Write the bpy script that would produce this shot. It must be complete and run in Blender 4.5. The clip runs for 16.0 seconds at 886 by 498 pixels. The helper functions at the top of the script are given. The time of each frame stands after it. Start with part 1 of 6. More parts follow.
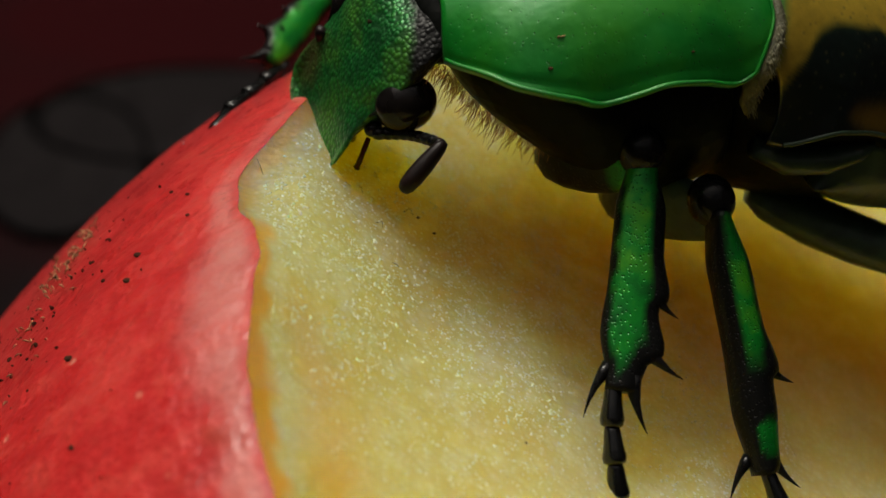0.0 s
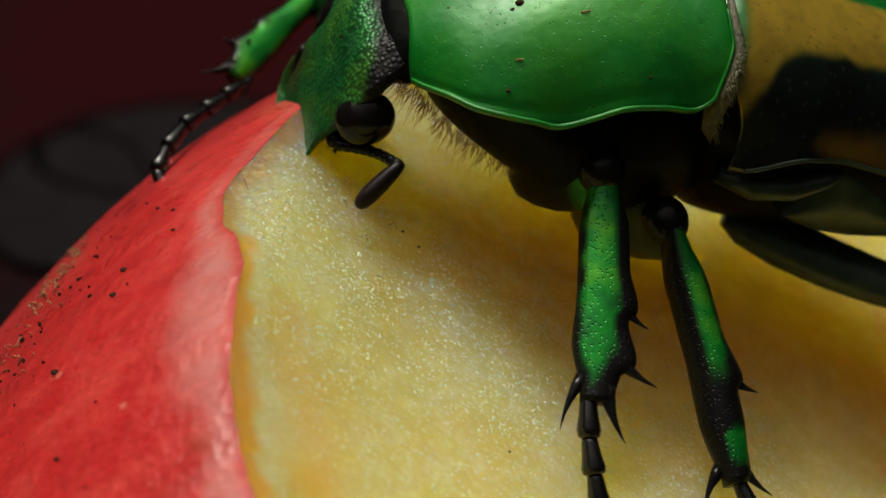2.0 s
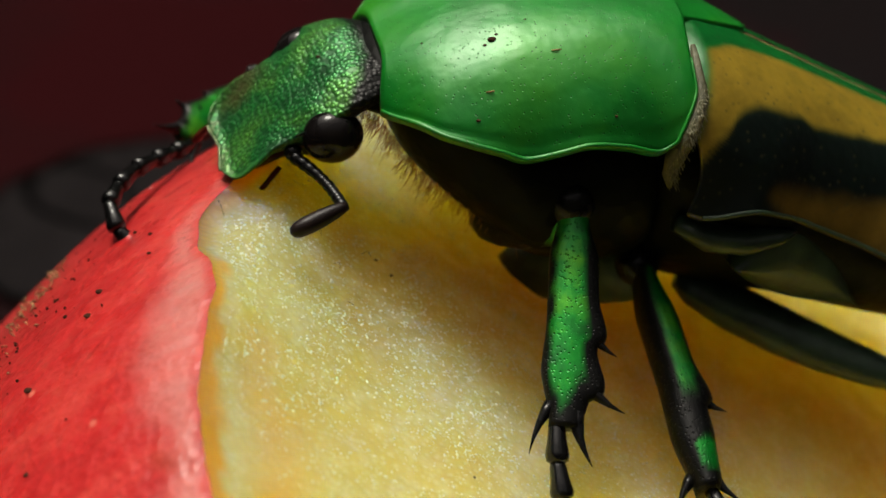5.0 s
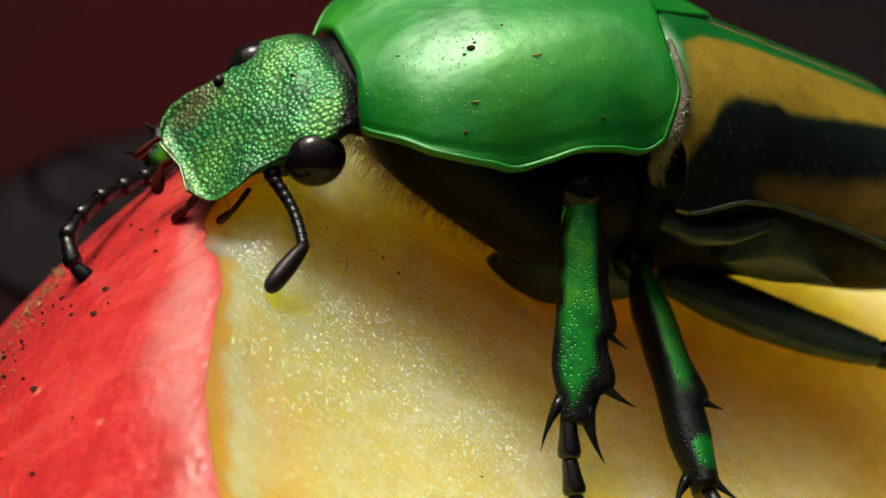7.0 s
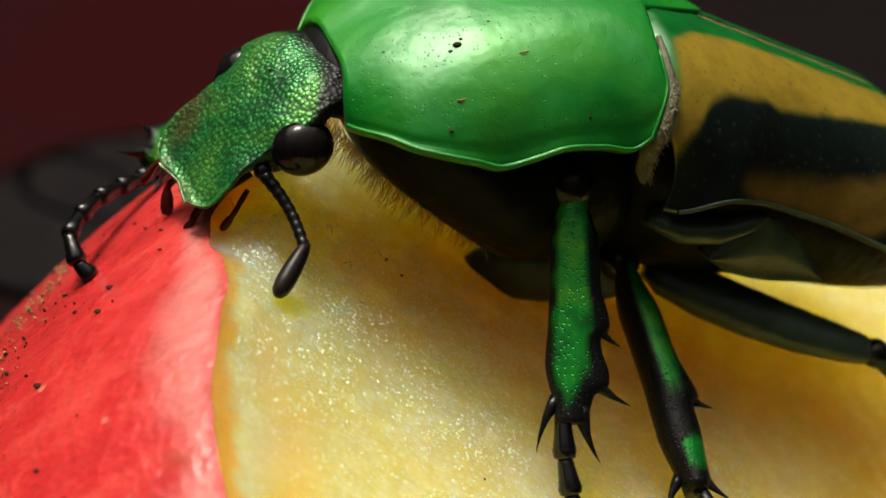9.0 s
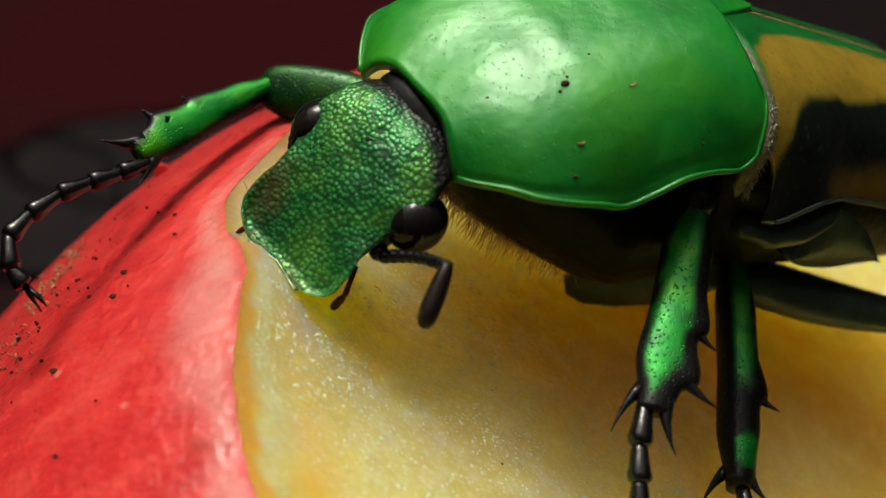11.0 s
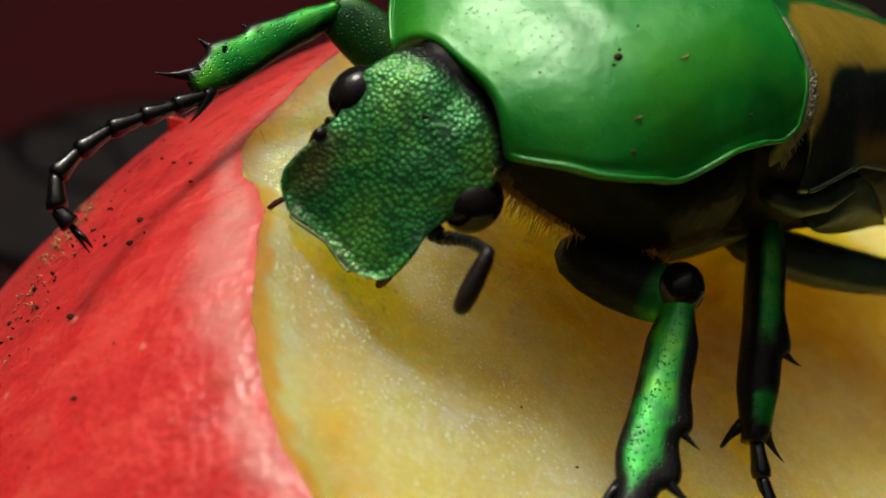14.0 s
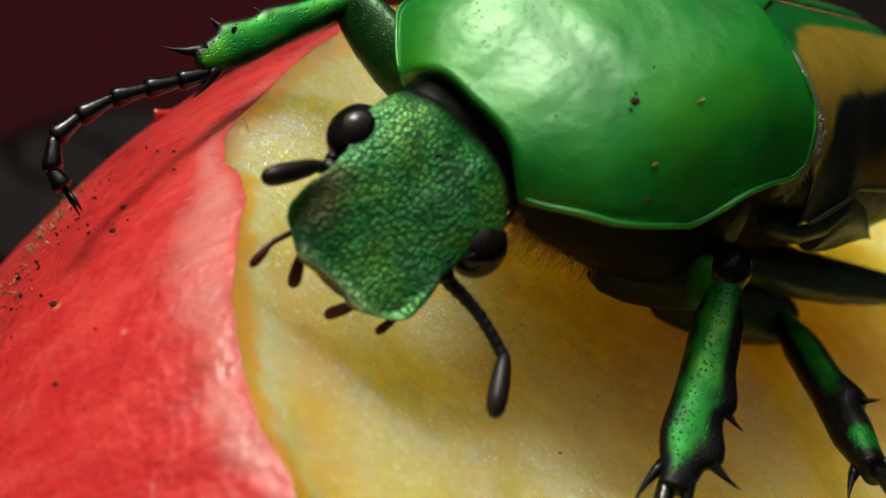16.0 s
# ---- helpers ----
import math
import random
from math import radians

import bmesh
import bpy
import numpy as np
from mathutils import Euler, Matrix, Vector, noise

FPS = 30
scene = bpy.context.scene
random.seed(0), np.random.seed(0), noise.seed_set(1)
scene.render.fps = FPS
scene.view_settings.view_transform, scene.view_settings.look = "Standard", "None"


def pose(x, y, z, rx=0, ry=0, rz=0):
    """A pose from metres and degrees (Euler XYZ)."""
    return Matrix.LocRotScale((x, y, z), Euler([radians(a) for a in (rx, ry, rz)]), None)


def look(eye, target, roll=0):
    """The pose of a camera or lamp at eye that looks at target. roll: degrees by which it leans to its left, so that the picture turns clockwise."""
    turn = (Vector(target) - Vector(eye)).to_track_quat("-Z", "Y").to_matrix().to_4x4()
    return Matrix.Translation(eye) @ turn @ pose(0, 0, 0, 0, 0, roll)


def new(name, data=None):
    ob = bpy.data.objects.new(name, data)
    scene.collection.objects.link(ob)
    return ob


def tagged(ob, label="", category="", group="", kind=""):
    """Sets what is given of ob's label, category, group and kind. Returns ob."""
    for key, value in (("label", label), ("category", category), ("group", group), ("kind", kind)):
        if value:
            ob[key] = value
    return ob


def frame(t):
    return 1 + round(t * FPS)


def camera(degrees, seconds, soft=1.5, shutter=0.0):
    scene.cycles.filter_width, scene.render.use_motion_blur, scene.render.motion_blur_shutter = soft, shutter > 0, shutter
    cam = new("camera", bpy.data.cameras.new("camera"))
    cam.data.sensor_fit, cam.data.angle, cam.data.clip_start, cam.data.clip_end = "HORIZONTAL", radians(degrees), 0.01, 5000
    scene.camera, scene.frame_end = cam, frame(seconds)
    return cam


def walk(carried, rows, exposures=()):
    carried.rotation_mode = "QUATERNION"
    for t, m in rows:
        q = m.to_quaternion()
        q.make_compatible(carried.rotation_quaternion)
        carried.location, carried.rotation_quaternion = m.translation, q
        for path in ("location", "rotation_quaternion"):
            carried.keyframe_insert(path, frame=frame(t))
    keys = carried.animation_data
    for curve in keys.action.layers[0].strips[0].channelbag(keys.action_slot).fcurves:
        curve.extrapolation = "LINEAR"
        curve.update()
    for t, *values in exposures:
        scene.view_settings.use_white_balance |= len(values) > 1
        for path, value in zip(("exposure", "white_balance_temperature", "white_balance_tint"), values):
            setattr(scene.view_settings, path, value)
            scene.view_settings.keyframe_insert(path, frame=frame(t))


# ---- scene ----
MM = 0.001

# ---------------------------------------------------------------- camera
cam = camera(30.0, 16.0)
walk(cam, [
    (0, pose(-0.010878, -0.044171, 0.102036, 53.72, 0.86, -0.70)),
    (0.5, pose(-0.010272, -0.044212, 0.102059, 53.61, 1.12, -0.77)),
    (1, pose(-0.010225, -0.044274, 0.101973, 53.80, 1.09, -0.57)),
    (1.5, pose(-0.010197, -0.044794, 0.101815, 54.55, 1.25, -0.87)),
    (2, pose(-0.010036, -0.045079, 0.101535, 55.05, 1.48, -0.79)),
    (2.5, pose(-0.010238, -0.045446, 0.101561, 55.43, 1.12, -1.02)),
    (3, pose(-0.009325, -0.045744, 0.101903, 55.72, 0.78, -1.18)),
    (3.5, pose(-0.009216, -0.046069, 0.101672, 56.33, 0.61, -0.81)),
    (4, pose(-0.009124, -0.046457, 0.101439, 56.92, 0.60, -0.56)),
    (6.5, pose(-0.009285, -0.045766, 0.101724, 56.19, 0.38, -0.04)),
    (7, pose(-0.009339, -0.045911, 0.101594, 56.39, 0.46, -0.15)),
    (7.5, pose(-0.009673, -0.046270, 0.101322, 57.00, -0.00, -0.00)),
    (8, pose(-0.009985, -0.046335, 0.101433, 56.98, -0.44, 0.01)),
    (8.5, pose(-0.009987, -0.046192, 0.101474, 56.81, -0.41, -0.10)),
    (9, pose(-0.010079, -0.046034, 0.101611, 56.53, -0.47, -0.22)),
    (11.5, pose(-0.011615, -0.045941, 0.101686, 55.81, -0.92, -1.13)),
    (12, pose(-0.011247, -0.046539, 0.100395, 55.75, -0.38, -1.07)),
    (12.5, pose(-0.012366, -0.047131, 0.100287, 55.84, -0.52, -1.03)),
    (13, pose(-0.012217, -0.047261, 0.100387, 56.27, -0.84, -1.20)),
    (13.5, pose(-0.012163, -0.046826, 0.100173, 55.92, -0.70, -1.01)),
    (14, pose(-0.011939, -0.046881, 0.099938, 55.97, -0.64, -0.96)),
    (14.5, pose(-0.011765, -0.046928, 0.099690, 56.03, -0.50, -0.92)),
    (15, pose(-0.011433, -0.047125, 0.099437, 56.15, -0.20, -0.84)),
    (15.5, pose(-0.011481, -0.047144, 0.099468, 56.14, -0.45, -0.99)),
    (16, pose(-0.011330, -0.047289, 0.099285, 56.29, -0.52, -1.00)),
], exposures=[(0, -0.58, 6550, 3), (4, -0.33, 6550, 3), (7, 0.10, 6550, 3), (9, 0.20, 6550, 3), (11.5, -0.05, 6550, 3), (16, -0.12, 6550, 3)])
cam.data.dof.use_dof = True
cam.data.dof.focus_distance = 0.0575
cam.data.dof.aperture_fstop = 60.0

# ---------------------------------------------------------------- light
SUN_FROM = Vector((-0.17, 0.34, 0.92)).normalized()
world = bpy.data.worlds.new("sky")
scene.world = world
world.use_nodes = True
wn = world.node_tree.nodes
sky = wn.new("ShaderNodeTexSky")
sky.sky_type = "NISHITA"
sky.sun_disc = False
sky.dust_density = 10.0
sky.air_density = 0.12
sky.ozone_density = 0.0
sky.sun_elevation = math.asin(SUN_FROM.z)
sky.sun_rotation = math.atan2(SUN_FROM.x, SUN_FROM.y)
world.node_tree.links.new(sky.outputs[0], wn["Background"].inputs[0])
wn["Background"].inputs[1].default_value = 0.15
sun_data = bpy.data.lights.new("sun", "SUN")
sun_data.energy = 3.3
sun_data.angle = radians(18)
sun_data.color = (1.0, 0.94, 0.84)
sun = new("sun", sun_data)
sun.matrix_world = look(SUN_FROM, (0, 0, 0))


# ---------------------------------------------------------------- materials
def material(name):
    m = bpy.data.materials.new(name)
    m.use_nodes = True
    nt = m.node_tree
    return m, nt, nt.nodes["Principled BSDF"]


def node(nt, kind, **kw):
    nd = nt.nodes.new("ShaderNode" + kind)
    for k, v in kw.items():
        nd.inputs[k].default_value = v
    return nd


def coords(nt, scale=(1, 1, 1)):
    tc = nt.nodes.new("ShaderNodeTexCoord")
    mp = nt.nodes.new("ShaderNodeMapping")
    mp.inputs["Scale"].default_value = scale
    nt.links.new(tc.outputs["Object"], mp.inputs[0])
    return mp.outputs[0]


def noise_tex(nt, vec, scale, detail=4.0, rough=0.55):
    nz = node(nt, "TexNoise", Scale=scale, Detail=detail, Roughness=rough)
    nt.links.new(vec, nz.inputs["Vector"])
    return nz.outputs[0]


def ramp(nt, fac, stops):
    r = nt.nodes.new("ShaderNodeValToRGB")
    e = r.color_ramp.elements
    while len(e) < len(stops):
        e.new(0.5)
    for el, (p, c) in zip(e, stops):
        el.position = p
        el.color = (*c, 1) if len(c) == 3 else c
    nt.links.new(fac, r.inputs[0])
    return r.outputs[0]


def mix(nt, fac, a, b, kind="MIX"):
    m = nt.nodes.new("ShaderNodeMix")
    m.data_type = "RGBA"
    m.blend_type = kind
    for sock, v in ((m.inputs[0], fac), (m.inputs[6], a), (m.inputs[7], b)):
        if isinstance(v, (int, float)):
            sock.default_value = v
        elif isinstance(v, tuple):
            sock.default_value = (*v, 1)
        else:
            nt.links.new(v, sock)
    return m.outputs[2]


def bump(nt, bsdf, height, dist, strength=1.0, after=None):
    b = nt.nodes.new("ShaderNodeBump")
    b.inputs["Strength"].default_value = strength
    b.inputs["Distance"].default_value = dist
    nt.links.new(height, b.inputs["Height"])
    if after is not None:
        nt.links.new(after, b.inputs["Normal"])
    nt.links.new(b.outputs[0], bsdf.inputs["Normal"])
    nt.links.new(b.outputs[0], bsdf.inputs["Coat Normal"])
    return b.outputs[0]


def attr(nt, name, out="Fac"):
    a = nt.nodes.new("ShaderNodeAttribute")
    a.attribute_name = name
    return a.outputs[out]


def mat_skin():
    m, nt, p = material("apple_skin")
    v = coords(nt)
    # fine pale lenticels and streaks that run from stem to blossom end
    st = coords(nt, (1, 1, 0.25))
    streak = noise_tex(nt, st, 420, 7, 0.72)
    col = ramp(nt, streak, [(0.30, (0.34, 0.010, 0.011)), (0.50, (0.48, 0.017, 0.018)), (0.72, (0.61, 0.070, 0.052))])
    fine = noise_tex(nt, v, 1900, 3, 0.6)
    col = mix(nt, ramp(nt, fine, [(0.55, (0, 0, 0)), (0.78, (0.4, 0.4, 0.4))]), col, (0.58, 0.10, 0.06))
    vor = node(nt, "TexVoronoi", Scale=420.0)
    nt.links.new(v, vor.inputs["Vector"])
    col = mix(nt, ramp(nt, vor.outputs["Distance"], [(0.03, (0.8, 0.8, 0.8)), (0.09, (0, 0, 0))]), col, (0.60, 0.22, 0.15))
    # pale band by the cut: pink skin tone plus sheen painted into the colour
    pale = attr(nt, "pale")
    pn = noise_tex(nt, st, 1100, 6, 0.7)
    col = mix(nt, mix(nt, 1.0, pale, ramp(nt, pn, [(0.34, (0.62, 0.62, 0.62)), (0.60, (1, 1, 1))]), "MULTIPLY"), col, (0.54, 0.21, 0.185))
    col = mix(nt, attr(nt, "bruise"), col, (0.36, 0.035, 0.02))
    nt.links.new(col, p.inputs["Base Color"])
    p.inputs["Specular IOR Level"].default_value = 0.4
    p.inputs["Coat Weight"].default_value = 1.0
    p.inputs["Coat Roughness"].default_value = 0.36
    p.inputs["Subsurface Weight"].default_value = 0.18
    p.inputs["Subsurface Radius"].default_value = (1.0, 0.35, 0.2)
    p.inputs["Subsurface Scale"].default_value = 0.0012
    rg = ramp(nt, noise_tex(nt, v, 900, 4), [(0.3, (0.22, 0.22, 0.22)), (0.7, (0.42, 0.42, 0.42))])
    nt.links.new(rg, p.inputs["Roughness"])
    cell = node(nt, "TexVoronoi", Scale=2600.0)
    nt.links.new(v, cell.inputs["Vector"])
    b1 = bump(nt, p, cell.outputs["Distance"], 0.00006, 0.6)
    bump(nt, p, noise_tex(nt, v, 420, 5), 0.00035, 0.6, b1)
    return m


def mat_flesh():
    m, nt, p = material("apple_flesh")
    v = coords(nt)
    big = noise_tex(nt, v, 120, 4, 0.55)
    col = ramp(nt, big, [(0.30, (0.59, 0.41, 0.065)), (0.5, (0.63, 0.51, 0.132)), (0.70, (0.67, 0.585, 0.20))])
    mid = noise_tex(nt, v, 1000, 4, 0.6)
    col = mix(nt, ramp(nt, mid, [(0.46, (0, 0, 0)), (0.66, (0.55, 0.55, 0.55))]), col, (0.73, 0.655, 0.28))
    # pale juicy cells in a deeper matrix
    cell = node(nt, "TexVoronoi", Scale=3600.0)
    nt.links.new(v, cell.inputs["Vector"])
    col = mix(nt, ramp(nt, cell.outputs["Distance"], [(0.10, (0.4, 0.4, 0.4)), (0.45, (0, 0, 0))]), col, (0.76, 0.70, 0.35))
    col = mix(nt, ramp(nt, cell.outputs["Distance"], [(0.45, (0, 0, 0)), (0.75, (0.25, 0.25, 0.25))]), col, (0.64, 0.46, 0.09))
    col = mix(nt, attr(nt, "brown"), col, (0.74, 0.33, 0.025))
    nt.links.new(col, p.inputs["Base Color"])
    p.inputs["Subsurface Weight"].default_value = 1.0
    p.inputs["Subsurface Radius"].default_value = (1.0, 0.78, 0.05)
    p.inputs["Subsurface Scale"].default_value = 0.04
    p.inputs["Roughness"].default_value = 0.5
    p.inputs["Specular IOR Level"].default_value = 0.2
    b1 = bump(nt, p, mid, 0.00005, 0.6)
    bump(nt, p, cell.outputs["Distance"], 0.00003, 0.6, b1)
    # moist film that glints on the cells
    p.inputs["Coat Weight"].default_value = 0.18
    p.inputs["Coat Roughness"].default_value = 0.14
    fine = nt.nodes.new("ShaderNodeBump")
    fine.inputs["Strength"].default_value = 1.0
    fine.inputs["Distance"].default_value = 0.00010
    nt.links.new(cell.outputs["Distance"], fine.inputs["Height"])
    nt.links.new(fine.outputs[0], p.inputs["Coat Normal"])
    return m


def mat_green(name, dark, mid, light, scale=700, punct=2600, punct_amt=0.6, rough=0.34, depth=0.00004, edge=False, pit_size=0.32, coat=(0.35, 0.22), metal=0.75, even=0.9, coat_ior=1.5, dents=0.0, spec=0.25, grain=False):
    """Metallic green cuticle with punctures; vertex value 'black' turns it to black edges."""
    m, nt, p = material(name)
    v = coords(nt)
    col = ramp(nt, noise_tex(nt, v, scale, 5, 0.6), [(0.28, dark), (0.5, mid), (0.75, light)])
    vor = node(nt, "TexVoronoi", Scale=punct, Randomness=even)
    nt.links.new(v, vor.inputs["Vector"])
    if grain:
        # raised granules with dark grooves between them
        pit = ramp(nt, vor.outputs["Distance"], [(pit_size * 0.7, (0, 0, 0)), (pit_size * 1.35, (1, 1, 1))])
    else:
        pit = ramp(nt, vor.outputs["Distance"], [(pit_size * 0.5, (1, 1, 1)), (pit_size, (0, 0, 0))])
    amt = mix(nt, 1.0, pit, (punct_amt,) * 3, "MULTIPLY")
    col = mix(nt, amt, col, (0.002, 0.018, 0.006))
    if edge:
        k = attr(nt, "black")
        col = mix(nt, k, col, (0.006, 0.006, 0.006))
        grit = ramp(nt, noise_tex(nt, v, 5200, 3, 0.6), [(0.42, (0, 0, 0)), (0.62, (1, 1, 1))])
        col = mix(nt, mix(nt, 1.0, attr(nt, "worn"), grit, "MULTIPLY"), col, (0.34, 0.38, 0.22))
        col = mix(nt, attr(nt, "rust"), col, (0.11, 0.030, 0.010))
    nt.links.new(col, p.inputs["Base Color"])
    p.inputs["Metallic"].default_value = metal
    p.inputs["Specular IOR Level"].default_value = spec
    rg = ramp(nt, noise_tex(nt, v, 1500, 4), [(0.3, (rough - 0.06,) * 3), (0.7, (rough + 0.08,) * 3)])
    nt.links.new(rg, p.inputs["Roughness"])
    p.inputs["Coat Weight"].default_value = coat[0]
    if edge:
        # the black parts are duller than the green
        nt.links.new(ramp(nt, attr(nt, "black"), [(0.0, (coat[0],) * 3), (1.0, (coat[0] * 0.4,) * 3)]), p.inputs["Coat Weight"])
    p.inputs["Coat Roughness"].default_value = coat[1]
    p.inputs["Coat IOR"].default_value = coat_ior
    low, high = ((1, 1, 1), (0, 0, 0)) if grain else ((0, 0, 0), (1, 1, 1))
    b1 = bump(nt, p, ramp(nt, vor.outputs["Distance"], [(0.0, low), (pit_size * (1.5 if grain else 1.2), high)]), depth, 0.8)
    b2 = bump(nt, p, noise_tex(nt, v, 2200, 4), 0.00002, 0.6, b1)
    if dents:
        bump(nt, p, noise_tex(nt, v, 420, 3, 0.5), dents, 0.7, b2)
    return m


def mat_black(name="black_cuticle", col=(0.004, 0.004, 0.0042), rough=0.26, punct=2200, depth=0.00003, spec=0.2):
    m, nt, p = material(name)
    v = coords(nt)
    c = ramp(nt, noise_tex(nt, v, 900, 5), [(0.3, tuple(0.6 * a for a in col)), (0.7, tuple(1.5 * a for a in col))])
    nt.links.new(c, p.inputs["Base Color"])
    nt.links.new(ramp(nt, noise_tex(nt, v, 1300, 4), [(0.3, (rough - 0.05,) * 3), (0.7, (rough + 0.1,) * 3)]), p.inputs["Roughness"])
    p.inputs["Specular IOR Level"].default_value = spec
    vor = node(nt, "TexVoronoi", Scale=punct)
    nt.links.new(v, vor.inputs["Vector"])
    bump(nt, p, vor.outputs["Distance"], depth, 0.6)
    return m


def mat_elytra():
    m, nt, p = material("elytra_cuticle")
    v = coords(nt)
    col = attr(nt, "paint", "Color")
    tone = ramp(nt, noise_tex(nt, v, 900, 5, 0.65), [(0.25, (0.62, 0.62, 0.62)), (0.75, (1.25, 1.25, 1.25))])
    col = mix(nt, 1.0, col, tone, "MULTIPLY")
    vor = node(nt, "TexVoronoi", Scale=2400.0)
    nt.links.new(v, vor.inputs["Vector"])
    col = mix(nt, ramp(nt, vor.outputs["Distance"], [(0.08, (0.5, 0.5, 0.5)), (0.25, (0, 0, 0))]), col, (0.05, 0.05, 0.02))
    nt.links.new(col, p.inputs["Base Color"])
    p.inputs["Metallic"].default_value = 0.15
    p.inputs["Roughness"].default_value = 0.42
    p.inputs["Specular IOR Level"].default_value = 0.25
    p.inputs["Coat Weight"].default_value = 0.6
    p.inputs["Coat Roughness"].default_value = 0.16
    bump(nt, p, vor.outputs["Distance"], 0.00003, 0.5)
    return m


def mat_plain(name, col, rough=0.6, var=0.25, scale=900, metallic=0.0, sss=0.0, relief=0.00004, spec=0.5):
    m, nt, p = material(name)
    v = coords(nt)
    c = ramp(nt, noise_tex(nt, v, scale, 5), [(0.25, tuple(a * (1 - var) for a in col)), (0.75, tuple(min(1, a * (1 + var)) for a in col))])
    nt.links.new(c, p.inputs["Base Color"])
    p.inputs["Roughness"].default_value = rough
    p.inputs["Specular IOR Level"].default_value = spec
    p.inputs["Metallic"].default_value = metallic
    if sss:
        p.inputs["Subsurface Weight"].default_value = sss
        p.inputs["Subsurface Scale"].default_value = 0.0008
    bump(nt, p, noise_tex(nt, v, scale * 2.5, 4), relief, 0.6)
    return m


SKIN, FLESH, BLACK, ELYTRA = mat_skin(), mat_flesh(), mat_black(), mat_elytra()
BELLY = mat_black('belly_black', (0.0026, 0.0032, 0.0026), 0.42, 1800, 0.00006, spec=0.06)
SHIELD = mat_green("shield_green", (0.001, 0.10, 0.007), (0.002, 0.170, 0.011), (0.030, 0.24, 0.007), 190, 5200, 0.8, 0.5, 0.00002, pit_size=0.17, coat=(0.95, 0.40), metal=0.22, coat_ior=1.5, dents=0.00022, spec=0.05)
FACE = mat_green("face_green", (0.003, 0.045, 0.010), (0.010, 0.155, 0.024), (0.09, 0.27, 0.022), 380, 5600, 0.6, 0.42, 0.000045, edge=True, pit_size=0.48, coat=(0.5, 0.42), metal=0.45, even=0.8, spec=0.1, grain=True)
SHANK = mat_green("shank_green", (0.002, 0.085, 0.012), (0.006, 0.20, 0.017), (0.07, 0.30, 0.008), 900, 7200, 0.5, 0.42, 0.00003, edge=True, pit_size=0.30, coat=(0.35, 0.3), metal=0.5, spec=0.1, dents=0.00008)
OLIVE = mat_black("dark_green_cuticle", (0.022, 0.040, 0.024), 0.36, 2600, spec=0.4)
EYE = mat_black("eye_black", (0.006, 0.005, 0.005), 0.12, 9000, 0.000004)
KNEE = mat_black("polished_black", (0.003, 0.003, 0.003), 0.2, 4000, 0.00001, spec=0.4)
POLISH = mat_black("glossy_joint_black", (0.004, 0.004, 0.004), 0.24, 4000, 0.000005, spec=0.2)
PALP = mat_plain("palp_brown", (0.055, 0.007, 0.004), 0.25, spec=0.3)
CLUB = mat_black("club_brown", (0.009, 0.005, 0.0045), 0.38, 3000, 0.00001, spec=0.2)
PALE_HAIR = mat_plain("pale_hair", (0.17, 0.16, 0.09), 0.35)
HAIR = mat_plain("golden_hair", (0.40, 0.17, 0.03), 0.5)
WORN = mat_plain("worn_edge", (0.16, 0.20, 0.10), 0.3, 0.6, 2600, metallic=0.4)
PAD = mat_plain("tan_pile", (0.075, 0.075, 0.036), 0.6, 0.6, 2200, relief=0.00012)
DIRT = mat_plain("dirt_brown", (0.034, 0.016, 0.009), 0.95, 0.6, 1800, spec=0.05)
STRAW = mat_plain("straw_bits", (0.27, 0.15, 0.07), 0.7, 0.5, 1800, spec=0.2)


def mat_cloth():
    """Charcoal cloth that turns wine-red round one spot."""
    m, nt, p = material("dark_cloth")
    v = coords(nt)
    off = nt.nodes.new("ShaderNodeVectorMath")
    off.operation = "DISTANCE"
    off.inputs[1].default_value = (-0.036, 0.150, 0.0)
    nt.links.new(v, off.inputs[0])
    d = nt.nodes.new("ShaderNodeMath")
    d.operation = "MULTIPLY_ADD"
    d.inputs[1].default_value = 0.10
    nt.links.new(noise_tex(nt, v, 30, 3), d.inputs[0])
    nt.links.new(off.outputs["Value"], d.inputs[2])
    red = ramp(nt, d.outputs[0], [(0.075, (1, 1, 1)), (0.125, (0, 0, 0))])
    weave = ramp(nt, noise_tex(nt, v, 900, 4), [(0.3, (0.0040, 0.0031, 0.0033)), (0.7, (0.0088, 0.0068, 0.0072))])
    nt.links.new(mix(nt, red, weave, (0.017, 0.0030, 0.0037)), p.inputs["Base Color"])
    p.inputs["Roughness"].default_value = 0.95
    p.inputs["Specular IOR Level"].default_value = 0.0
    bump(nt, p, noise_tex(nt, v, 1200, 4), 0.0003, 0.6)
    return m


CLOTH = mat_cloth()
RIM = mat_black("black_rim", (0.0012, 0.0012, 0.0012), 0.7, 900, 0.0001, spec=0.0)
GLASS_GREY = mat_black("grey_disc", (0.009, 0.0078, 0.0082), 0.8, 900, 0.0001, spec=0.0)


# ---------------------------------------------------------------- mesh helpers
def part(name, bm, material_, parent=None, label="", smooth=True):
    me = bpy.data.meshes.new(name)
    bmesh.ops.recalc_face_normals(bm, faces=bm.faces)
    bm.to_mesh(me)
    bm.free()
    if smooth:
        me.polygons.foreach_set("use_smooth", [True] * len(me.polygons))
    me.materials.append(material_)
    ob = new(name, me)
    if parent is not None:
        ob.parent = parent
    if label:
        tagged(ob, label=label)
    return ob


def lerp(a, b, t):
    return a + (b - a) * t


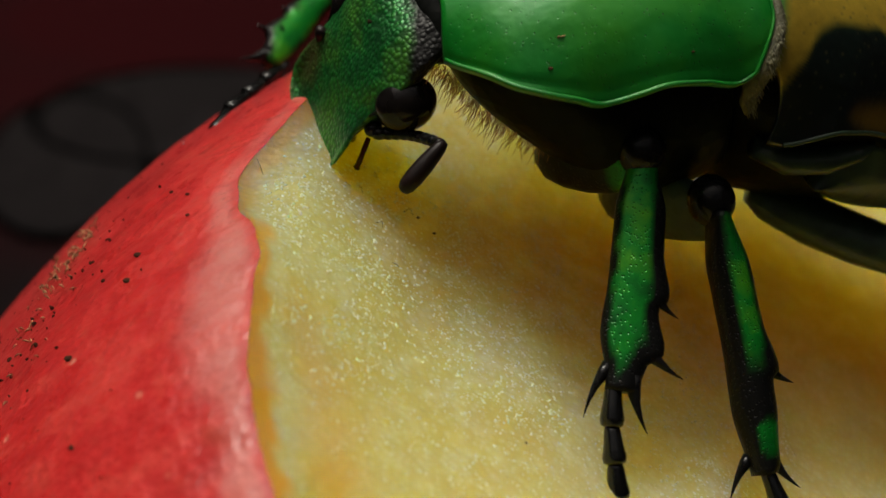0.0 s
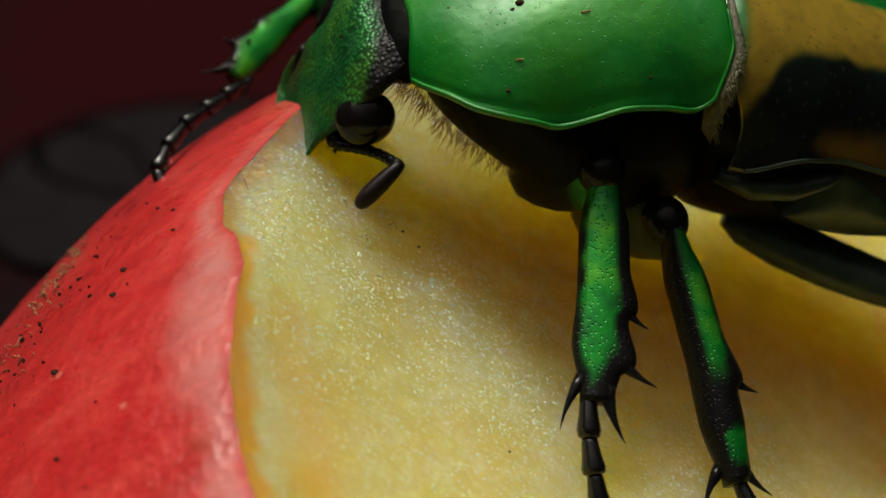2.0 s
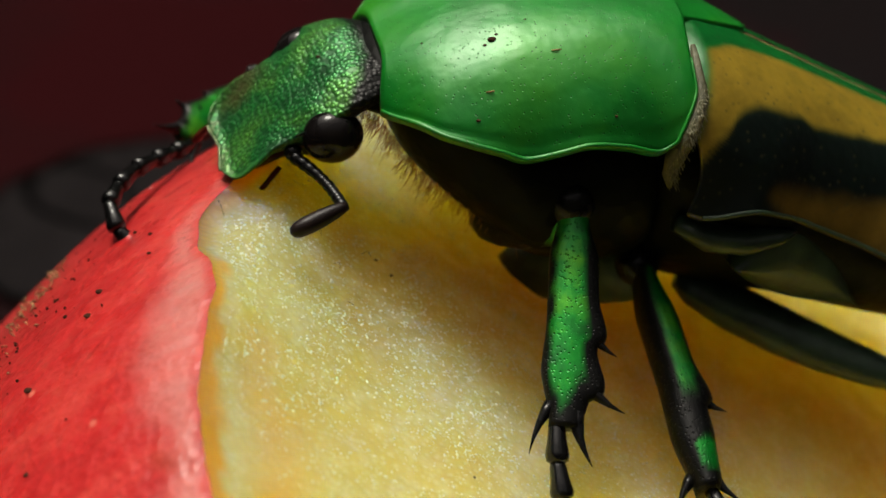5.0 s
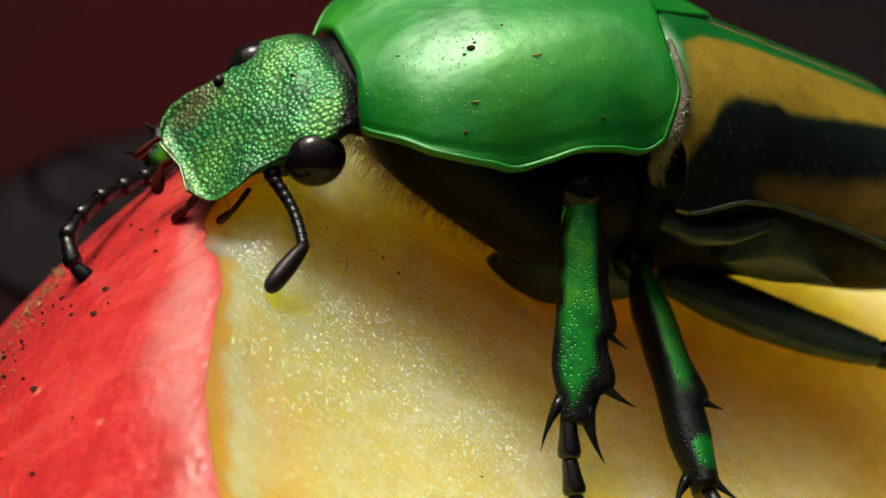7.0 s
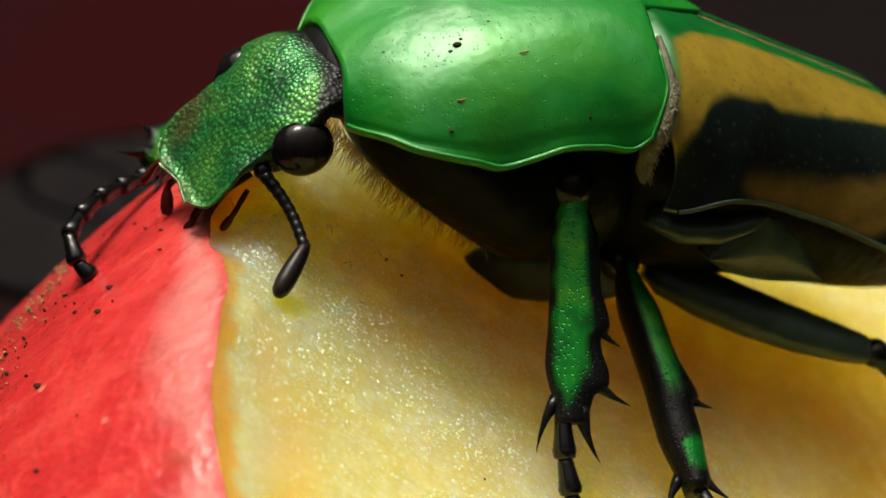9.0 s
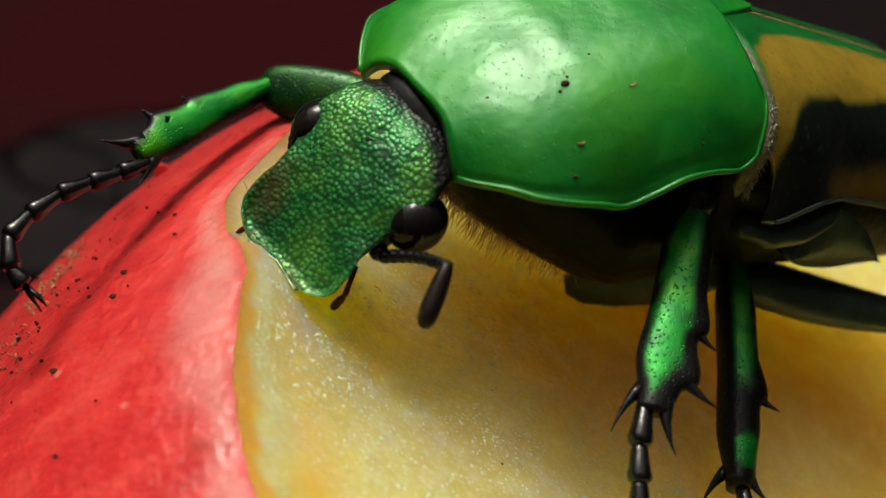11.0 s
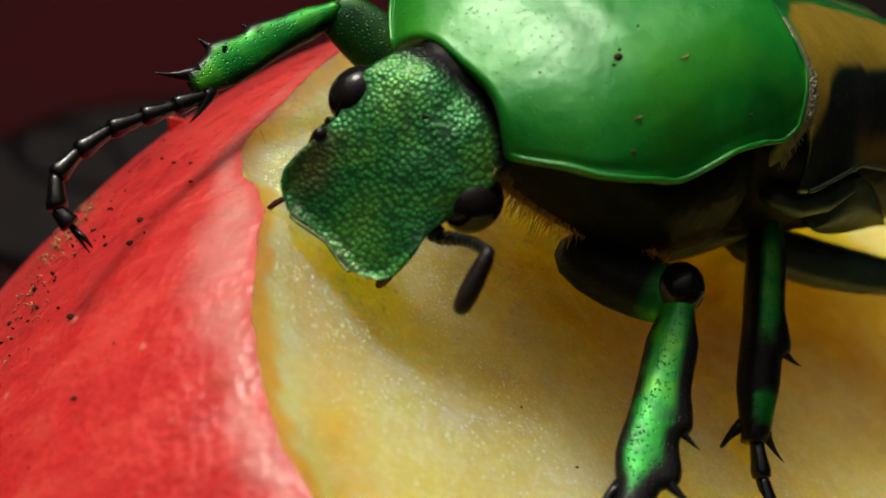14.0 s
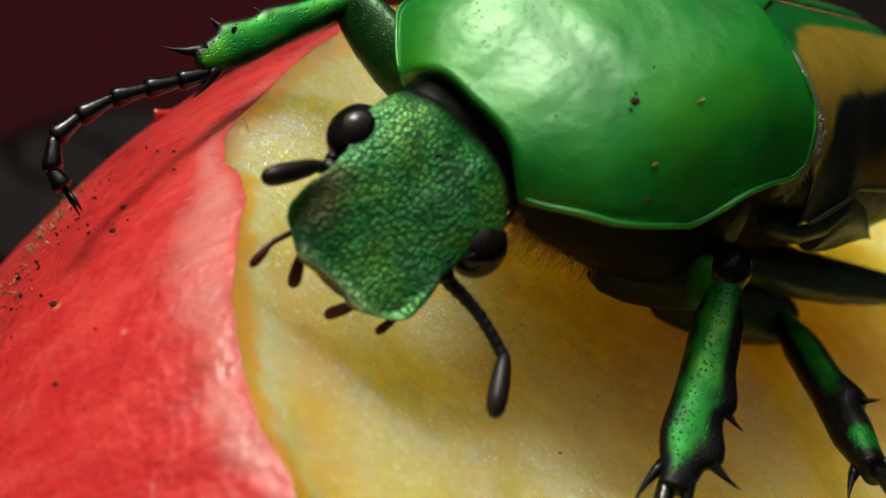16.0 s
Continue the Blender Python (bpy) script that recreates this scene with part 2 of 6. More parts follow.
def table(x, pts):
    """Smooth reading of a short table of (x, value)."""
    pts = sorted(pts)
    if x <= pts[0][0]:
        return pts[0][1]
    n = len(pts)
    for i in range(n - 1):
        (x0, v0), (x1, v1) = pts[i], pts[i + 1]
        if x <= x1:
            h = x1 - x0
            s = (v1 - v0) / h

            def slope(k):
                if k == 0 or k == n - 1:
                    return s
                a = (pts[k][1] - pts[k - 1][1]) / (pts[k][0] - pts[k - 1][0])
                b = (pts[k + 1][1] - pts[k][1]) / (pts[k + 1][0] - pts[k][0])
                return 0.0 if a * b <= 0 else 2 * a * b / (a + b)

            t = (x - x0) / h
            m0, m1 = slope(i) * h, slope(i + 1) * h
            return (2 * t ** 3 - 3 * t * t + 1) * v0 + (t ** 3 - 2 * t * t + t) * m0 + (3 * t * t - 2 * t ** 3) * v1 + (t ** 3 - t * t) * m1
    return pts[-1][1]


def soft(a, b, x):
    t = min(1, max(0, (x - a) / (b - a)))
    return t * t * (3 - 2 * t)


def loft(bm, rings, cap=True):
    vs = [[bm.verts.new(Vector(p) * MM) for p in r] for r in rings]
    n = len(vs[0])
    for a, b in zip(vs, vs[1:]):
        for i in range(n):
            bm.faces.new((a[i], a[(i + 1) % n], b[(i + 1) % n], b[i]))
    if cap:
        bm.faces.new(vs[0][::-1])
        bm.faces.new(vs[-1])
    return vs


def tube(bm, pts, radii, n=10, flat=1.0, up=(0, 0, 1)):
    """A tapered tube along pts (mm)."""
    pts = [Vector(p) for p in pts]
    rings = []
    for i, p in enumerate(pts):
        d = (pts[min(i + 1, len(pts) - 1)] - pts[max(i - 1, 0)]).normalized()
        s = d.cross(Vector(up))
        s = s.normalized() if s.length > 1e-4 else d.orthogonal().normalized()
        u = s.cross(d)
        r = radii[i] if isinstance(radii, (list, tuple)) else radii
        rings.append([p + s * r * math.cos(a) + u * r * flat * math.sin(a) for a in (2 * math.pi * k / n for k in range(n))])
    loft(bm, rings)


def ellipsoid(bm, c, r, nu=20, nv=14, rot=None):
    c = Vector(c)
    rings = []
    for j in range(1, nv):
        th = math.pi * j / nv
        ring = []
        for i in range(nu):
            a = 2 * math.pi * i / nu
            q = Vector((math.sin(th) * math.cos(a) * r[0], math.sin(th) * math.sin(a) * r[1], math.cos(th) * r[2]))
            ring.append(c + (rot @ q if rot else q))
        rings.append(ring)
    loft(bm, rings)


def grid_sheet(bm, fn, nu, nv):
    """Quads over fn(u, v) in mm; returns the vertices row by row."""
    vs = [[bm.verts.new(Vector(fn(i / (nu - 1), j / (nv - 1))) * MM) for j in range(nv)] for i in range(nu)]
    for i in range(nu - 1):
        for j in range(nv - 1):
            k = (j + 1) % nv
            bm.faces.new((vs[i][j], vs[i + 1][j], vs[i + 1][k], vs[i][k]))
    return vs


def shell(bm, fn, nu, nv, inward):
    """A closed sheet with thickness: outer fn(u, v), inner fn + inward(u, v)."""
    top = grid_sheet(bm, fn, nu, nv)
    low = grid_sheet(bm, lambda u, v: Vector(fn(u, v)) + Vector(inward(u, v)), nu, nv)
    rim_t = [top[0][j] for j in range(nv)] + [top[i][-1] for i in range(1, nu)] + [top[-1][j] for j in range(nv - 2, -1, -1)] + [top[i][0] for i in range(nu - 2, 0, -1)]
    rim_l = [low[0][j] for j in range(nv)] + [low[i][-1] for i in range(1, nu)] + [low[-1][j] for j in range(nv - 2, -1, -1)] + [low[i][0] for i in range(nu - 2, 0, -1)]
    for i in range(len(rim_t)):
        k = (i + 1) % len(rim_t)
        bm.faces.new((rim_t[i], rim_t[k], rim_l[k], rim_l[i]))


def vertex_values(ob, name, fn):
    """A float value on each vertex, from its place in mm."""
    a = ob.data.attributes.new(name, "FLOAT", "POINT")
    a.data.foreach_set("value", [fn(v.co / MM) for v in ob.data.vertices])


def vertex_colours(ob, name, fn):
    a = ob.data.attributes.new(name, "FLOAT_COLOR", "POINT")
    flat = []
    for v in ob.data.vertices:
        flat.extend((*fn(v.co / MM), 1.0))
    a.data.foreach_set("color", flat)


# ---------------------------------------------------------------- ground and background
bm = bmesh.new()
GN = 40
vs = [[None] * (GN + 1) for _ in range(GN + 1)]
for i in range(GN + 1):
    for j in range(GN + 1):
        x, y = (i / GN * 2 - 1), (j / GN * 2 - 1)
        x, y = math.copysign(abs(x) ** 3, x) * 1.5, math.copysign(abs(y) ** 3, y) * 1.5
        vs[i][j] = bm.verts.new((x, y, 0.0))
for i in range(GN):
    for j in range(GN):
        bm.faces.new((vs[i][j], vs[i + 1][j], vs[i + 1][j + 1], vs[i][j + 1]))
ground = part("ground", bm, CLOTH)
tagged(ground, "dark maroon cloth-covered table top, out of focus", "table", kind="structure")

# unseen walls added to block the low sky and darken reflections; open above
SHADE_DARK = mat_plain("shade_dark", (0.030, 0.024, 0.022), 0.9, 0.3, 12, relief=0.002)
for name, x, y, lx, ly in (("shade_wall_north", 0, 1.56, 1.62, 0.06), ("shade_wall_south", 0, -1.56, 1.62, 0.06), ("shade_wall_east", 1.56, 0, 0.06, 1.5), ("shade_wall_west", -1.56, 0, 0.06, 1.5)):
    bm = bmesh.new()
    bmesh.ops.create_cube(bm, size=2.0, matrix=Matrix.Translation((x, y, 0.85)) @ Matrix.Diagonal((lx, ly, 0.87, 1)))
    tagged(part(name, bm, SHADE_DARK, smooth=False), "unseen dark wall added to block low sky light", "wall", kind="structure")


def round_dish(x, y, rx, ry, turn, label):
    ob = tagged(new("shallow_dish"), label, "dish")
    ob.matrix_world = pose(x * MM, y * MM, 0.0, 0, 0, turn)
    bm = bmesh.new()
    n = 64
    prof = [(0.925, 0.4), (0.94, 0.9), (0.965, 1.1), (0.99, 0.9), (1.0, 0.5), (0.99, 0.0)]
    rings = [[(rx * k * math.cos(a), ry * k * math.sin(a), z) for a in (2 * math.pi * i / n for i in range(n))] for k, z in prof]
    loft(bm, rings, cap=False)
    part("rim", bm, RIM, ob, "black rounded rim")
    bm = bmesh.new()
    rings = [[(rx * k * math.cos(a), ry * k * math.sin(a), z) for a in (2 * math.pi * i / n for i in range(n))] for k, z in [(0.94, 0.6), (0.6, 0.55), (0.3, 0.45), (0.002, 0.4)]]
    loft(bm, rings, cap=False)
    part("base", bm, GLASS_GREY, ob, "smoky grey inside")
    return ob


round_dish(-53.0, 112.0, 9.5, 15.0, 8, "small dark grey dish with a black rim, blurred")
round_dish(-40.0, 122.0, 19.0, 11.0, 0, "wide black-rimmed grey dish behind the apple, blurred")


# ---------------------------------------------------------------- apple
R_APPLE = 38.0
CUT = 20.15
NZ = Vector((0.4959, -0.0525, 0.8668)).normalized()
NX = (Vector((-1, 0, 0)) - NZ * Vector((-1, 0, 0)).dot(NZ)).normalized()
NY = NZ.cross(NX)
APPLE_M = Matrix((NX, NY, NZ)).transposed().to_4x4()
APPLE_M.translation = Vector((0, 0, 37.0)) * MM


def edge_theta(phi):
    """Polar angle (degrees) of the skin's edge at azimuth phi (degrees)."""
    t = table(phi, [(-180, 57), (-40, 57), (-24, 56.6), (-19, 57.0), (-14, 58.0), (-10.5, 58.7), (-8.0, 58.4), (-5.5, 57.5), (-3.0, 56.4), (-0.8, 56.05), (1, 56.2), (9, 56.4), (13, 56.35), (18, 56.1), (22, 55.6), (40, 56.5), (180, 57)])
    wob = noise.noise(Vector((phi * 0.55, 3.1, 0))) * 0.22 + noise.noise(Vector((phi * 1.6, 7.7, 0))) * 0.06
    return t + wob


def sphere_point(th, ph, r):
    th, ph = radians(th), radians(ph)
    return Vector((math.sin(th) * math.cos(ph), math.sin(th) * math.sin(ph), math.cos(th))) * r


def azimuths():
    """Dense where the camera sees the skin."""
    out = []
    a = -180.0
    while a < 179.99:
        out.append(a)
        a += 0.4 if -36 <= a < 40 else 2.0
    return out


AZ = azimuths()


def skin_radius(th, ph):
    d = sphere_point(th, ph, 1.0)
    r = R_APPLE + 0.35 * noise.noise(d * 3.0) + 0.05 * noise.noise(d * 22)
    # the cut skin has dried and rolls inwards at its edge
    off = th - edge_theta(ph)
    if off < 4.0:
        r -= 0.25 * (1 - max(0.0, off) / 4.0) ** 2 * (0.75 + 0.5 * noise.noise(d * 14))
    return r


def flesh_bumps(x, y):
    return 0.30 * noise.noise(Vector((x * 0.22, y * 0.22, 4))) + 0.10 * noise.noise(Vector((x * 0.9, y * 0.9, 9))) + 0.02 * noise.noise(Vector((x * 1.9, y * 1.9, 1)))


def flesh_height(x, y):
    ph = math.degrees(math.atan2(y, x))
    th = edge_theta(ph)
    pe = sphere_point(th, ph, skin_radius(th, ph) - 0.01)
    inset = math.hypot(pe.x, pe.y) - math.hypot(x, y)
    far = 31.7 - math.hypot(x, y)
    slope = lerp(CUT + 0.55, CUT, 1 - (1 - min(1.0, max(0.0, far) / 8.0)) ** 1.2)
    z = lerp(pe.z, slope, soft(0.0, 2.2, inset))
    return z + soft(0, 0.8, inset) * flesh_bumps(x, y)


def build_apple():
    apple = tagged(new("apple"), "red apple with a sliced-off face of moist yellow flesh", "apple")
    apple.matrix_world = APPLE_M
    bm = bmesh.new()
    rows = []
    steps = [0, 0.15, 0.35, 0.6, 0.9, 1.2] + [1.2 + 0.35 * i for i in range(1, 60)]
    steps += [max(steps) + (121 - max(steps)) * (i / 30) for i in range(1, 31)]
    for k, s in enumerate(steps):
        ring = []
        for ph in AZ:
            th = min(179.5, edge_theta(ph) * (1 - min(1, s / 60)) + 57 * min(1, s / 60) + s)
            ring.append(bm.verts.new(sphere_point(th, ph, skin_radius(th, ph)) * MM))
        rows.append(ring)
    n = len(AZ)
    for a, b in zip(rows, rows[1:]):
        for i in range(n):
            bm.faces.new((a[i], a[(i + 1) % n], b[(i + 1) % n], b[i]))
    bm.faces.new(rows[-1])
    skin = part("skin", bm, SKIN, apple, "glossy red skin, pale pink patches with sheen painted in")

    def polar(c):
        return math.degrees(math.acos(max(-1, min(1, c.z / c.length)))), math.degrees(math.atan2(c.y, c.x))

    # mask of the pink band, which also carries painted sheen
    def pale(c):
        th, ph = polar(c)
        e = edge_theta(ph)
        if th - e > 9:
            return 0.0
        wid = table(ph, [(-30, 1.0), (-12, 1.3), (-7, 1.8), (-2, 4.2), (2, 4.9), (6, 3.8), (9, 2.9), (12, 1.2), (14, 2.3), (18, 2.2), (22, 1.2), (30, 0.6)])
        wob = 0.5 * noise.noise(Vector((ph * 0.5, th * 0.7, 2)))
        k = 1 - soft(wid * 0.35 + wob, wid + 0.5 + wob, th - e)
        return (0.75 + 0.2 * noise.noise(Vector((ph * 0.3, th * 0.4, 8)))) * k * (0.3 + 0.7 * soft(0.1, 0.9, th - e)) * (0.45 + 0.55 * soft(-16, -7, ph)) * (1 - soft(22, 30, ph))

    def bruise(c):
        th, ph = polar(c)
        u, v = (th - 57.8), (ph - 12.3) * 0.84
        a = u * 0.80 + v * -0.6
        b = u * 0.6 + v * 0.80
        return 0.8 * (1 - soft(0.5, 1.2, math.hypot(a * 0.55, b * 1.5)))

    vertex_values(skin, "pale", pale)
    vertex_values(skin, "bruise", bruise)

    bm = bmesh.new()
    rows = []
    fr = [1.0, 0.993, 0.985, 0.975, 0.962, 0.948, 0.93] + [0.93 - 0.0105 * i for i in range(1, 72)]
    fr += [fr[-1] * (1 - i / 10) for i in range(1, 10)]
    for f in fr:
        ring = []
        for ph in AZ:
            th = edge_theta(ph)
            pe = sphere_point(th, ph, skin_radius(th, ph) - 0.01)
            q = Vector((pe.x * f, pe.y * f, 0))
            q.z = flesh_height(q.x, q.y)
            ring.append(bm.verts.new(q * MM))
        rows.append(ring)
    for a, b in zip(rows, rows[1:]):
        for i in range(n):
            bm.faces.new((a[i], a[(i + 1) % n], b[(i + 1) % n], b[i]))
    bm.faces.new(rows[-1])
    flesh = part("flesh", bm, FLESH, apple, "moist grainy yellow flesh, browned along the skin")

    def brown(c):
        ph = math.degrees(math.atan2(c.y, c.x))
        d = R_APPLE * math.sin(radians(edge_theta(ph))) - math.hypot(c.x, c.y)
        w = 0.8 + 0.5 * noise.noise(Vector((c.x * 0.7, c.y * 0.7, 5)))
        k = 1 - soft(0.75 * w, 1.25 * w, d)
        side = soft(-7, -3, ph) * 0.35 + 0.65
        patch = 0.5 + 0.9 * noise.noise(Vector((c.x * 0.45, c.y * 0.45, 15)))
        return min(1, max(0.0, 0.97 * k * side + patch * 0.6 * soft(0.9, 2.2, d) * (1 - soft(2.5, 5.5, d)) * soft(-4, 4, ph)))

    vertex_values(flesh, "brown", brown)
    return apple


apple = build_apple()


# ---------------------------------------------------------------- beetle
beetle = tagged(new("beetle"), "shiny green beetle with ochre-striped wing cases feeding on the apple", "beetle")

PRO_W = [(-4.4, 5.6), (-3.6, 6.3), (-2.6, 6.62), (0.5, 6.7), (2.0, 6.6), (3.7, 6.35), (5.2, 5.75), (6.05, 4.85), (6.6, 4.1), (7.2, 3.1)]
PRO_H = [(-4.4, 2.7), (-3, 3.1), (-1.5, 3.35), (0, 3.45), (2, 3.4), (3.5, 3.1), (5, 2.6), (6.0, 2.1), (6.6, 1.75), (7.3, 1.35)]
PRO_Z = [(-4.4, 0.3), (-3.4, 0.05), (-2.85, -0.45), (-2.2, -0.75), (-1, -0.38), (0.4, -0.15), (1.4, -0.35), (2.6, -0.55), (3.6, -0.2), (5.1, 0.15), (6.05, 0.25), (7.0, 0.0)]


def pronotum_point(u, v):
    s = 2 * v - 1
    a = abs(s)
    xf = 6.75 + 0.35 * soft(0.3, 1.0, a)
    xr = -4.3 + 0.5 * soft(0.25, 0.85, a) + 0.95 * max(0.0, (a - 0.86) / 0.14) ** 2.2
    x = lerp(xf, xr, u)
    y = s * table(x, PRO_W)
    dome = 0.86 * (1 - a ** 3.6)
    z = table(x, PRO_Z) * a ** 7 + table(x, PRO_H) * dome
    z += 0.07 * noise.noise(Vector((x * 0.45, y * 0.45, 2))) * dome + 0.02 * noise.noise(Vector((x * 1.1, y * 1.1, 6))) * dome
    z -= 0.09 * math.exp(-((a - 0.965) / 0.015) ** 2)
    return Vector((x, y, z))


def build_pronotum():
    bm = bmesh.new()
    shell(bm, pronotum_point, 80, 160, lambda u, v: (0, -0.25 * (2 * v - 1), -0.35))
    pro = part("pronotum", bm, SHIELD, beetle, "domed metallic green shield with fine pits")
    for side in (1.0, 0.0):
        bm = bmesh.new()
        edge = [pronotum_point(i / 50, side) for i in range(51)] + [pronotum_point(1.0, side + (0.012 * k if side < 0.5 else -0.012 * k)) for k in range(1, 12)]
        pts = [p + Vector((0, 0.02 * (1 if side else -1), 0.02)) for p in edge]
        tube(bm, pts, [0.04 + 0.065 * math.sin(math.pi * min(1, 0.12 + i / 70)) for i in range(len(pts))], 10)
        part("rim", bm, SHIELD, pro, "bright raised green edge bead")
    # pinned bits of dirt on the shield
    for (u, v, r) in ((0.335, 0.755, 0.17), (0.31, 0.77, 0.08), (0.35, 0.74, 0.07), (0.27, 0.955, 0.09), (0.72, 0.96, 0.07), (0.12, 0.70, 0.06), (0.45, 0.70, 0.06)):
        bm = bmesh.new()
        ellipsoid(bm, pronotum_point(u, v), (r, r * 0.8, r * 0.45), 10, 6)
        part("dirt_speck", bm, DIRT, pro)
    for (u, v) in ((0.30, 0.90), (0.52, 0.82)):
        bm = bmesh.new()
        p = pronotum_point(u, v) + Vector((0, 0, 0.03))
        tube(bm, [p, p + Vector((-0.18, 0.05, 0.03)), p + Vector((-0.36, -0.02, 0.0))], [0.02, 0.03, 0.015], 6)
        part("pale_fleck", bm, STRAW, pro, "pale curled fleck stuck to the shield")
    return pro


pronotum = build_pronotum()


def oval(x, w, z0, z1, n=36, p=2.3):
    """A ring across the body at x: half width w, from z0 to z1."""
    c, h = (z0 + z1) / 2, (z1 - z0) / 2
    out = []
    for i in range(n):
        a = 2 * math.pi * i / n
        ca, sa = math.cos(a), math.sin(a)
        out.append(Vector((x, math.copysign(abs(ca) ** (2 / p), ca) * w, c + math.copysign(abs(sa) ** (2 / p), sa) * h)))
    return out


def body_loft(name, secs, mat_, label, p=2.3, n=40, steps=5):
    bm = bmesh.new()
    xs = [s[0] for s in secs]
    rings = []
    for i in range(len(secs) - 1):
        for k in range(steps):
            x = lerp(xs[i], xs[i + 1], k / steps)
            vals = [table(-x, [(-s[0], s[j]) for s in secs]) for j in (1, 2, 3)]
            rings.append(oval(x, *vals, n=n, p=p))
    rings.append(oval(*secs[-1], n=n, p=p))
    loft(bm, rings)
    bmesh.ops.smooth_vert(bm, verts=bm.verts, factor=0.5, use_axis_x=True, use_axis_y=True, use_axis_z=True)
    return part(name, bm, mat_, beetle, label)


body_loft("prothorax", [(6.6, 2.0, -1.6, 0.7), (6.1, 2.9, -2.8, 1.2), (5.0, 4.1, -4.2, 1.6), (3.4, 5.2, -5.7, 1.0), (1.5, 6.2, -7.1, 0.0), (-0.8, 6.2, -7.7, 0.2), (-2.6, 5.6, -7.8, 0.6), (-3.2, 4.2, -7.0, 0.6)], BELLY, "black hollowed underside of the thorax")
body_loft("underbody", [(-2.2, 3.8, -8.0, 0.2), (-3.2, 5.4, -8.9, 0.4), (-5.0, 6.1, -9.5, 0.2), (-8.0, 6.4, -10.3, -1.2), (-12.0, 6.3, -11.8, -3.4), (-16.0, 5.5, -13.2, -6.0), (-19.5, 3.8, -13.8, -8.6), (-21.8, 1.2, -13.2, -10.8)], BELLY, "black belly with a dull shine")

EL_O, EL_D, EL_U = Vector((-4.0, 0, 1.0)), Vector((-0.875, 0, -0.485)), Vector((-0.485, 0, 0.875))


def elytron_point(u, v, side):
    s = -0.6 + 2.0 * soft(0.80, 0.97, v) + 20.4 * u
    w = 7.15 * (1 - 0.10 * soft(3.5, 6.5, s) * (1 - soft(9, 13, s))) * (soft(-1.6, 1.2, s) * 0.16 + 0.84) * math.sqrt(max(0.0, 1 - max(0, (s - 11.5) / 8.9) ** 2.4))
    y = v * w
    k = 3.9 * (1 - 0.75 * soft(15, 20, s))
    h = 1.0 - k * v ** (3.9 if side > 0 else 1.5) - 3.2 * soft(12, 20, s) ** 1.5 - 0.6 * (1 - soft(-0.6, 0.6, s)) - 0.16 * (1 - soft(0, 0.07, v)) - 1.1 * (1 - soft(1.8, 4.3, s)) * soft(0.88, 1.0, v)
    return EL_O + EL_D * s + EL_U * h + Vector((0, side * (y + 0.03), 0))


GREEN_C, DARK_C, OCHRE_C, BROWN_C = (0.003, 0.115, 0.016), (0.0015, 0.006, 0.0045), (0.25, 0.17, 0.016), (0.13, 0.08, 0.010)


def blend3(a, b, t):
    return tuple(lerp(p, q, t) for p, q in zip(a, b))


def elytron_colour(c):
    q = Vector(c) - EL_O
    s, y = q.dot(EL_D), abs(q.y)
    wob = 0.12 * noise.noise(Vector((s * 1.3, y * 1.3, 3)))
    y += wob
    top = table(s, [(0.0, 4.0), (0.8, 3.4), (2.0, 2.5), (4, 1.9), (6, 1.6), (12, 1.3), (18, 1.6)])
    bot = table(s, [(0.0, 6.7), (0.9, 6.6), (1.5, 6.2), (2.0, 5.5), (3, 4.95), (6, 4.5), (11, 3.8), (18, 3.2)])
    low = table(s, [(3.6, 7.3), (4.6, 6.6), (6.2, 6.1), (10.5, 5.7), (18, 5.4)])
    col = blend3(GREEN_C, DARK_C, soft(bot - 0.8, bot + 0.3, y))
    col = blend3(col, OCHRE_C, soft(top - 0.22, top + 0.22, y) * (1 - soft(bot - 0.2, bot + 0.2, y)) * soft(0.35, 0.85, s))
    col = blend3(col, BROWN_C, soft(low - 0.25, low + 0.25, y) * (1 - soft(6.65, 6.95, y)))
    return col


def build_elytron(side):
    bm = bmesh.new()
    shell(bm, lambda u, v: elytron_point(u, v, side), 170, 120, lambda u, v: (0, -0.15 * side * v, -0.22))
    e = part("elytron", bm, ELYTRA, beetle, "smooth wing case, ochre bands on dark green")
    vertex_colours(e, "paint", elytron_colour)
    bm = bmesh.new()
    tube(bm, [elytron_point(i / 60, 1.0, side) + Vector((0, 0, 0.02)) for i in range(2, 60)], 0.09, 8)
    part("margin", bm, OLIVE, e, "thin dark raised margin")
    bm = bmesh.new()
    tube(bm, [elytron_point(i / 60, 0.012, side) + Vector((0, 0, 0.03)) for i in range(10, 58)], 0.06, 6)
    part("suture", bm, BLACK if side < 0 else STRAW, e, "thin seam between the wing cases")


build_elytron(1)
build_elytron(-1)

# scutellum
bm = bmesh.new()
def scutellum_point(u, v):
    s = -0.5 + 4.2 * u
    w = 2.0 * (1 - u) ** 0.85 + 0.03
    y = (2 * v - 1) * w
    return EL_O + EL_D * s + EL_U * (1.16 - 0.05 * y * y) + Vector((0, y, 0))
shell(bm, scutellum_point, 24, 18, lambda u, v: (0.1, 0, -0.3))
part("scutellum", bm, SHIELD, beetle, "green triangular plate between the wing cases")

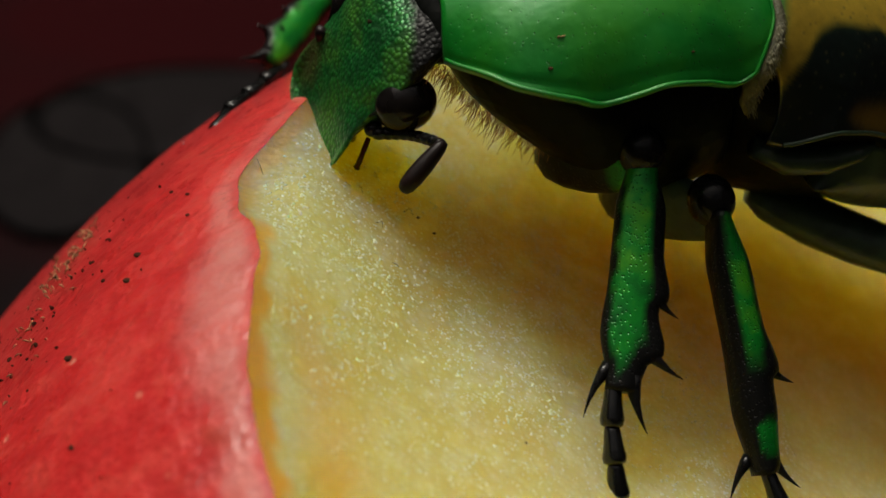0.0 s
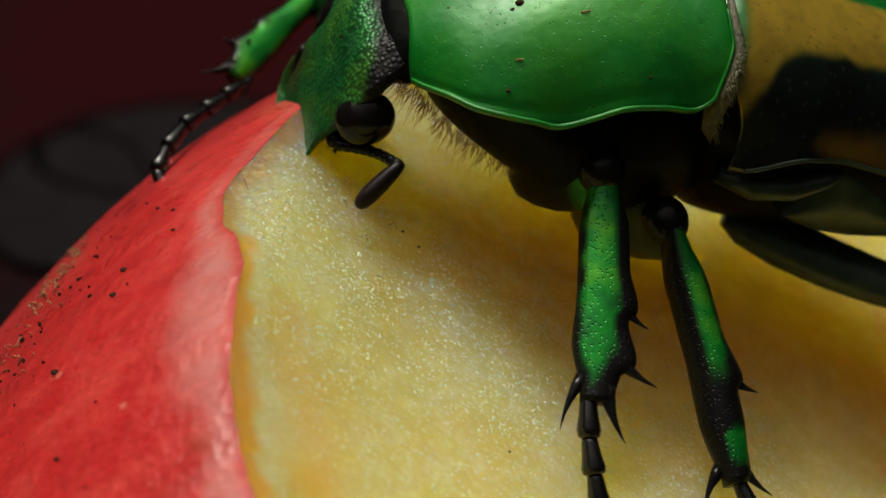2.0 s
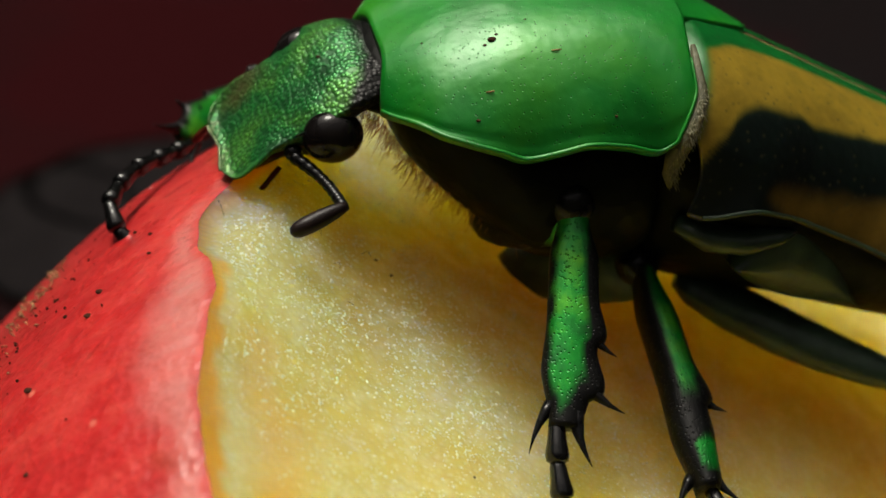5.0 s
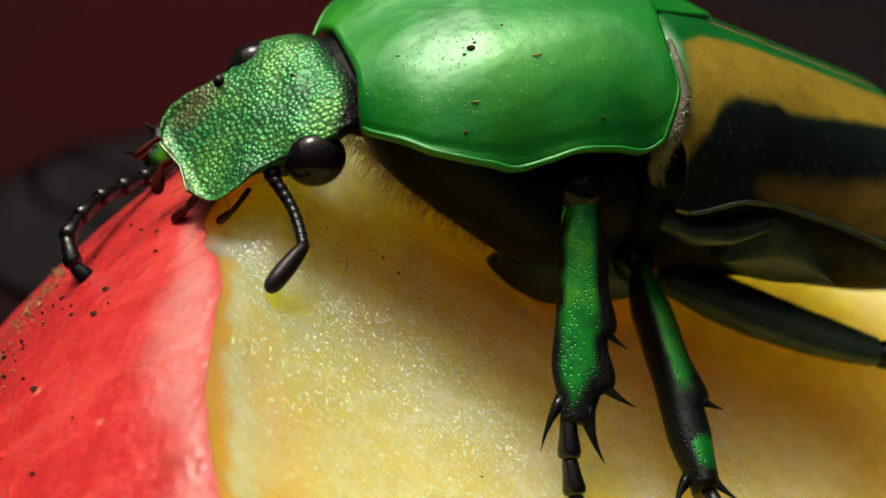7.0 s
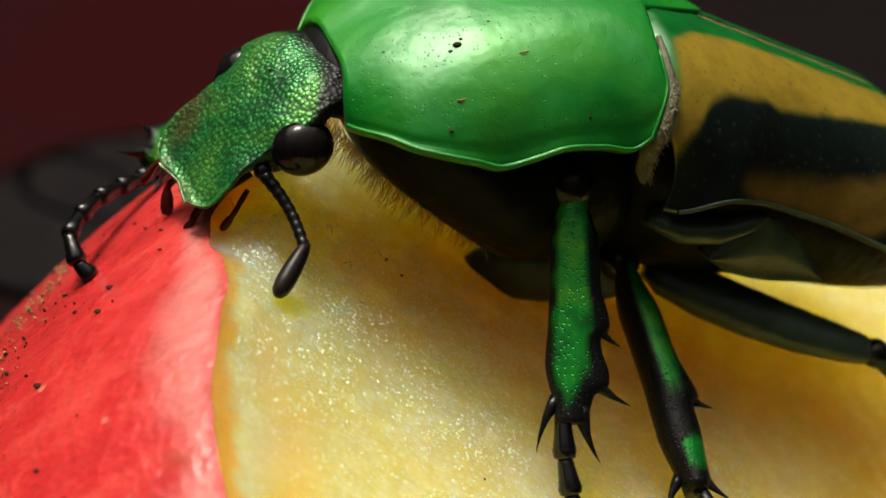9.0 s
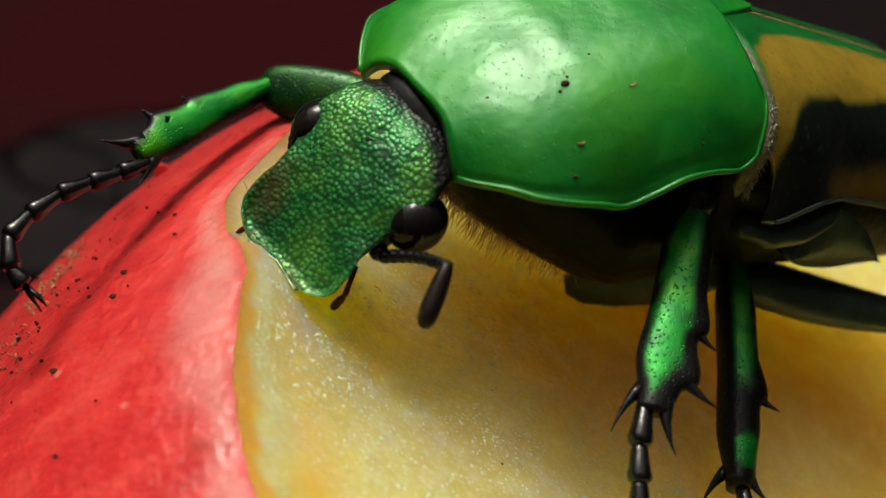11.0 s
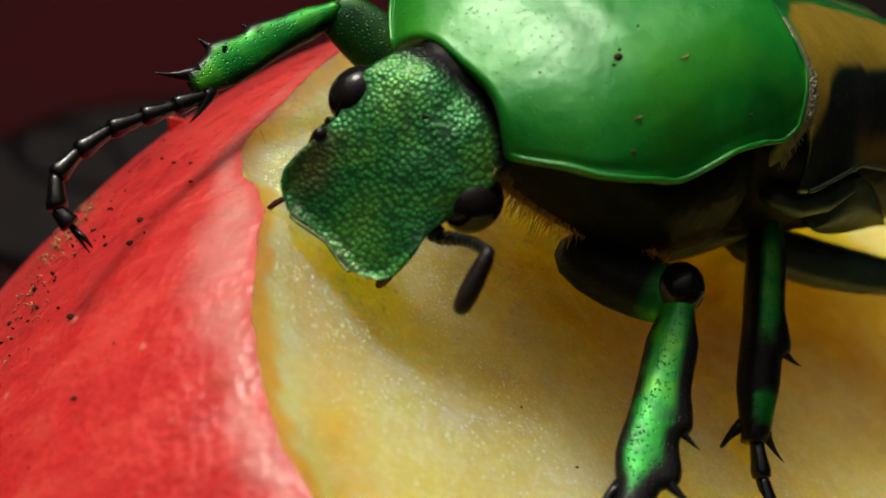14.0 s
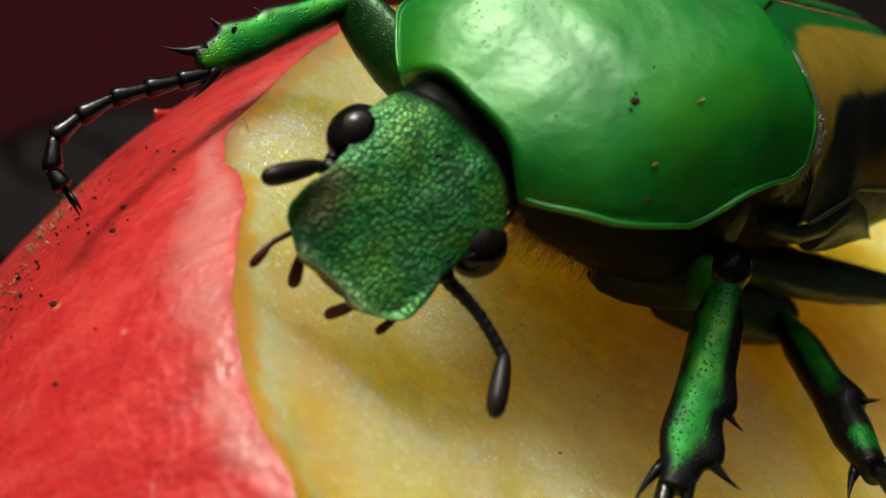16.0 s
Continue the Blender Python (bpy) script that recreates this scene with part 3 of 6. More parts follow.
# pile-covered side piece between shield and wing case
for side in (1, -1):
    bm = bmesh.new()
    edge = [pronotum_point(1.0, 0.5 + 0.5 * side * a) for a in (0.62, 0.7, 0.78, 0.85, 0.9, 0.95, 0.985)]
    pts = [p + Vector((-0.22, 0, -0.28)) for p in edge] + [Vector((-2.9, 6.25 * side, -1.45)), Vector((-2.85, 6.1 * side, -2.1)), Vector((-3.0, 5.9 * side, -2.8))]
    tube(bm, pts, [0.10, 0.16, 0.20, 0.24, 0.27, 0.30, 0.33, 0.34, 0.26, 0.08], 12)
    side_piece = part("side_piece", bm, PAD, beetle, "tan felted side piece")
    bm = bmesh.new()
    rng = random.Random(8)
    for i in range(360):
        k = rng.uniform(2.0, 8.6)
        p = pts[int(k)].lerp(pts[int(k) + 1], k % 1)
        out = Vector((rng.uniform(-0.4, 0.4), side * rng.uniform(0.3, 1.0), rng.uniform(-0.2, 0.9))).normalized()
        q = p + out * 0.26 * soft(0.5, 5, k) + out * 0.05
        tube(bm, [q, q + out * 0.12 + Vector((-0.02, 0, -0.12)), q + out * 0.13 + Vector((-0.04, 0, -0.20))], [0.016, 0.012, 0.004], 4)
    tagged(part("felt", bm, PALE_HAIR, side_piece, "short pale hairs on the side piece"), kind="stuff")


# ---- head
HEAD_W = [(-1.4, 1.75), (-0.9, 2.1), (-0.4, 2.35), (0.3, 2.62), (1.2, 2.80), (1.9, 2.84), (2.5, 2.62), (3.0, 2.45), (3.6, 2.42), (4.3, 2.56), (4.8, 2.55), (5.15, 2.32), (5.4, 1.92), (5.6, 1.35)]
HEAD_Z = [(-1.4, 1.0), (-0.6, 1.22), (0.3, 1.18), (1.2, 0.95), (2.0, 0.50), (2.8, -0.10), (3.6, -0.85), (4.5, -1.75), (5.2, -2.42), (5.6, -2.75)]


def head_point(u, v):
    s = 2 * v - 1
    a = abs(s)
    x = lerp(-1.4, 5.55 - 0.22 * (1 - a) ** 1.5, u)
    y = s * table(x, HEAD_W)
    z = table(x, HEAD_Z) - 0.42 * (1 - soft(2.5, 4, x)) * a ** 3 - 0.10 * soft(3, 4, x) * (1 - a ** 2)
    z += 0.16 * soft(3.4, 4.6, x) * soft(0.82, 0.97, a) + 0.14 * soft(5.05, 5.4, x)
    z += 0.16 * math.exp(-((x - 0.5) / 0.9) ** 2 - (abs(y) - 1.1) ** 2) - 0.10 * math.exp(-((x - 2.6) / 1.1) ** 2 - (y / 1.1) ** 2)
    z += 0.07 * noise.noise(Vector((x * 1.1, y * 1.1, 5)))
    return Vector((x, y, z))


inner_palps = []


def build_head():
    bm = bmesh.new()
    def low(u, v):
        s = 2 * v - 1
        x = lerp(-1.4, 5.55, u)
        d = table(x, [(-1.4, 0.8), (0, 1.3), (1.5, 2.0), (2.6, 1.9), (3.5, 1.0), (4.5, 0.55), (5.6, 0.22)])
        return (-0.05, -0.12 * s, -d * (0.35 + 0.65 * (1 - abs(s) ** 4)))
    shell(bm, head_point, 70, 60, low)
    h = part("head", bm, FACE, beetle, "coarsely pitted green head with a square front")

    def black(c):
        n = 0.25 * noise.noise(Vector((c.x * 2, c.y * 2, 3)))
        k = 1 - soft(-0.35 + 0.6 * n, 0.35 + 0.6 * n, c.x - (0.16 if c.y > 0 else 0.04) * c.y * c.y)
        under = soft(0.35, 0.7, c.z * -1 + table(c.x, HEAD_Z) - 0.42 * (1 - soft(2.5, 4, c.x)))
        return min(1, k + under)

    vertex_values(h, "black", black)
    # scraped front margin, rusty towards one corner
    vertex_values(h, "worn", lambda c: 0.5 * soft(4.95, 5.45, c.x + 0.25 * noise.noise(c * 1.3)) * (1 if c.z > table(c.x, HEAD_Z) - 0.35 else 0))
    vertex_values(h, "rust", lambda c: 0.4 * (1 - soft(0.3, 1.1, math.hypot(c.x - 4.1, c.y + 1.95) + 0.3 * noise.noise(c * 2.0))))
    # black collar at the back of the head
    bm = bmesh.new()
    secs = [(0.1, 2.0, -0.7, 0.95), (-0.35, 2.3, -0.9, 1.30), (-0.8, 2.45, -0.9, 1.45), (-1.5, 2.5, -0.8, 1.45), (-2.3, 2.4, -0.7, 1.3), (-3.0, 1.7, -0.5, 0.7)]
    loft(bm, [oval(*s, n=36) for s in secs])
    part("collar", bm, BELLY, h, "smooth black neck collar")
    for side in (1, -1):
        bm = bmesh.new()
        ellipsoid(bm, (1.55, 2.60 * side, -0.62), (1.12, 0.95, 1.02), 32, 20)
        part("eye", bm, EYE, h, "round glossy black eye")
        bm = bmesh.new()
        tube(bm, [(0.9, 2.66 * side, 0.25), (1.7, 2.9 * side, 0.22), (2.4, 2.75 * side, -0.15), (2.9, 2.45 * side, -0.55)], [0.05, 0.07, 0.08, 0.05], 8)
        part("canthus", bm, BLACK, h)
        bm = bmesh.new()
        ellipsoid(bm, (3.0, 2.45 * side, -1.25), (0.34, 0.30, 0.30), 14, 10)
        part("antenna_socket", bm, BLACK, h)
        bm = bmesh.new()
        ellipsoid(bm, (2.3, 1.92 * side, -1.3), (1.0, 0.42, 0.5), 22, 14)
        part("cheek", bm, BLACK, h, "smooth black cheek below the eye")
    # mouth palps under the front edge: two joints with an elbow, the last one thicker
    for (a, b, c, r, fl) in (((3.4, 1.8, -2.4), (4.15, 2.25, -2.9), (4.6, 2.1, -3.55), 0.15, 1.0), ((4.4, 0.75, -2.6), (5.3, 1.05, -3.6), (5.5, 0.55, -4.6), 0.24, 0.75),
                             ((4.4, -0.85, -2.6), (5.4, -1.25, -3.6), (5.7, -0.75, -4.5), 0.24, 0.75), ((4.2, -1.7, -2.4), (5.4, -2.15, -3.1), (6.1, -2.1, -3.8), 0.15, 1.0)):
        bm = bmesh.new()
        a, b, c = Vector(a), Vector(b), Vector(c)
        tube(bm, [a, a.lerp(b, 0.3), a.lerp(b, 0.65), a.lerp(b, 0.92), b.lerp(c, 0.1), b.lerp(c, 0.35), b.lerp(c, 0.75), b.lerp(c, 0.93), c], [r * 0.6, r * 0.7, r * 0.62, r * 0.7, r * 0.6, r * 0.95, r * 1.05, r * 0.8, r * 0.3], 12, fl)
        q = part("palp", bm, PALP, h, "short reddish-brown mouth feeler")
        if abs(a.y) < 1:
            inner_palps.append(q)
    bm = bmesh.new()
    tube(bm, [(3.0, 0, -2.2), (4.2, 0, -2.75), (5.0, 0, -3.0)], [1.3, 1.2, 0.7], 14, 0.35)
    part("mouth", bm, PALP, h, "dark brown mouthparts")
    bm = bmesh.new()
    pts = [head_point(1.0, 0.06 + 0.88 * i / 30) + Vector((0.02, 0, 0.0)) for i in range(31)]
    tube(bm, pts, 0.05, 8)
    part("front_lip", bm, WORN, h, "pale worn front edge")
    # scar and pale hair on the forehead
    bm = bmesh.new()
    tube(bm, [(1.5, -0.35, 0.80), (1.1, -0.1, 0.92), (0.6, 0.25, 1.0)], [0.10, 0.2, 0.1], 8, 0.3)
    part("scar", bm, DIRT, h, "brown scuffed mark")
    bm = bmesh.new()
    tube(bm, [(1.35, 1.72, 0.66), (1.1, 1.76, 0.82), (0.75, 1.7, 0.85)], [0.03, 0.045, 0.02], 6)
    part("stray_hair", bm, STRAW, h)
    return h


head = build_head()


def antenna(parent, stalk_len, club_len, label):
    bm = bmesh.new()
    n = 9 if stalk_len > 2 else 4
    pts, rad = [], []
    for i in range(n * 4 + 1):
        x = stalk_len * i / (n * 4)
        k = (i % 4) / 4
        pts.append((x, -0.18 * math.sin(math.pi * x / stalk_len), 0.02 - 0.16 * math.sin(math.pi * x / stalk_len)))
        rad.append(lerp(0.26, 0.22, soft(0.0, 0.5, x / stalk_len)) * (0.86 + 0.14 * math.sin(math.pi * k)))
    tube(bm, pts, rad, 10)
    st = part("antenna_stalk", bm, BLACK, parent, "beaded black feeler stalk")
    bm = bmesh.new()
    tube(bm, [(club_len * t, 0, 0) for t in (-0.06, 0.05, 0.2, 0.45, 0.7, 0.88, 0.97, 1.0)], [0.18, 0.26, 0.32, 0.37, 0.38, 0.33, 0.21, 0.05], 14, 0.9)
    cl = part("antenna_club", bm, CLUB, parent, label)
    return st, cl


near_stalk, near_club = antenna(head, 3.0, 2.15, "smooth dark brown feeler club")
far_stalk, far_club = antenna(head, 0.9, 2.0, "smooth dark brown feeler club")


# ---- legs
def spine(bm, base, tip, r):
    b, t = Vector(base), Vector(tip)
    bow = (t - b).cross(Vector((0, 0, 1)))
    tube(bm, [b.lerp(t, k) + bow * 0.22 * k * (1 - k) for k in (0, 0.2, 0.45, 0.7, 0.88, 1)], [r * k for k in (1.0, 0.78, 0.46, 0.24, 0.12, 0.03)], 10)


def tibia(length, w0, w1, teeth, label, thick=0.42, black_from=0.82, green=(-0.62, 0.60), dab=False, knee=1.0):
    """A shank along +x with teeth on +y."""
    bm = bmesh.new()
    rings = []
    N = 40
    for i in range(N + 1):
        t = i / N
        w = lerp(w0, w1, t) * (0.62 + 0.38 * soft(0, 0.22, t)) * (1 - 0.45 * soft(0.74, 1, t))
        # the outer edge rises to each tooth and drops behind it
        saw = max([0.0] + [0.55 * abs(o) * soft(tx - 1.7, tx, length * t) * (1 - soft(tx, tx + 0.35, length * t)) for tx, o, *_ in teeth if o > 0])
        cy = 0.06 + 0.12 * math.sin(math.pi * t) + 0.05 * noise.noise(Vector((t * 5, length, 0)))
        ring = []
        for k in range(20):
            a = 2 * math.pi * k / 20
            ca, sa = math.cos(a), math.sin(a)
            ring.append((length * t, cy + ca * (w + (saw if ca > 0 else 0)), math.copysign(abs(sa) ** 0.9, sa) * thick * 1.25 * (1 - 0.3 * t)))
        rings.append(ring)
    loft(bm, rings)
    ob = part("tibia", bm, SHANK, beetle, label)
    def black(c):
        t = c.x / length
        w = lerp(w0, w1, t)
        q = (c.y - 0.05) / w
        q += 0.14 * noise.noise(Vector((c.x * 1.5, c.y * 2, 1)))
        e = soft(green[1] - 0.1, green[1] + 0.1, q) + soft(-green[0] - 0.1, -green[0] + 0.1, -q)
        if dab:
            e -= soft(0.80, 0.83, t) * (1 - soft(0.90, 0.93, t)) * (1 - soft(0.3, 0.5, abs(q - 0.4)))
            return max(0.0, min(1, e + soft(black_from - 0.07, black_from + 0.08, t) * (1 - soft(0.79, 0.82, t) * (1 - soft(0.91, 0.94, t))) + (1 if t < 0.01 else 0)))
        return min(1, e + soft(black_from - 0.05, black_from + 0.05, t - 0.10 + 0.26 * abs(q + 0.1)) + (1 if t < 0.01 else 0))
    vertex_values(ob, "black", black)
    bm = bmesh.new()
    ellipsoid(bm, (-0.50 * knee, -0.05, 0.08), (0.95 * knee, 0.86 * knee, 0.88 * knee), 24, 16)
    part("knee", bm, POLISH, ob, "polished black knee joint")
    for x, out, lean, *thin in teeth:
        bm = bmesh.new()
        w = lerp(w0, w1, x / length)
        sy = 1 if out > 0 else -1
        spine(bm, (x - 0.35, sy * w * (0.72 if x < length * 0.88 else 0.42), 0), (x + lean * 0.8, sy * w + 1.55 * out, 0), thin[0] if thin else 0.40)
        part("spine", bm, BLACK, ob, "sharp black leg spine")
    return ob


def tarsus(parent, start, steps, r=0.27):
    """Foot joints, each step a vector in mm in the shank's space, and two claws."""
    p = Vector(start)
    for d in steps:
        d = Vector(d)
        q = p + d
        bm = bmesh.new()
        tube(bm, [p.lerp(q, t) for t in (-0.03, 0.12, 0.5, 0.82, 0.97, 1.03)], [r * a for a in (0.6, 0.72, 0.85, 1.05, 0.95, 0.6)], 10)
        part("foot_segment", bm, KNEE, parent, "glossy black foot joint")
        p = q
    d = d.normalized()
    for s in (1, -1):
        bm = bmesh.new()
        tube(bm, [p, p + d * 0.5 + Vector((0, 0.1 * s, 0.25 * s)), p + d * 0.75 + Vector((0, -0.3, 0.3 * s))], [0.12, 0.09, 0.02], 7)
        part("claw", bm, BLACK, parent)


def femur(length, w, mat_, label, flat=0.55):
    """A flattened thigh along +x from the knee."""
    bm = bmesh.new()
    tube(bm, [(length * t, 0, 0) for t in (-0.07, -0.03, 0.03, 0.12, 0.3, 0.55, 0.8, 1.0, 1.1)], [w * a for a in (0.25, 0.6, 0.78, 0.88, 1.0, 1.05, 0.95, 0.7, 0.3)], 22, flat)
    return part("femur", bm, mat_, beetle, label)


fl_tibia = tibia(8.0, 0.86, 0.98, [(4.7, 0.55, 0.75, 0.36), (6.7, 0.75, 0.8, 0.36), (7.8, 0.08, 1.9, 0.34), (7.5, -0.07, 1.9, 0.26)], "bright green shank edged black, with sharp spines")
tarsus(fl_tibia, (7.7, -0.2, 0), [(1.5, 0.1, -0.1), (1.2, 0.25, -0.15), (1.1, 0.25, -0.3), (1.0, 0.1, -0.35), (1.6, 0.1, -0.5)], 0.40)
fl_femur = femur(4.3, 1.15, SHANK, "black flattened thigh, green towards the knee", 0.5)
vertex_values(fl_femur, "black", lambda c: 1 - (1 - soft(0.5, 1.0, c.x + 0.3 * noise.noise(c * 1.5))) * soft(0.15, 0.4, c.x))
bm = bmesh.new()
rng = random.Random(15)
for i in range(260):
    x = rng.uniform(0.9, 4.3)
    p = Vector((x, -1.1 * math.sin(math.pi * min(1, 0.3 + x / 9)) + rng.uniform(-0.02, 0.25), rng.uniform(-0.3, 0.35)))
    d = Vector((rng.uniform(-0.25, 0.25), -0.3 - 0.25 * rng.random(), rng.uniform(-0.15, 0.2)))
    tube(bm, [p, p + d * 0.5, p + d + Vector((0.05, 0, 0))], [0.014, 0.011, 0.003], 4)
tagged(part("fringe", bm, HAIR, fl_femur, "short golden hairs along the thigh"), kind="stuff")

ml_tibia = tibia(9.2, 0.74, 0.82, [(5.7, 0.55, 0.7), (8.9, 0.25, 1.2, 0.3), (8.9, -0.3, 1.3, 0.26)], "black shank with a green stripe and short spines", black_from=0.56, green=(0.05, 0.9), dab=True, thick=0.78)
tarsus(ml_tibia, (9.0, 0.15, 0), [(1.5, 0.3, 0.0), (1.2, 0.4, -0.1), (1.1, 0.3, -0.2), (1.5, 0.2, -0.4)], 0.36)
ml_femur = femur(5.8, 1.2, OLIVE, "dark green thigh of the middle leg", 0.5)

fr_tibia = tibia(6.4, 0.55, 0.85, [(3.4, 0.34, 0.15, 0.36), (5.1, 0.45, 0.15, 0.42), (6.3, 0.2, 1.3, 0.36), (6.3, -0.1, 1.2, 0.30)], "bright green shank with black spines, resting on the apple", black_from=0.94, green=(-0.45, 0.95), knee=0.62)
tarsus(fr_tibia, (6.2, -0.4, 0), [(1.2, 0.15, 0), (1.2, 0.2, 0), (1.25, 0.15, 0), (1.35, -0.15, 0), (1.1, -0.35, 0), (0.6, -1.0, 0), (-0.1, -0.7, 0)], 0.36)
fr_femur = femur(5.6, 1.15, SHANK, "green thigh fringed with golden hair")
vertex_values(fr_femur, "black", lambda c: 0.8)

# hind legs
for side in (1, -1):
    bm = bmesh.new()
    a, b = Vector((-4.6, 3.8 * side, -8.6)), Vector((-13.0, 8.0 * side, -11.9))
    tube(bm, [a.lerp(b, t) + Vector((0, 0, -0.35 * math.sin(math.pi * t))) for t in (0, 0.08, 0.25, 0.45, 0.65, 0.85, 0.95, 1.0)], [0.5, 0.95, 1.15, 1.15, 1.05, 0.85, 0.7, 0.3], 18, 0.75)
    hf = part("hind_femur", bm, OLIVE, beetle, "long dark green hind thigh")
    bm = bmesh.new()
    ellipsoid(bm, b, (0.6, 0.6, 0.6), 14, 10)
    part("knee", bm, BLACK, hf)
    bm = bmesh.new()
    tube(bm, [b, b + Vector((-1.5, 1.2 * side, -1.2)), b + Vector((-5.0, 2.4 * side, -3.4))], [0.45, 0.55, 0.5], 12)
    part("hind_tibia", bm, OLIVE, beetle, "dark hind shank")
    bm = bmesh.new()
    def plate(u, v, side=side):
        x = lerp(-5.6, -11.2, u)
        top = table(-x, [(5.6, -6.1), (6.9, -5.5), (8.0, -5.25), (9.2, -6.1), (10.3, -7.5), (11.2, -9.1)])
        low = table(-x, [(5.6, -6.4), (6.5, -7.3), (7.5, -7.9), (8.7, -8.4), (9.9, -8.75), (11.2, -9.15)])
        return Vector((x, side * (6.35 + 0.55 * math.sin(math.pi * v) * (1 - u * 0.6)), lerp(top, low, v)))
    shell(bm, plate, 30, 16, lambda u, v, side=side: (0, -0.7 * side, 0))
    part("hind_coxa", bm, OLIVE, beetle, "pointed dark green hip plate")
    bm = bmesh.new()
    tube(bm, [(-3.4, 5.9 * side, -4.4), (-4.6, 6.2 * side, -5.0), (-6.0, 6.35 * side, -5.3), (-7.4, 6.4 * side, -5.25), (-8.1, 6.4 * side, -5.15)], [0.5, 0.75, 0.7, 0.45, 0.1], 14, 0.7)
    part("side_plate", bm, OLIVE, beetle, "dull olive plate along the flank")

# hair fringe below the front of the thorax
bm = bmesh.new()
rng = random.Random(4)
for i in range(900):
    t = rng.random()
    x = lerp(7.5, 2.2, t)
    zb = table(x, [(2.0, -6.6), (3.4, -5.5), (5.0, -4.1), (6.2, -2.9), (7.0, -1.6), (7.6, -1.2)])
    y = rng.uniform(1.2, 4.2) * (1 if rng.random() < 0.75 else -1) * (0.75 + 0.25 * (7 - x) / 5)
    p = Vector((x, y, zb + 0.35 + 0.12 * abs(y)))
    d = Vector((0.35 + rng.uniform(-0.6, 0.5), rng.uniform(-0.3, 0.6) * math.copysign(1, y), -0.8 + rng.uniform(-0.3, 0.2))).normalized() * rng.choice((0.25, 0.4, 0.55, 0.7, 1.0)) * rng.uniform(0.7, 1.15)
    tube(bm, [p, p + d * 0.6, p + d + Vector((0.08, 0, -0.05))], [0.014, 0.011, 0.003], 4)
fringe = part("hair_fringe", bm, HAIR, beetle, "fringe of golden hair under the thorax")
tagged(fringe, kind="stuff")


# ---------------------------------------------------------------- small things on the apple
def on_skin(th, ph, lift=0.0):
    return APPLE_M @ (sphere_point(th, ph, skin_radius(th, ph) + lift) * MM)


rng = random.Random(11)
bm = bmesh.new()
for i in range(150):
    if rng.random() < 0.7:
        th, ph = rng.gauss(72.0, 2.2), rng.gauss(-8, 5.0)
    else:
        th, ph = rng.uniform(60, 80), rng.uniform(-22, 22)
    if th < edge_theta(ph) + 2.5:
        continue
    p = on_skin(th, ph, 0.03) / MM
    r = rng.choice((0.025, 0.03, 0.04, 0.05, 0.08)) * rng.uniform(0.7, 1.2)
    q = Euler((rng.uniform(0, 6), rng.uniform(0, 6), rng.uniform(0, 6))).to_matrix()
    ellipsoid(bm, p, (r * 1.3, r, r * 0.7), 7, 5, q)
dirt = part("dirt_specks", bm, DIRT)
tagged(dirt, "dark brown specks of dirt scattered on the skin", "dirt", kind="stuff")
bm = bmesh.new()
for i in range(75):
    th, ph = rng.gauss(71.8, 1.0), rng.gauss(-12.3, 1.7)
    if i > 36:
        th, ph = rng.gauss(72.5, 1.8), rng.gauss(-7.0, 4.0)
    p = on_skin(th, ph, 0.06) / MM
    d = Vector((rng.uniform(-1, 1), rng.uniform(-1, 1), rng.uniform(-0.4, 0.8))).normalized() * rng.uniform(0.15, 0.5)
    tube(bm, [p - d * 0.5, p + Vector((0, 0, 0.05)), p + d * 0.5], [0.02, 0.035, 0.015], 5)
straw = part("straw_bits", bm, STRAW)
tagged(straw, "tuft of pale straw crumbs stuck to the skin", "crumbs", kind="stuff")
for th, ph, r in ((67.6, 0.3, 0.13), (64.5, -4.0, 0.12), (64.3, -6.2, 0.12), (66.5, 7.5, 0.09), (72.4, 10.4, 0.12), (62.0, -10.5, 0.07), (63.6, -12.0, 0.07), (61.4, -8.0, 0.07)):
    bm = bmesh.new()
    ellipsoid(bm, (0, 0, 0), (r * 1.25, r, r * 0.5), 12, 8)
    s = part("dirt_speck", bm, DIRT)
    s.location = on_skin(th, ph, 0.03)
    tagged(s, "dark brown dirt speck stuck on the skin", "dirt", group="specks on the apple")


def on_flesh(x, y, lift=0.12):
    return APPLE_M @ (Vector((x, y, CUT + lift)) * MM)


for x, y, r in ((21.1, 2.65, 0.07), (20.4, -0.2, 0.06), (25.1, -6.8, 0.08), (24.4, -6.3, 0.06), (29.6, 9.7, 0.12), (19.0, 4.4, 0.05)):
    bm = bmesh.new()
    ellipsoid(bm, (0, 0, 0), (r * 1.4, r, r * 0.6), 10, 6)
    s = part("flesh_speck", bm, DIRT)
    s.location = on_flesh(x, y)
    tagged(s, "tiny dark speck on the moist flesh", "speck", group="specks on the flesh")

for pts in (((31.3, -6.9), (31.2, -6.5), (31.0, -6.1)), ((27.6, -7.0), (27.5, -6.8), (27.4, -6.6)), ((25.7, -6.7), (25.5, -6.9), (25.3, -6.75)), ((26.8, -5.4), (26.6, -5.5), (26.5, -5.3)), ((26.1, -3.7), (26.0, -3.6), (25.8, -3.65))):
    bm = bmesh.new()
    tube(bm, [Vector((x, y, flesh_height(x, y) + 0.05 + 0.1 * (k == 1))) for k, (x, y) in enumerate(pts)], [0.008, 0.012, 0.005], 5)
    h = part("loose_hair", bm, DIRT)
    h.matrix_world = APPLE_M
    tagged(h, "fine dark loose hair stuck to the moist flesh", "hair", group="hairs on the flesh")

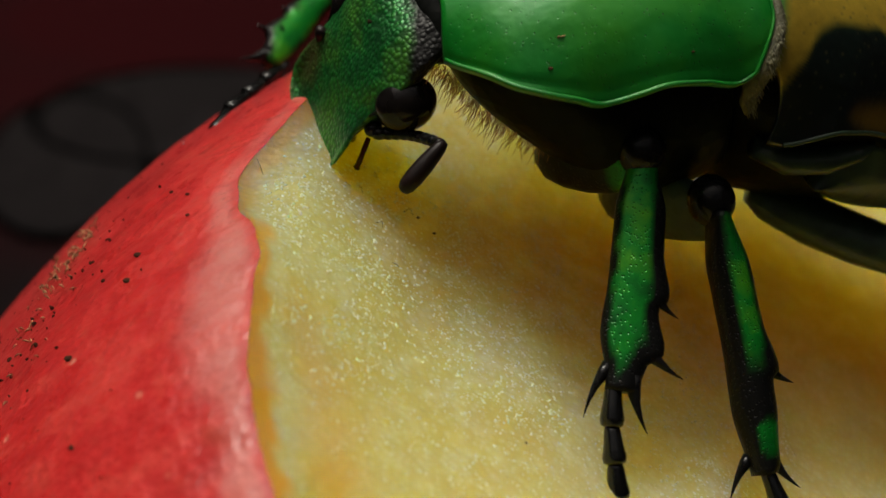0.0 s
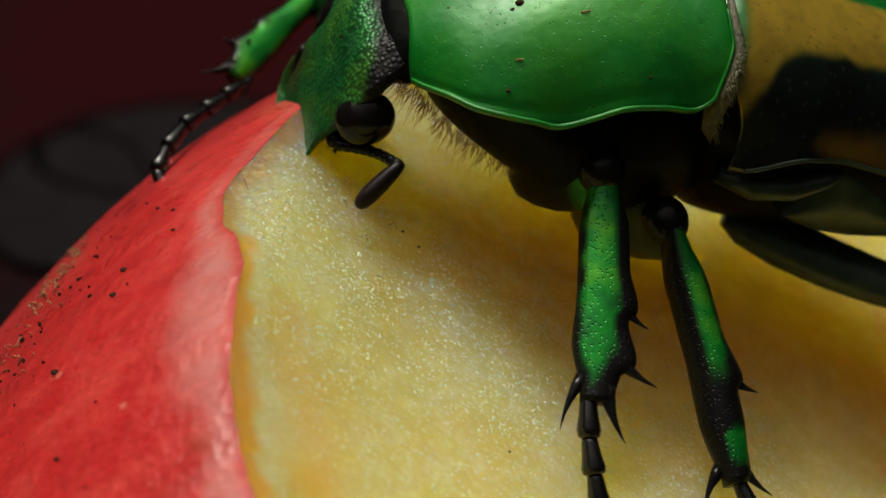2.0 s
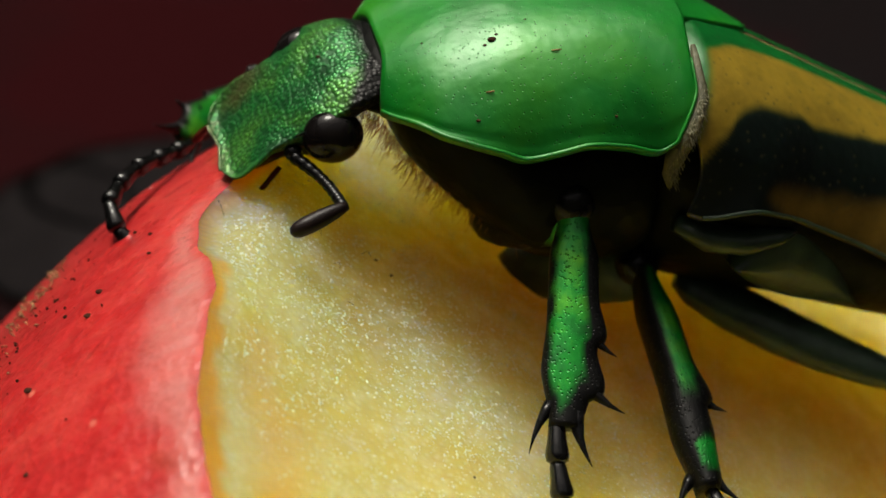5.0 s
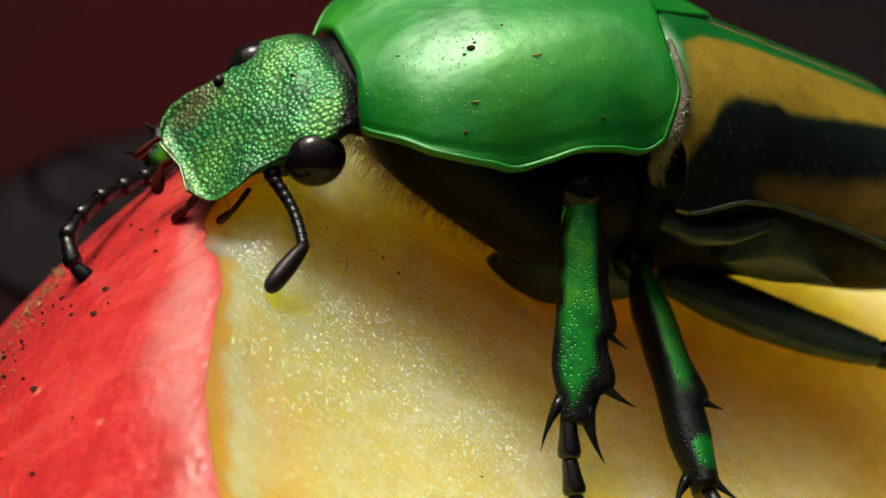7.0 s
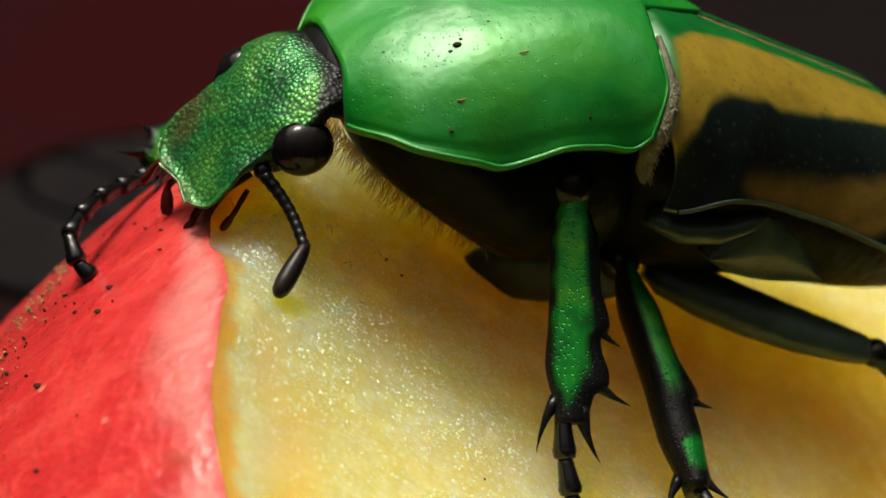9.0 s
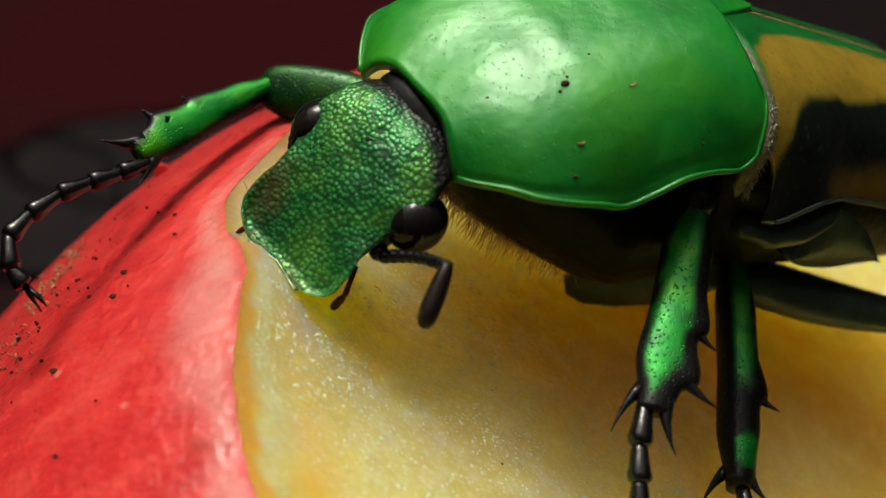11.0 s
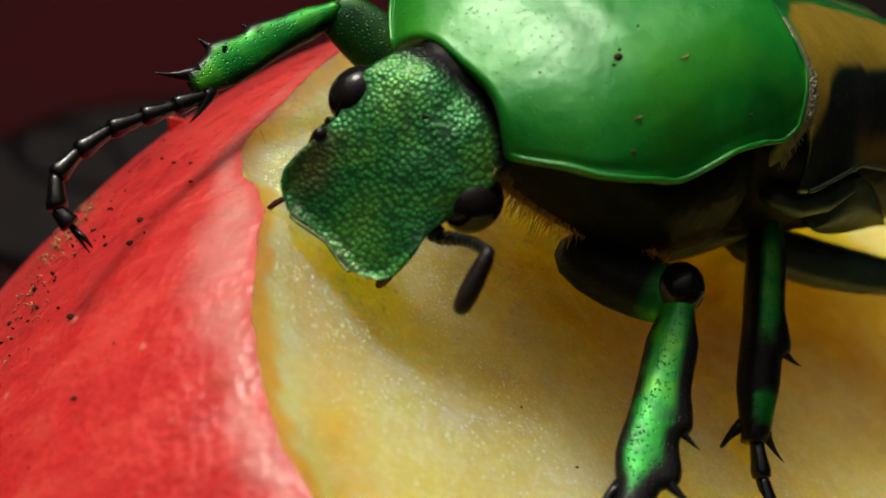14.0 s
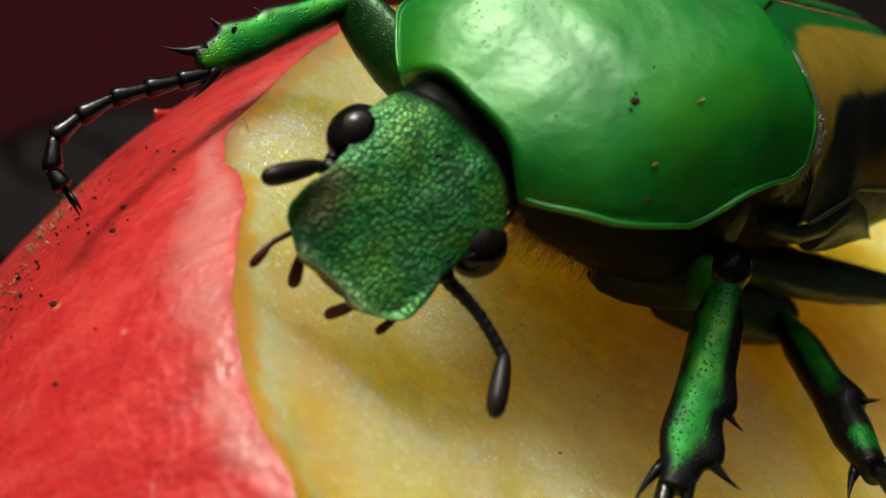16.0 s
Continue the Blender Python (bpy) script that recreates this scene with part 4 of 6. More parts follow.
GRAIN = mat_plain("wet_flesh_grain", (0.80, 0.74, 0.44), 0.12, 0.1, 3000, sss=0.6)
rng = random.Random(21)
dome = [Vector((math.cos(a) * k, math.sin(a) * k, z)) for k, z in ((1.0, -0.25), (0.72, 0.32)) for a in (math.pi * i / 3 for i in range(6))] + [Vector((0, 0, 0.5))]
dome_faces = [(i, (i + 1) % 6, 6 + (i + 1) % 6, 6 + i) for i in range(6)] + [(6 + i, 6 + (i + 1) % 6, 12) for i in range(6)]
gv, gf = [], []
while len(gf) < 12 * 12000:
    x, y = rng.uniform(9, 31), rng.gauss(-4.0, 6.0)
    if 0.55 + 0.6 * noise.noise(Vector((x * 0.5, y * 0.5, 6))) < rng.random():
        continue
    if math.hypot(x, y) > R_APPLE * math.sin(radians(edge_theta(math.degrees(math.atan2(y, x))))) - 1.0:
        continue
    c = Vector((x, y, flesh_height(x, y)))
    r = rng.choice((0.02, 0.025, 0.03, 0.045, 0.06)) * rng.uniform(0.7, 1.2)
    turn, k, long_ = rng.uniform(0, 6.3), len(gv), rng.uniform(0.8, 1.5)
    tilt = Euler((rng.gauss(0, 0.35), rng.gauss(0, 0.35), turn)).to_matrix()
    gv.extend(tuple((c + tilt @ Vector((d.x * r * long_, d.y * r, d.z * r))) * MM) for d in dome)
    gf.extend(tuple(k + i for i in f) for f in dome_faces)
me = bpy.data.meshes.new("wet_grain")
me.from_pydata(gv, [], gf)
me.materials.append(GRAIN)
me.polygons.foreach_set("use_smooth", [True] * len(me.polygons))
grains = new("wet_grain", me)
grains.parent = apple
tagged(grains, "glistening wet grains of apple flesh", kind="stuff")

# torn flap of skin on the crest
bm = bmesh.new()
def flap_point(u, v):
    w = 0.45 * (1 - u) ** 0.8
    return Vector(((2 * v - 1) * w, 0.25 * u * u, 0.6 * u))
shell(bm, flap_point, 10, 8, lambda u, v: (0, 0.16, 0))
flap = part("skin_flap", bm, SKIN)
tagged(flap, "torn scrap of red apple skin lifted by the foot", "peel")


# ---------------------------------------------------------------- movement
def motions():
    walk(beetle, [
    (0, pose(-0.004601, 0.009657, 0.074803, -6.58, 2.67, -165.19)),
    (0.5, pose(-0.004568, 0.009723, 0.074726, -7.54, 3.67, -166.35)),
    (1, pose(-0.004984, 0.009589, 0.074461, -8.02, 4.16, -167.48)),
    (1.5, pose(-0.004941, 0.009562, 0.074534, -8.18, 4.67, -167.93)),
    (2, pose(-0.004776, 0.009990, 0.074246, -7.54, 3.31, -169.90)),
    (2.5, pose(-0.004494, 0.010212, 0.073626, -1.41, -2.07, -173.93)),
    (3, pose(-0.004644, 0.010097, 0.073599, -2.66, -1.64, -176.15)),
    (3.5, pose(-0.004935, 0.010072, 0.073450, -2.88, -0.89, -175.74)),
    (4, pose(-0.004762, 0.010211, 0.073599, -2.82, -2.21, -173.74)),
    (6.5, pose(-0.006162, 0.009844, 0.073154, -1.85, 1.41, -161.24)),
    (7, pose(-0.006553, 0.009452, 0.073630, -3.17, 0.19, -161.11)),
    (7.5, pose(-0.007098, 0.009042, 0.073860, -3.15, 1.39, -161.24)),
    (8, pose(-0.007571, 0.008804, 0.074023, -2.81, 3.08, -162.50)),
    (8.5, pose(-0.008007, 0.008563, 0.074110, -3.53, 4.05, -162.92)),
    (9, pose(-0.007260, 0.008825, 0.074318, -4.04, 1.17, -161.33)),
    (11.5, pose(-0.005300, 0.005997, 0.074111, -8.76, 2.92, -148.05)),
    (12, pose(-0.005280, 0.006180, 0.073982, -9.04, 2.48, -147.72)),
    (12.5, pose(-0.004619, 0.006543, 0.074004, -9.36, 1.13, -147.09)),
    (13, pose(-0.004519, 0.005612, 0.074234, -8.74, 2.69, -144.73)),
    (13.5, pose(-0.005084, 0.005023, 0.073631, -10.15, 4.03, -144.18)),
    (14, pose(-0.004889, 0.005076, 0.073808, -10.79, 1.36, -143.63)),
    (14.5, pose(-0.005019, 0.004448, 0.073450, -12.10, 2.30, -143.43)),
    (15, pose(-0.004924, 0.003838, 0.073408, -12.72, 3.11, -142.00)),
    (15.5, pose(-0.004051, 0.003820, 0.073596, -13.93, 1.78, -140.36)),
    (16, pose(-0.004149, 0.003527, 0.073018, -16.64, 2.25, -141.37)),
    ])
    walk(head, [
    (0, pose(0.007293, 0.000119, -0.000554, -10.44, 19.77, -0.35)),
    (0.5, pose(0.007464, 0.000049, -0.000519, -8.53, 20.54, -0.70)),
    (1, pose(0.007290, 0.000227, -0.000751, -6.87, 11.32, -2.84)),
    (1.5, pose(0.007349, 0.000212, -0.000682, -12.31, 11.69, -2.23)),
    (2, pose(0.007415, 0.000081, -0.000538, -9.69, 19.00, -5.89)),
    (2.5, pose(0.007383, -0.000179, -0.000110, -14.21, 15.42, -6.34)),
    (3, pose(0.007409, -0.000124, -0.000216, -16.60, 8.78, -3.87)),
    (3.5, pose(0.007395, -0.000140, -0.000123, -12.39, 7.94, -1.34)),
    (4, pose(0.007342, -0.000137, -0.000169, -7.16, 6.86, -1.54)),
    (6.5, pose(0.007410, 0.000086, -0.000438, -8.90, -8.22, 10.58)),
    (7, pose(0.007463, 0.000063, -0.000387, -11.06, -9.16, 10.27)),
    (7.5, pose(0.007544, 0.000020, -0.000243, -3.08, -10.99, 8.61)),
    (8, pose(0.007709, -0.000151, -0.000202, 0.08, -5.16, 5.22)),
    (8.5, pose(0.007609, -0.000059, -0.000227, -0.07, -7.35, 6.03)),
    (9, pose(0.007424, -0.000052, -0.000239, -1.27, 1.13, 8.25)),
    (11.5, pose(0.007270, 0.000305, -0.000592, -14.40, 6.94, 9.09)),
    (12, pose(0.007224, 0.000108, -0.000531, -19.60, 11.19, 12.37)),
    (12.5, pose(0.007422, 0.000369, -0.000617, -12.08, 0.92, 12.91)),
    (13, pose(0.007462, 0.000364, -0.000527, -16.73, -2.00, 19.13)),
    (13.5, pose(0.007594, 0.000195, -0.000665, -26.56, -8.71, 24.67)),
    (14, pose(0.007168, 0.000221, -0.000490, -18.24, 3.86, 14.32)),
    (14.5, pose(0.007513, 0.000095, -0.000603, -23.84, -7.56, 24.53)),
    (15, pose(0.007470, 0.000015, -0.000504, -23.31, -4.62, 26.01)),
    (15.5, pose(0.007461, 0.000191, -0.000465, -19.06, -4.39, 23.28)),
    (16, pose(0.007741, 0.000212, -0.000640, -20.90, -15.27, 25.04)),
    ])
    walk(near_stalk, [
    (0, pose(0.003000, 0.002600, -0.001300, 114.53, -9.30, 132.80)),
    (0.125, pose(0.003000, 0.002600, -0.001300, 114.34, -8.38, 133.26)),
    (0.25, pose(0.003000, 0.002600, -0.001300, 114.15, -7.45, 133.74)),
    (0.375, pose(0.003000, 0.002600, -0.001300, 113.99, -6.53, 134.22)),
    (0.5, pose(0.003000, 0.002600, -0.001300, 113.86, -5.61, 134.69)),
    (0.625, pose(0.003000, 0.002600, -0.001300, 115.23, -6.07, 134.99)),
    (0.75, pose(0.003000, 0.002600, -0.001300, 116.61, -6.54, 135.27)),
    (0.875, pose(0.003000, 0.002600, -0.001300, 117.99, -7.00, 135.53)),
    (1, pose(0.003000, 0.002600, -0.001300, 119.36, -7.48, 135.78)),
    (1.125, pose(0.003000, 0.002600, -0.001300, 117.11, -7.35, 133.64)),
    (1.25, pose(0.003000, 0.002600, -0.001300, 114.88, -7.32, 131.50)),
    (1.375, pose(0.003000, 0.002600, -0.001300, 112.68, -7.35, 129.34)),
    (1.5, pose(0.003000, 0.002600, -0.001300, 110.52, -7.46, 127.17)),
    (1.625, pose(0.003000, 0.002600, -0.001300, 110.71, -5.34, 129.63)),
    (1.75, pose(0.003000, 0.002600, -0.001300, 111.05, -3.24, 132.09)),
    (1.875, pose(0.003000, 0.002600, -0.001300, 111.57, -1.19, 134.58)),
    (2, pose(0.003000, 0.002600, -0.001300, 112.25, 0.81, 137.09)),
    (2.125, pose(0.003000, 0.002600, -0.001300, 112.93, 0.37, 136.12)),
    (2.25, pose(0.003000, 0.002600, -0.001300, 113.60, -0.08, 135.15)),
    (2.375, pose(0.003000, 0.002600, -0.001300, 114.29, -0.50, 134.17)),
    (2.5, pose(0.003000, 0.002600, -0.001300, 114.97, -0.92, 133.18)),
    (2.625, pose(0.003000, 0.002600, -0.001300, 114.36, -1.64, 132.06)),
    (2.75, pose(0.003000, 0.002600, -0.001300, 113.82, -2.39, 130.94)),
    (2.875, pose(0.003000, 0.002600, -0.001300, 113.35, -3.16, 129.83)),
    (3, pose(0.003000, 0.002600, -0.001300, 112.95, -3.96, 128.72)),
    (3.125, pose(0.003000, 0.002600, -0.001300, 113.88, -2.98, 128.38)),
    (3.25, pose(0.003000, 0.002600, -0.001300, 114.80, -2.01, 128.02)),
    (3.375, pose(0.003000, 0.002600, -0.001300, 115.70, -1.03, 127.67)),
    (3.5, pose(0.003000, 0.002600, -0.001300, 116.58, -0.06, 127.31)),
    (3.625, pose(0.003000, 0.002600, -0.001300, 118.10, 1.09, 127.42)),
    (3.75, pose(0.003000, 0.002600, -0.001300, 119.60, 2.24, 127.53)),
    (3.875, pose(0.003000, 0.002600, -0.001300, 121.08, 3.38, 127.66)),
    (4, pose(0.003000, 0.002600, -0.001300, 122.55, 4.53, 127.78)),
    (4.25, pose(0.003000, 0.002600, -0.001300, 122.18, 4.42, 126.60)),
    (4.5, pose(0.003000, 0.002600, -0.001300, 121.85, 4.99, 123.74)),
    (4.75, pose(0.003000, 0.002600, -0.001300, 121.63, 6.03, 119.62)),
    (5, pose(0.003000, 0.002600, -0.001300, 121.57, 7.32, 114.62)),
    (5.25, pose(0.003000, 0.002600, -0.001300, 121.63, 8.69, 109.16)),
    (5.5, pose(0.003000, 0.002600, -0.001300, 121.79, 9.95, 103.65)),
    (5.75, pose(0.003000, 0.002600, -0.001300, 121.97, 10.97, 98.52)),
    (6, pose(0.003000, 0.002600, -0.001300, 122.11, 11.62, 94.25)),
    (6.25, pose(0.003000, 0.002600, -0.001300, 122.23, 11.83, 91.28)),
    (6.5, pose(0.003000, 0.002600, -0.001300, 122.30, 11.49, 90.08)),
    (6.625, pose(0.003000, 0.002600, -0.001300, 122.34, 10.97, 89.62)),
    (6.75, pose(0.003000, 0.002600, -0.001300, 122.37, 10.45, 89.19)),
    (6.875, pose(0.003000, 0.002600, -0.001300, 122.41, 9.92, 88.77)),
    (7, pose(0.003000, 0.002600, -0.001300, 122.43, 9.38, 88.36)),
    (7.125, pose(0.003000, 0.002600, -0.001300, 123.29, 11.08, 89.65)),
    (7.25, pose(0.003000, 0.002600, -0.001300, 124.17, 12.76, 90.97)),
    (7.375, pose(0.003000, 0.002600, -0.001300, 125.11, 14.42, 92.33)),
    (7.5, pose(0.003000, 0.002600, -0.001300, 126.09, 16.05, 93.72)),
    (7.625, pose(0.003000, 0.002600, -0.001300, 122.72, 18.10, 92.68)),
    (7.75, pose(0.003000, 0.002600, -0.001300, 119.29, 20.10, 91.58)),
    (7.875, pose(0.003000, 0.002600, -0.001300, 115.81, 22.11, 90.44)),
    (8, pose(0.003000, 0.002600, -0.001300, 112.30, 24.10, 89.24)),
    (8.125, pose(0.003000, 0.002600, -0.001300, 112.36, 24.21, 89.00)),
    (8.25, pose(0.003000, 0.002600, -0.001300, 112.43, 24.34, 88.76)),
    (8.375, pose(0.003000, 0.002600, -0.001300, 112.50, 24.48, 88.53)),
    (8.5, pose(0.003000, 0.002600, -0.001300, 112.57, 24.61, 88.31)),
    (8.625, pose(0.003000, 0.002600, -0.001300, 113.63, 25.72, 90.30)),
    (8.75, pose(0.003000, 0.002600, -0.001300, 114.61, 26.83, 92.33)),
    (8.875, pose(0.003000, 0.002600, -0.001300, 115.54, 27.94, 94.38)),
    (9, pose(0.003000, 0.002600, -0.001300, 116.41, 29.05, 96.45)),
    (9.25, pose(0.003000, 0.002600, -0.001300, 116.86, 26.98, 96.94)),
    (9.5, pose(0.003000, 0.002600, -0.001300, 117.99, 21.69, 97.68)),
    (9.75, pose(0.003000, 0.002600, -0.001300, 119.65, 14.00, 98.56)),
    (10, pose(0.003000, 0.002600, -0.001300, 121.70, 4.70, 99.52)),
    (10.25, pose(0.003000, 0.002600, -0.001300, 124.06, -5.39, 100.49)),
    (10.5, pose(0.003000, 0.002600, -0.001300, 126.59, -15.50, 101.49)),
    (10.75, pose(0.003000, 0.002600, -0.001300, 129.10, -24.79, 102.47)),
    (11, pose(0.003000, 0.002600, -0.001300, 131.33, -32.48, 103.41)),
    (11.25, pose(0.003000, 0.002600, -0.001300, 132.93, -37.77, 104.20)),
    (11.5, pose(0.003000, 0.002600, -0.001300, 133.55, -39.85, 104.69)),
    (11.625, pose(0.003000, 0.002600, -0.001300, 133.54, -42.56, 100.89)),
    (11.75, pose(0.003000, 0.002600, -0.001300, 133.60, -45.17, 96.78)),
    (11.875, pose(0.003000, 0.002600, -0.001300, 133.73, -47.64, 92.32)),
    (12, pose(0.003000, 0.002600, -0.001300, 133.88, -49.95, 87.48)),
    (12.125, pose(0.003000, 0.002600, -0.001300, 134.91, -44.91, 85.05)),
    (12.25, pose(0.003000, 0.002600, -0.001300, 135.70, -39.80, 83.16)),
    (12.375, pose(0.003000, 0.002600, -0.001300, 136.38, -34.64, 81.67)),
    (12.5, pose(0.003000, 0.002600, -0.001300, 136.97, -29.44, 80.48)),
    (12.625, pose(0.003000, 0.002600, -0.001300, 137.60, -29.02, 78.11)),
    (12.75, pose(0.003000, 0.002600, -0.001300, 138.33, -28.57, 75.76)),
    (12.875, pose(0.003000, 0.002600, -0.001300, 139.16, -28.08, 73.42)),
    (13, pose(0.003000, 0.002600, -0.001300, 140.08, -27.58, 71.10)),
    (13.125, pose(0.003000, 0.002600, -0.001300, 139.66, -24.81, 67.56)),
    (13.25, pose(0.003000, 0.002600, -0.001300, 139.43, -21.77, 64.46)),
    (13.375, pose(0.003000, 0.002600, -0.001300, 139.40, -18.52, 61.79)),
    (13.5, pose(0.003000, 0.002600, -0.001300, 139.59, -15.09, 59.52)),
    (13.625, pose(0.003000, 0.002600, -0.001300, 140.13, -23.67, 60.19)),
    (13.75, pose(0.003000, 0.002600, -0.001300, 141.93, -32.27, 61.84)),
    (13.875, pose(0.003000, 0.002600, -0.001300, 145.22, -40.80, 64.67)),
    (14, pose(0.003000, 0.002600, -0.001300, 150.14, -49.17, 69.10)),
    (14.125, pose(0.003000, 0.002600, -0.001300, 154.19, -48.11, 63.62)),
    (14.25, pose(0.003000, 0.002600, -0.001300, 158.00, -46.73, 58.43)),
    (14.375, pose(0.003000, 0.002600, -0.001300, 161.53, -45.08, 53.56)),
    (14.5, pose(0.003000, 0.002600, -0.001300, 164.77, -43.16, 49.04)),
    (14.625, pose(0.003000, 0.002600, -0.001300, 152.92, -35.05, 53.71)),
    (14.75, pose(0.003000, 0.002600, -0.001300, 144.91, -26.73, 57.34)),
    (14.875, pose(0.003000, 0.002600, -0.001300, 139.48, -18.27, 60.24)),
    (15, pose(0.003000, 0.002600, -0.001300, 135.87, -9.71, 62.63)),
    (15.125, pose(0.003000, 0.002600, -0.001300, 135.34, -7.34, 64.12)),
    (15.25, pose(0.003000, 0.002600, -0.001300, 134.85, -4.93, 65.46)),
    (15.375, pose(0.003000, 0.002600, -0.001300, 134.41, -2.47, 66.65)),
    (15.5, pose(0.003000, 0.002600, -0.001300, 134.00, 0.03, 67.67)),
    (15.625, pose(0.003000, 0.002600, -0.001300, 136.63, 1.66, 70.59)),
    (15.75, pose(0.003000, 0.002600, -0.001300, 139.25, 3.19, 73.56)),
    (15.875, pose(0.003000, 0.002600, -0.001300, 141.90, 4.63, 76.57)),
    (16, pose(0.003000, 0.002600, -0.001300, 144.56, 5.94, 79.64)),
    ])
    walk(near_club, [
    (0, pose(0.000989, 0.004772, -0.000815, 56.46, 10.57, 21.49)),
    (0.125, pose(0.000966, 0.004762, -0.000863, 55.87, 9.81, 21.43)),
    (0.25, pose(0.000943, 0.004749, -0.000911, 55.27, 9.05, 21.38)),
    (0.375, pose(0.000922, 0.004736, -0.000958, 54.68, 8.29, 21.34)),
    (0.5, pose(0.000900, 0.004722, -0.001006, 54.07, 7.54, 21.31)),
    (0.625, pose(0.000891, 0.004710, -0.000983, 54.13, 8.76, 21.64)),
    (0.75, pose(0.000883, 0.004698, -0.000959, 54.19, 9.98, 21.97)),
    (0.875, pose(0.000875, 0.004686, -0.000935, 54.24, 11.19, 22.29)),
    (1, pose(0.000868, 0.004674, -0.000909, 54.31, 12.41, 22.60)),
    (1.125, pose(0.000946, 0.004753, -0.000916, 55.14, 10.59, 21.39)),
    (1.25, pose(0.001029, 0.004829, -0.000918, 55.99, 8.83, 20.14)),
    (1.375, pose(0.001114, 0.004901, -0.000916, 56.91, 7.09, 18.86)),
    (1.5, pose(0.001203, 0.004971, -0.000910, 57.85, 5.42, 17.54)),
    (1.625, pose(0.001095, 0.004901, -0.001021, 56.14, 5.40, 19.72)),
    (1.75, pose(0.000993, 0.004823, -0.001131, 54.37, 5.46, 21.90)),
    (1.875, pose(0.000895, 0.004736, -0.001238, 52.57, 5.63, 24.07)),
    (2, pose(0.000803, 0.004642, -0.001343, 50.73, 5.89, 26.24)),
    (2.125, pose(0.000837, 0.004680, -0.001319, 50.45, 6.27, 25.52)),
    (2.25, pose(0.000874, 0.004716, -0.001296, 50.17, 6.65, 24.78)),
    (2.375, pose(0.000910, 0.004752, -0.001274, 49.89, 7.02, 24.05)),
    (2.5, pose(0.000948, 0.004788, -0.001252, 49.60, 7.39, 23.32)),
    (2.625, pose(0.000991, 0.004826, -0.001214, 50.82, 6.82, 22.71)),
    (2.75, pose(0.001036, 0.004865, -0.001175, 52.02, 6.27, 22.10)),
    (2.875, pose(0.001081, 0.004900, -0.001135, 53.20, 5.75, 21.47)),
    (3, pose(0.001127, 0.004935, -0.001093, 54.36, 5.25, 20.84)),
    (3.125, pose(0.001140, 0.004948, -0.001144, 53.42, 5.64, 20.00)),
    (3.25, pose(0.001153, 0.004962, -0.001195, 52.48, 6.01, 19.15)),
    (3.375, pose(0.001167, 0.004974, -0.001246, 51.53, 6.38, 18.31)),
    (3.5, pose(0.001182, 0.004986, -0.001297, 50.57, 6.74, 17.46)),
    (3.625, pose(0.001178, 0.004982, -0.001357, 49.22, 7.23, 16.32)),
    (3.75, pose(0.001174, 0.004977, -0.001417, 47.83, 7.70, 15.17)),
    (3.875, pose(0.001170, 0.004971, -0.001478, 46.43, 8.15, 14.01)),
    (4, pose(0.001168, 0.004964, -0.001537, 45.00, 8.58, 12.84)),
    (4.25, pose(0.001216, 0.005001, -0.001531, 45.77, 8.57, 13.03)),
    (4.5, pose(0.001340, 0.005085, -0.001561, 46.81, 8.67, 13.73)),
    (4.75, pose(0.001526, 0.005193, -0.001615, 48.13, 8.85, 14.82)),
    (5, pose(0.001760, 0.005305, -0.001682, 49.79, 9.06, 16.16)),
    (5.25, pose(0.002026, 0.005401, -0.001753, 51.77, 9.26, 17.63)),
    (5.5, pose(0.002303, 0.005471, -0.001818, 54.02, 9.41, 19.11)),
    (5.75, pose(0.002563, 0.005513, -0.001870, 56.41, 9.51, 20.47)),
    (6, pose(0.002782, 0.005531, -0.001904, 58.68, 9.53, 21.57)),
    (6.25, pose(0.002934, 0.005536, -0.001915, 60.55, 9.46, 22.30)),
    (6.5, pose(0.002996, 0.005540, -0.001898, 61.66, 9.30, 22.52)),
    (6.625, pose(0.003019, 0.005545, -0.001871, 65.07, 11.59, 25.07)),
    (6.75, pose(0.003042, 0.005550, -0.001844, 68.46, 13.90, 27.64)),
    (6.875, pose(0.003063, 0.005555, -0.001816, 71.79, 16.21, 30.22)),
    (7, pose(0.003085, 0.005559, -0.001789, 75.03, 18.53, 32.84)),
    (7.125, pose(0.003018, 0.005544, -0.001877, 71.84, 16.62, 31.63)),
    (7.25, pose(0.002950, 0.005526, -0.001962, 68.39, 14.71, 30.44)),
    (7.375, pose(0.002882, 0.005503, -0.002047, 64.67, 12.80, 29.27)),
    (7.5, pose(0.002813, 0.005477, -0.002130, 60.67, 10.87, 28.12)),
    (7.625, pose(0.002867, 0.005449, -0.002232, 57.09, 10.49, 26.04)),
    (7.75, pose(0.002922, 0.005416, -0.002332, 53.82, 10.09, 23.97)),
    (7.875, pose(0.002979, 0.005379, -0.002430, 50.84, 9.66, 21.91)),
    (8, pose(0.003037, 0.005338, -0.002525, 48.13, 9.22, 19.84)),
    (8.125, pose(0.003048, 0.005336, -0.002530, 48.28, 7.71, 20.62)),
    (8.25, pose(0.003059, 0.005333, -0.002537, 48.37, 6.17, 21.37)),
    (8.375, pose(0.003070, 0.005330, -0.002543, 48.39, 4.62, 22.09)),
    (8.5, pose(0.003080, 0.005326, -0.002549, 48.37, 3.07, 22.77)),
    (8.625, pose(0.002985, 0.005302, -0.002602, 53.62, 6.39, 26.68)),
    (8.75, pose(0.002891, 0.005275, -0.002654, 58.81, 9.73, 30.61)),
    (8.875, pose(0.002798, 0.005242, -0.002706, 63.85, 13.07, 34.57)),
    (9, pose(0.002706, 0.005206, -0.002757, 68.64, 16.42, 38.59)),
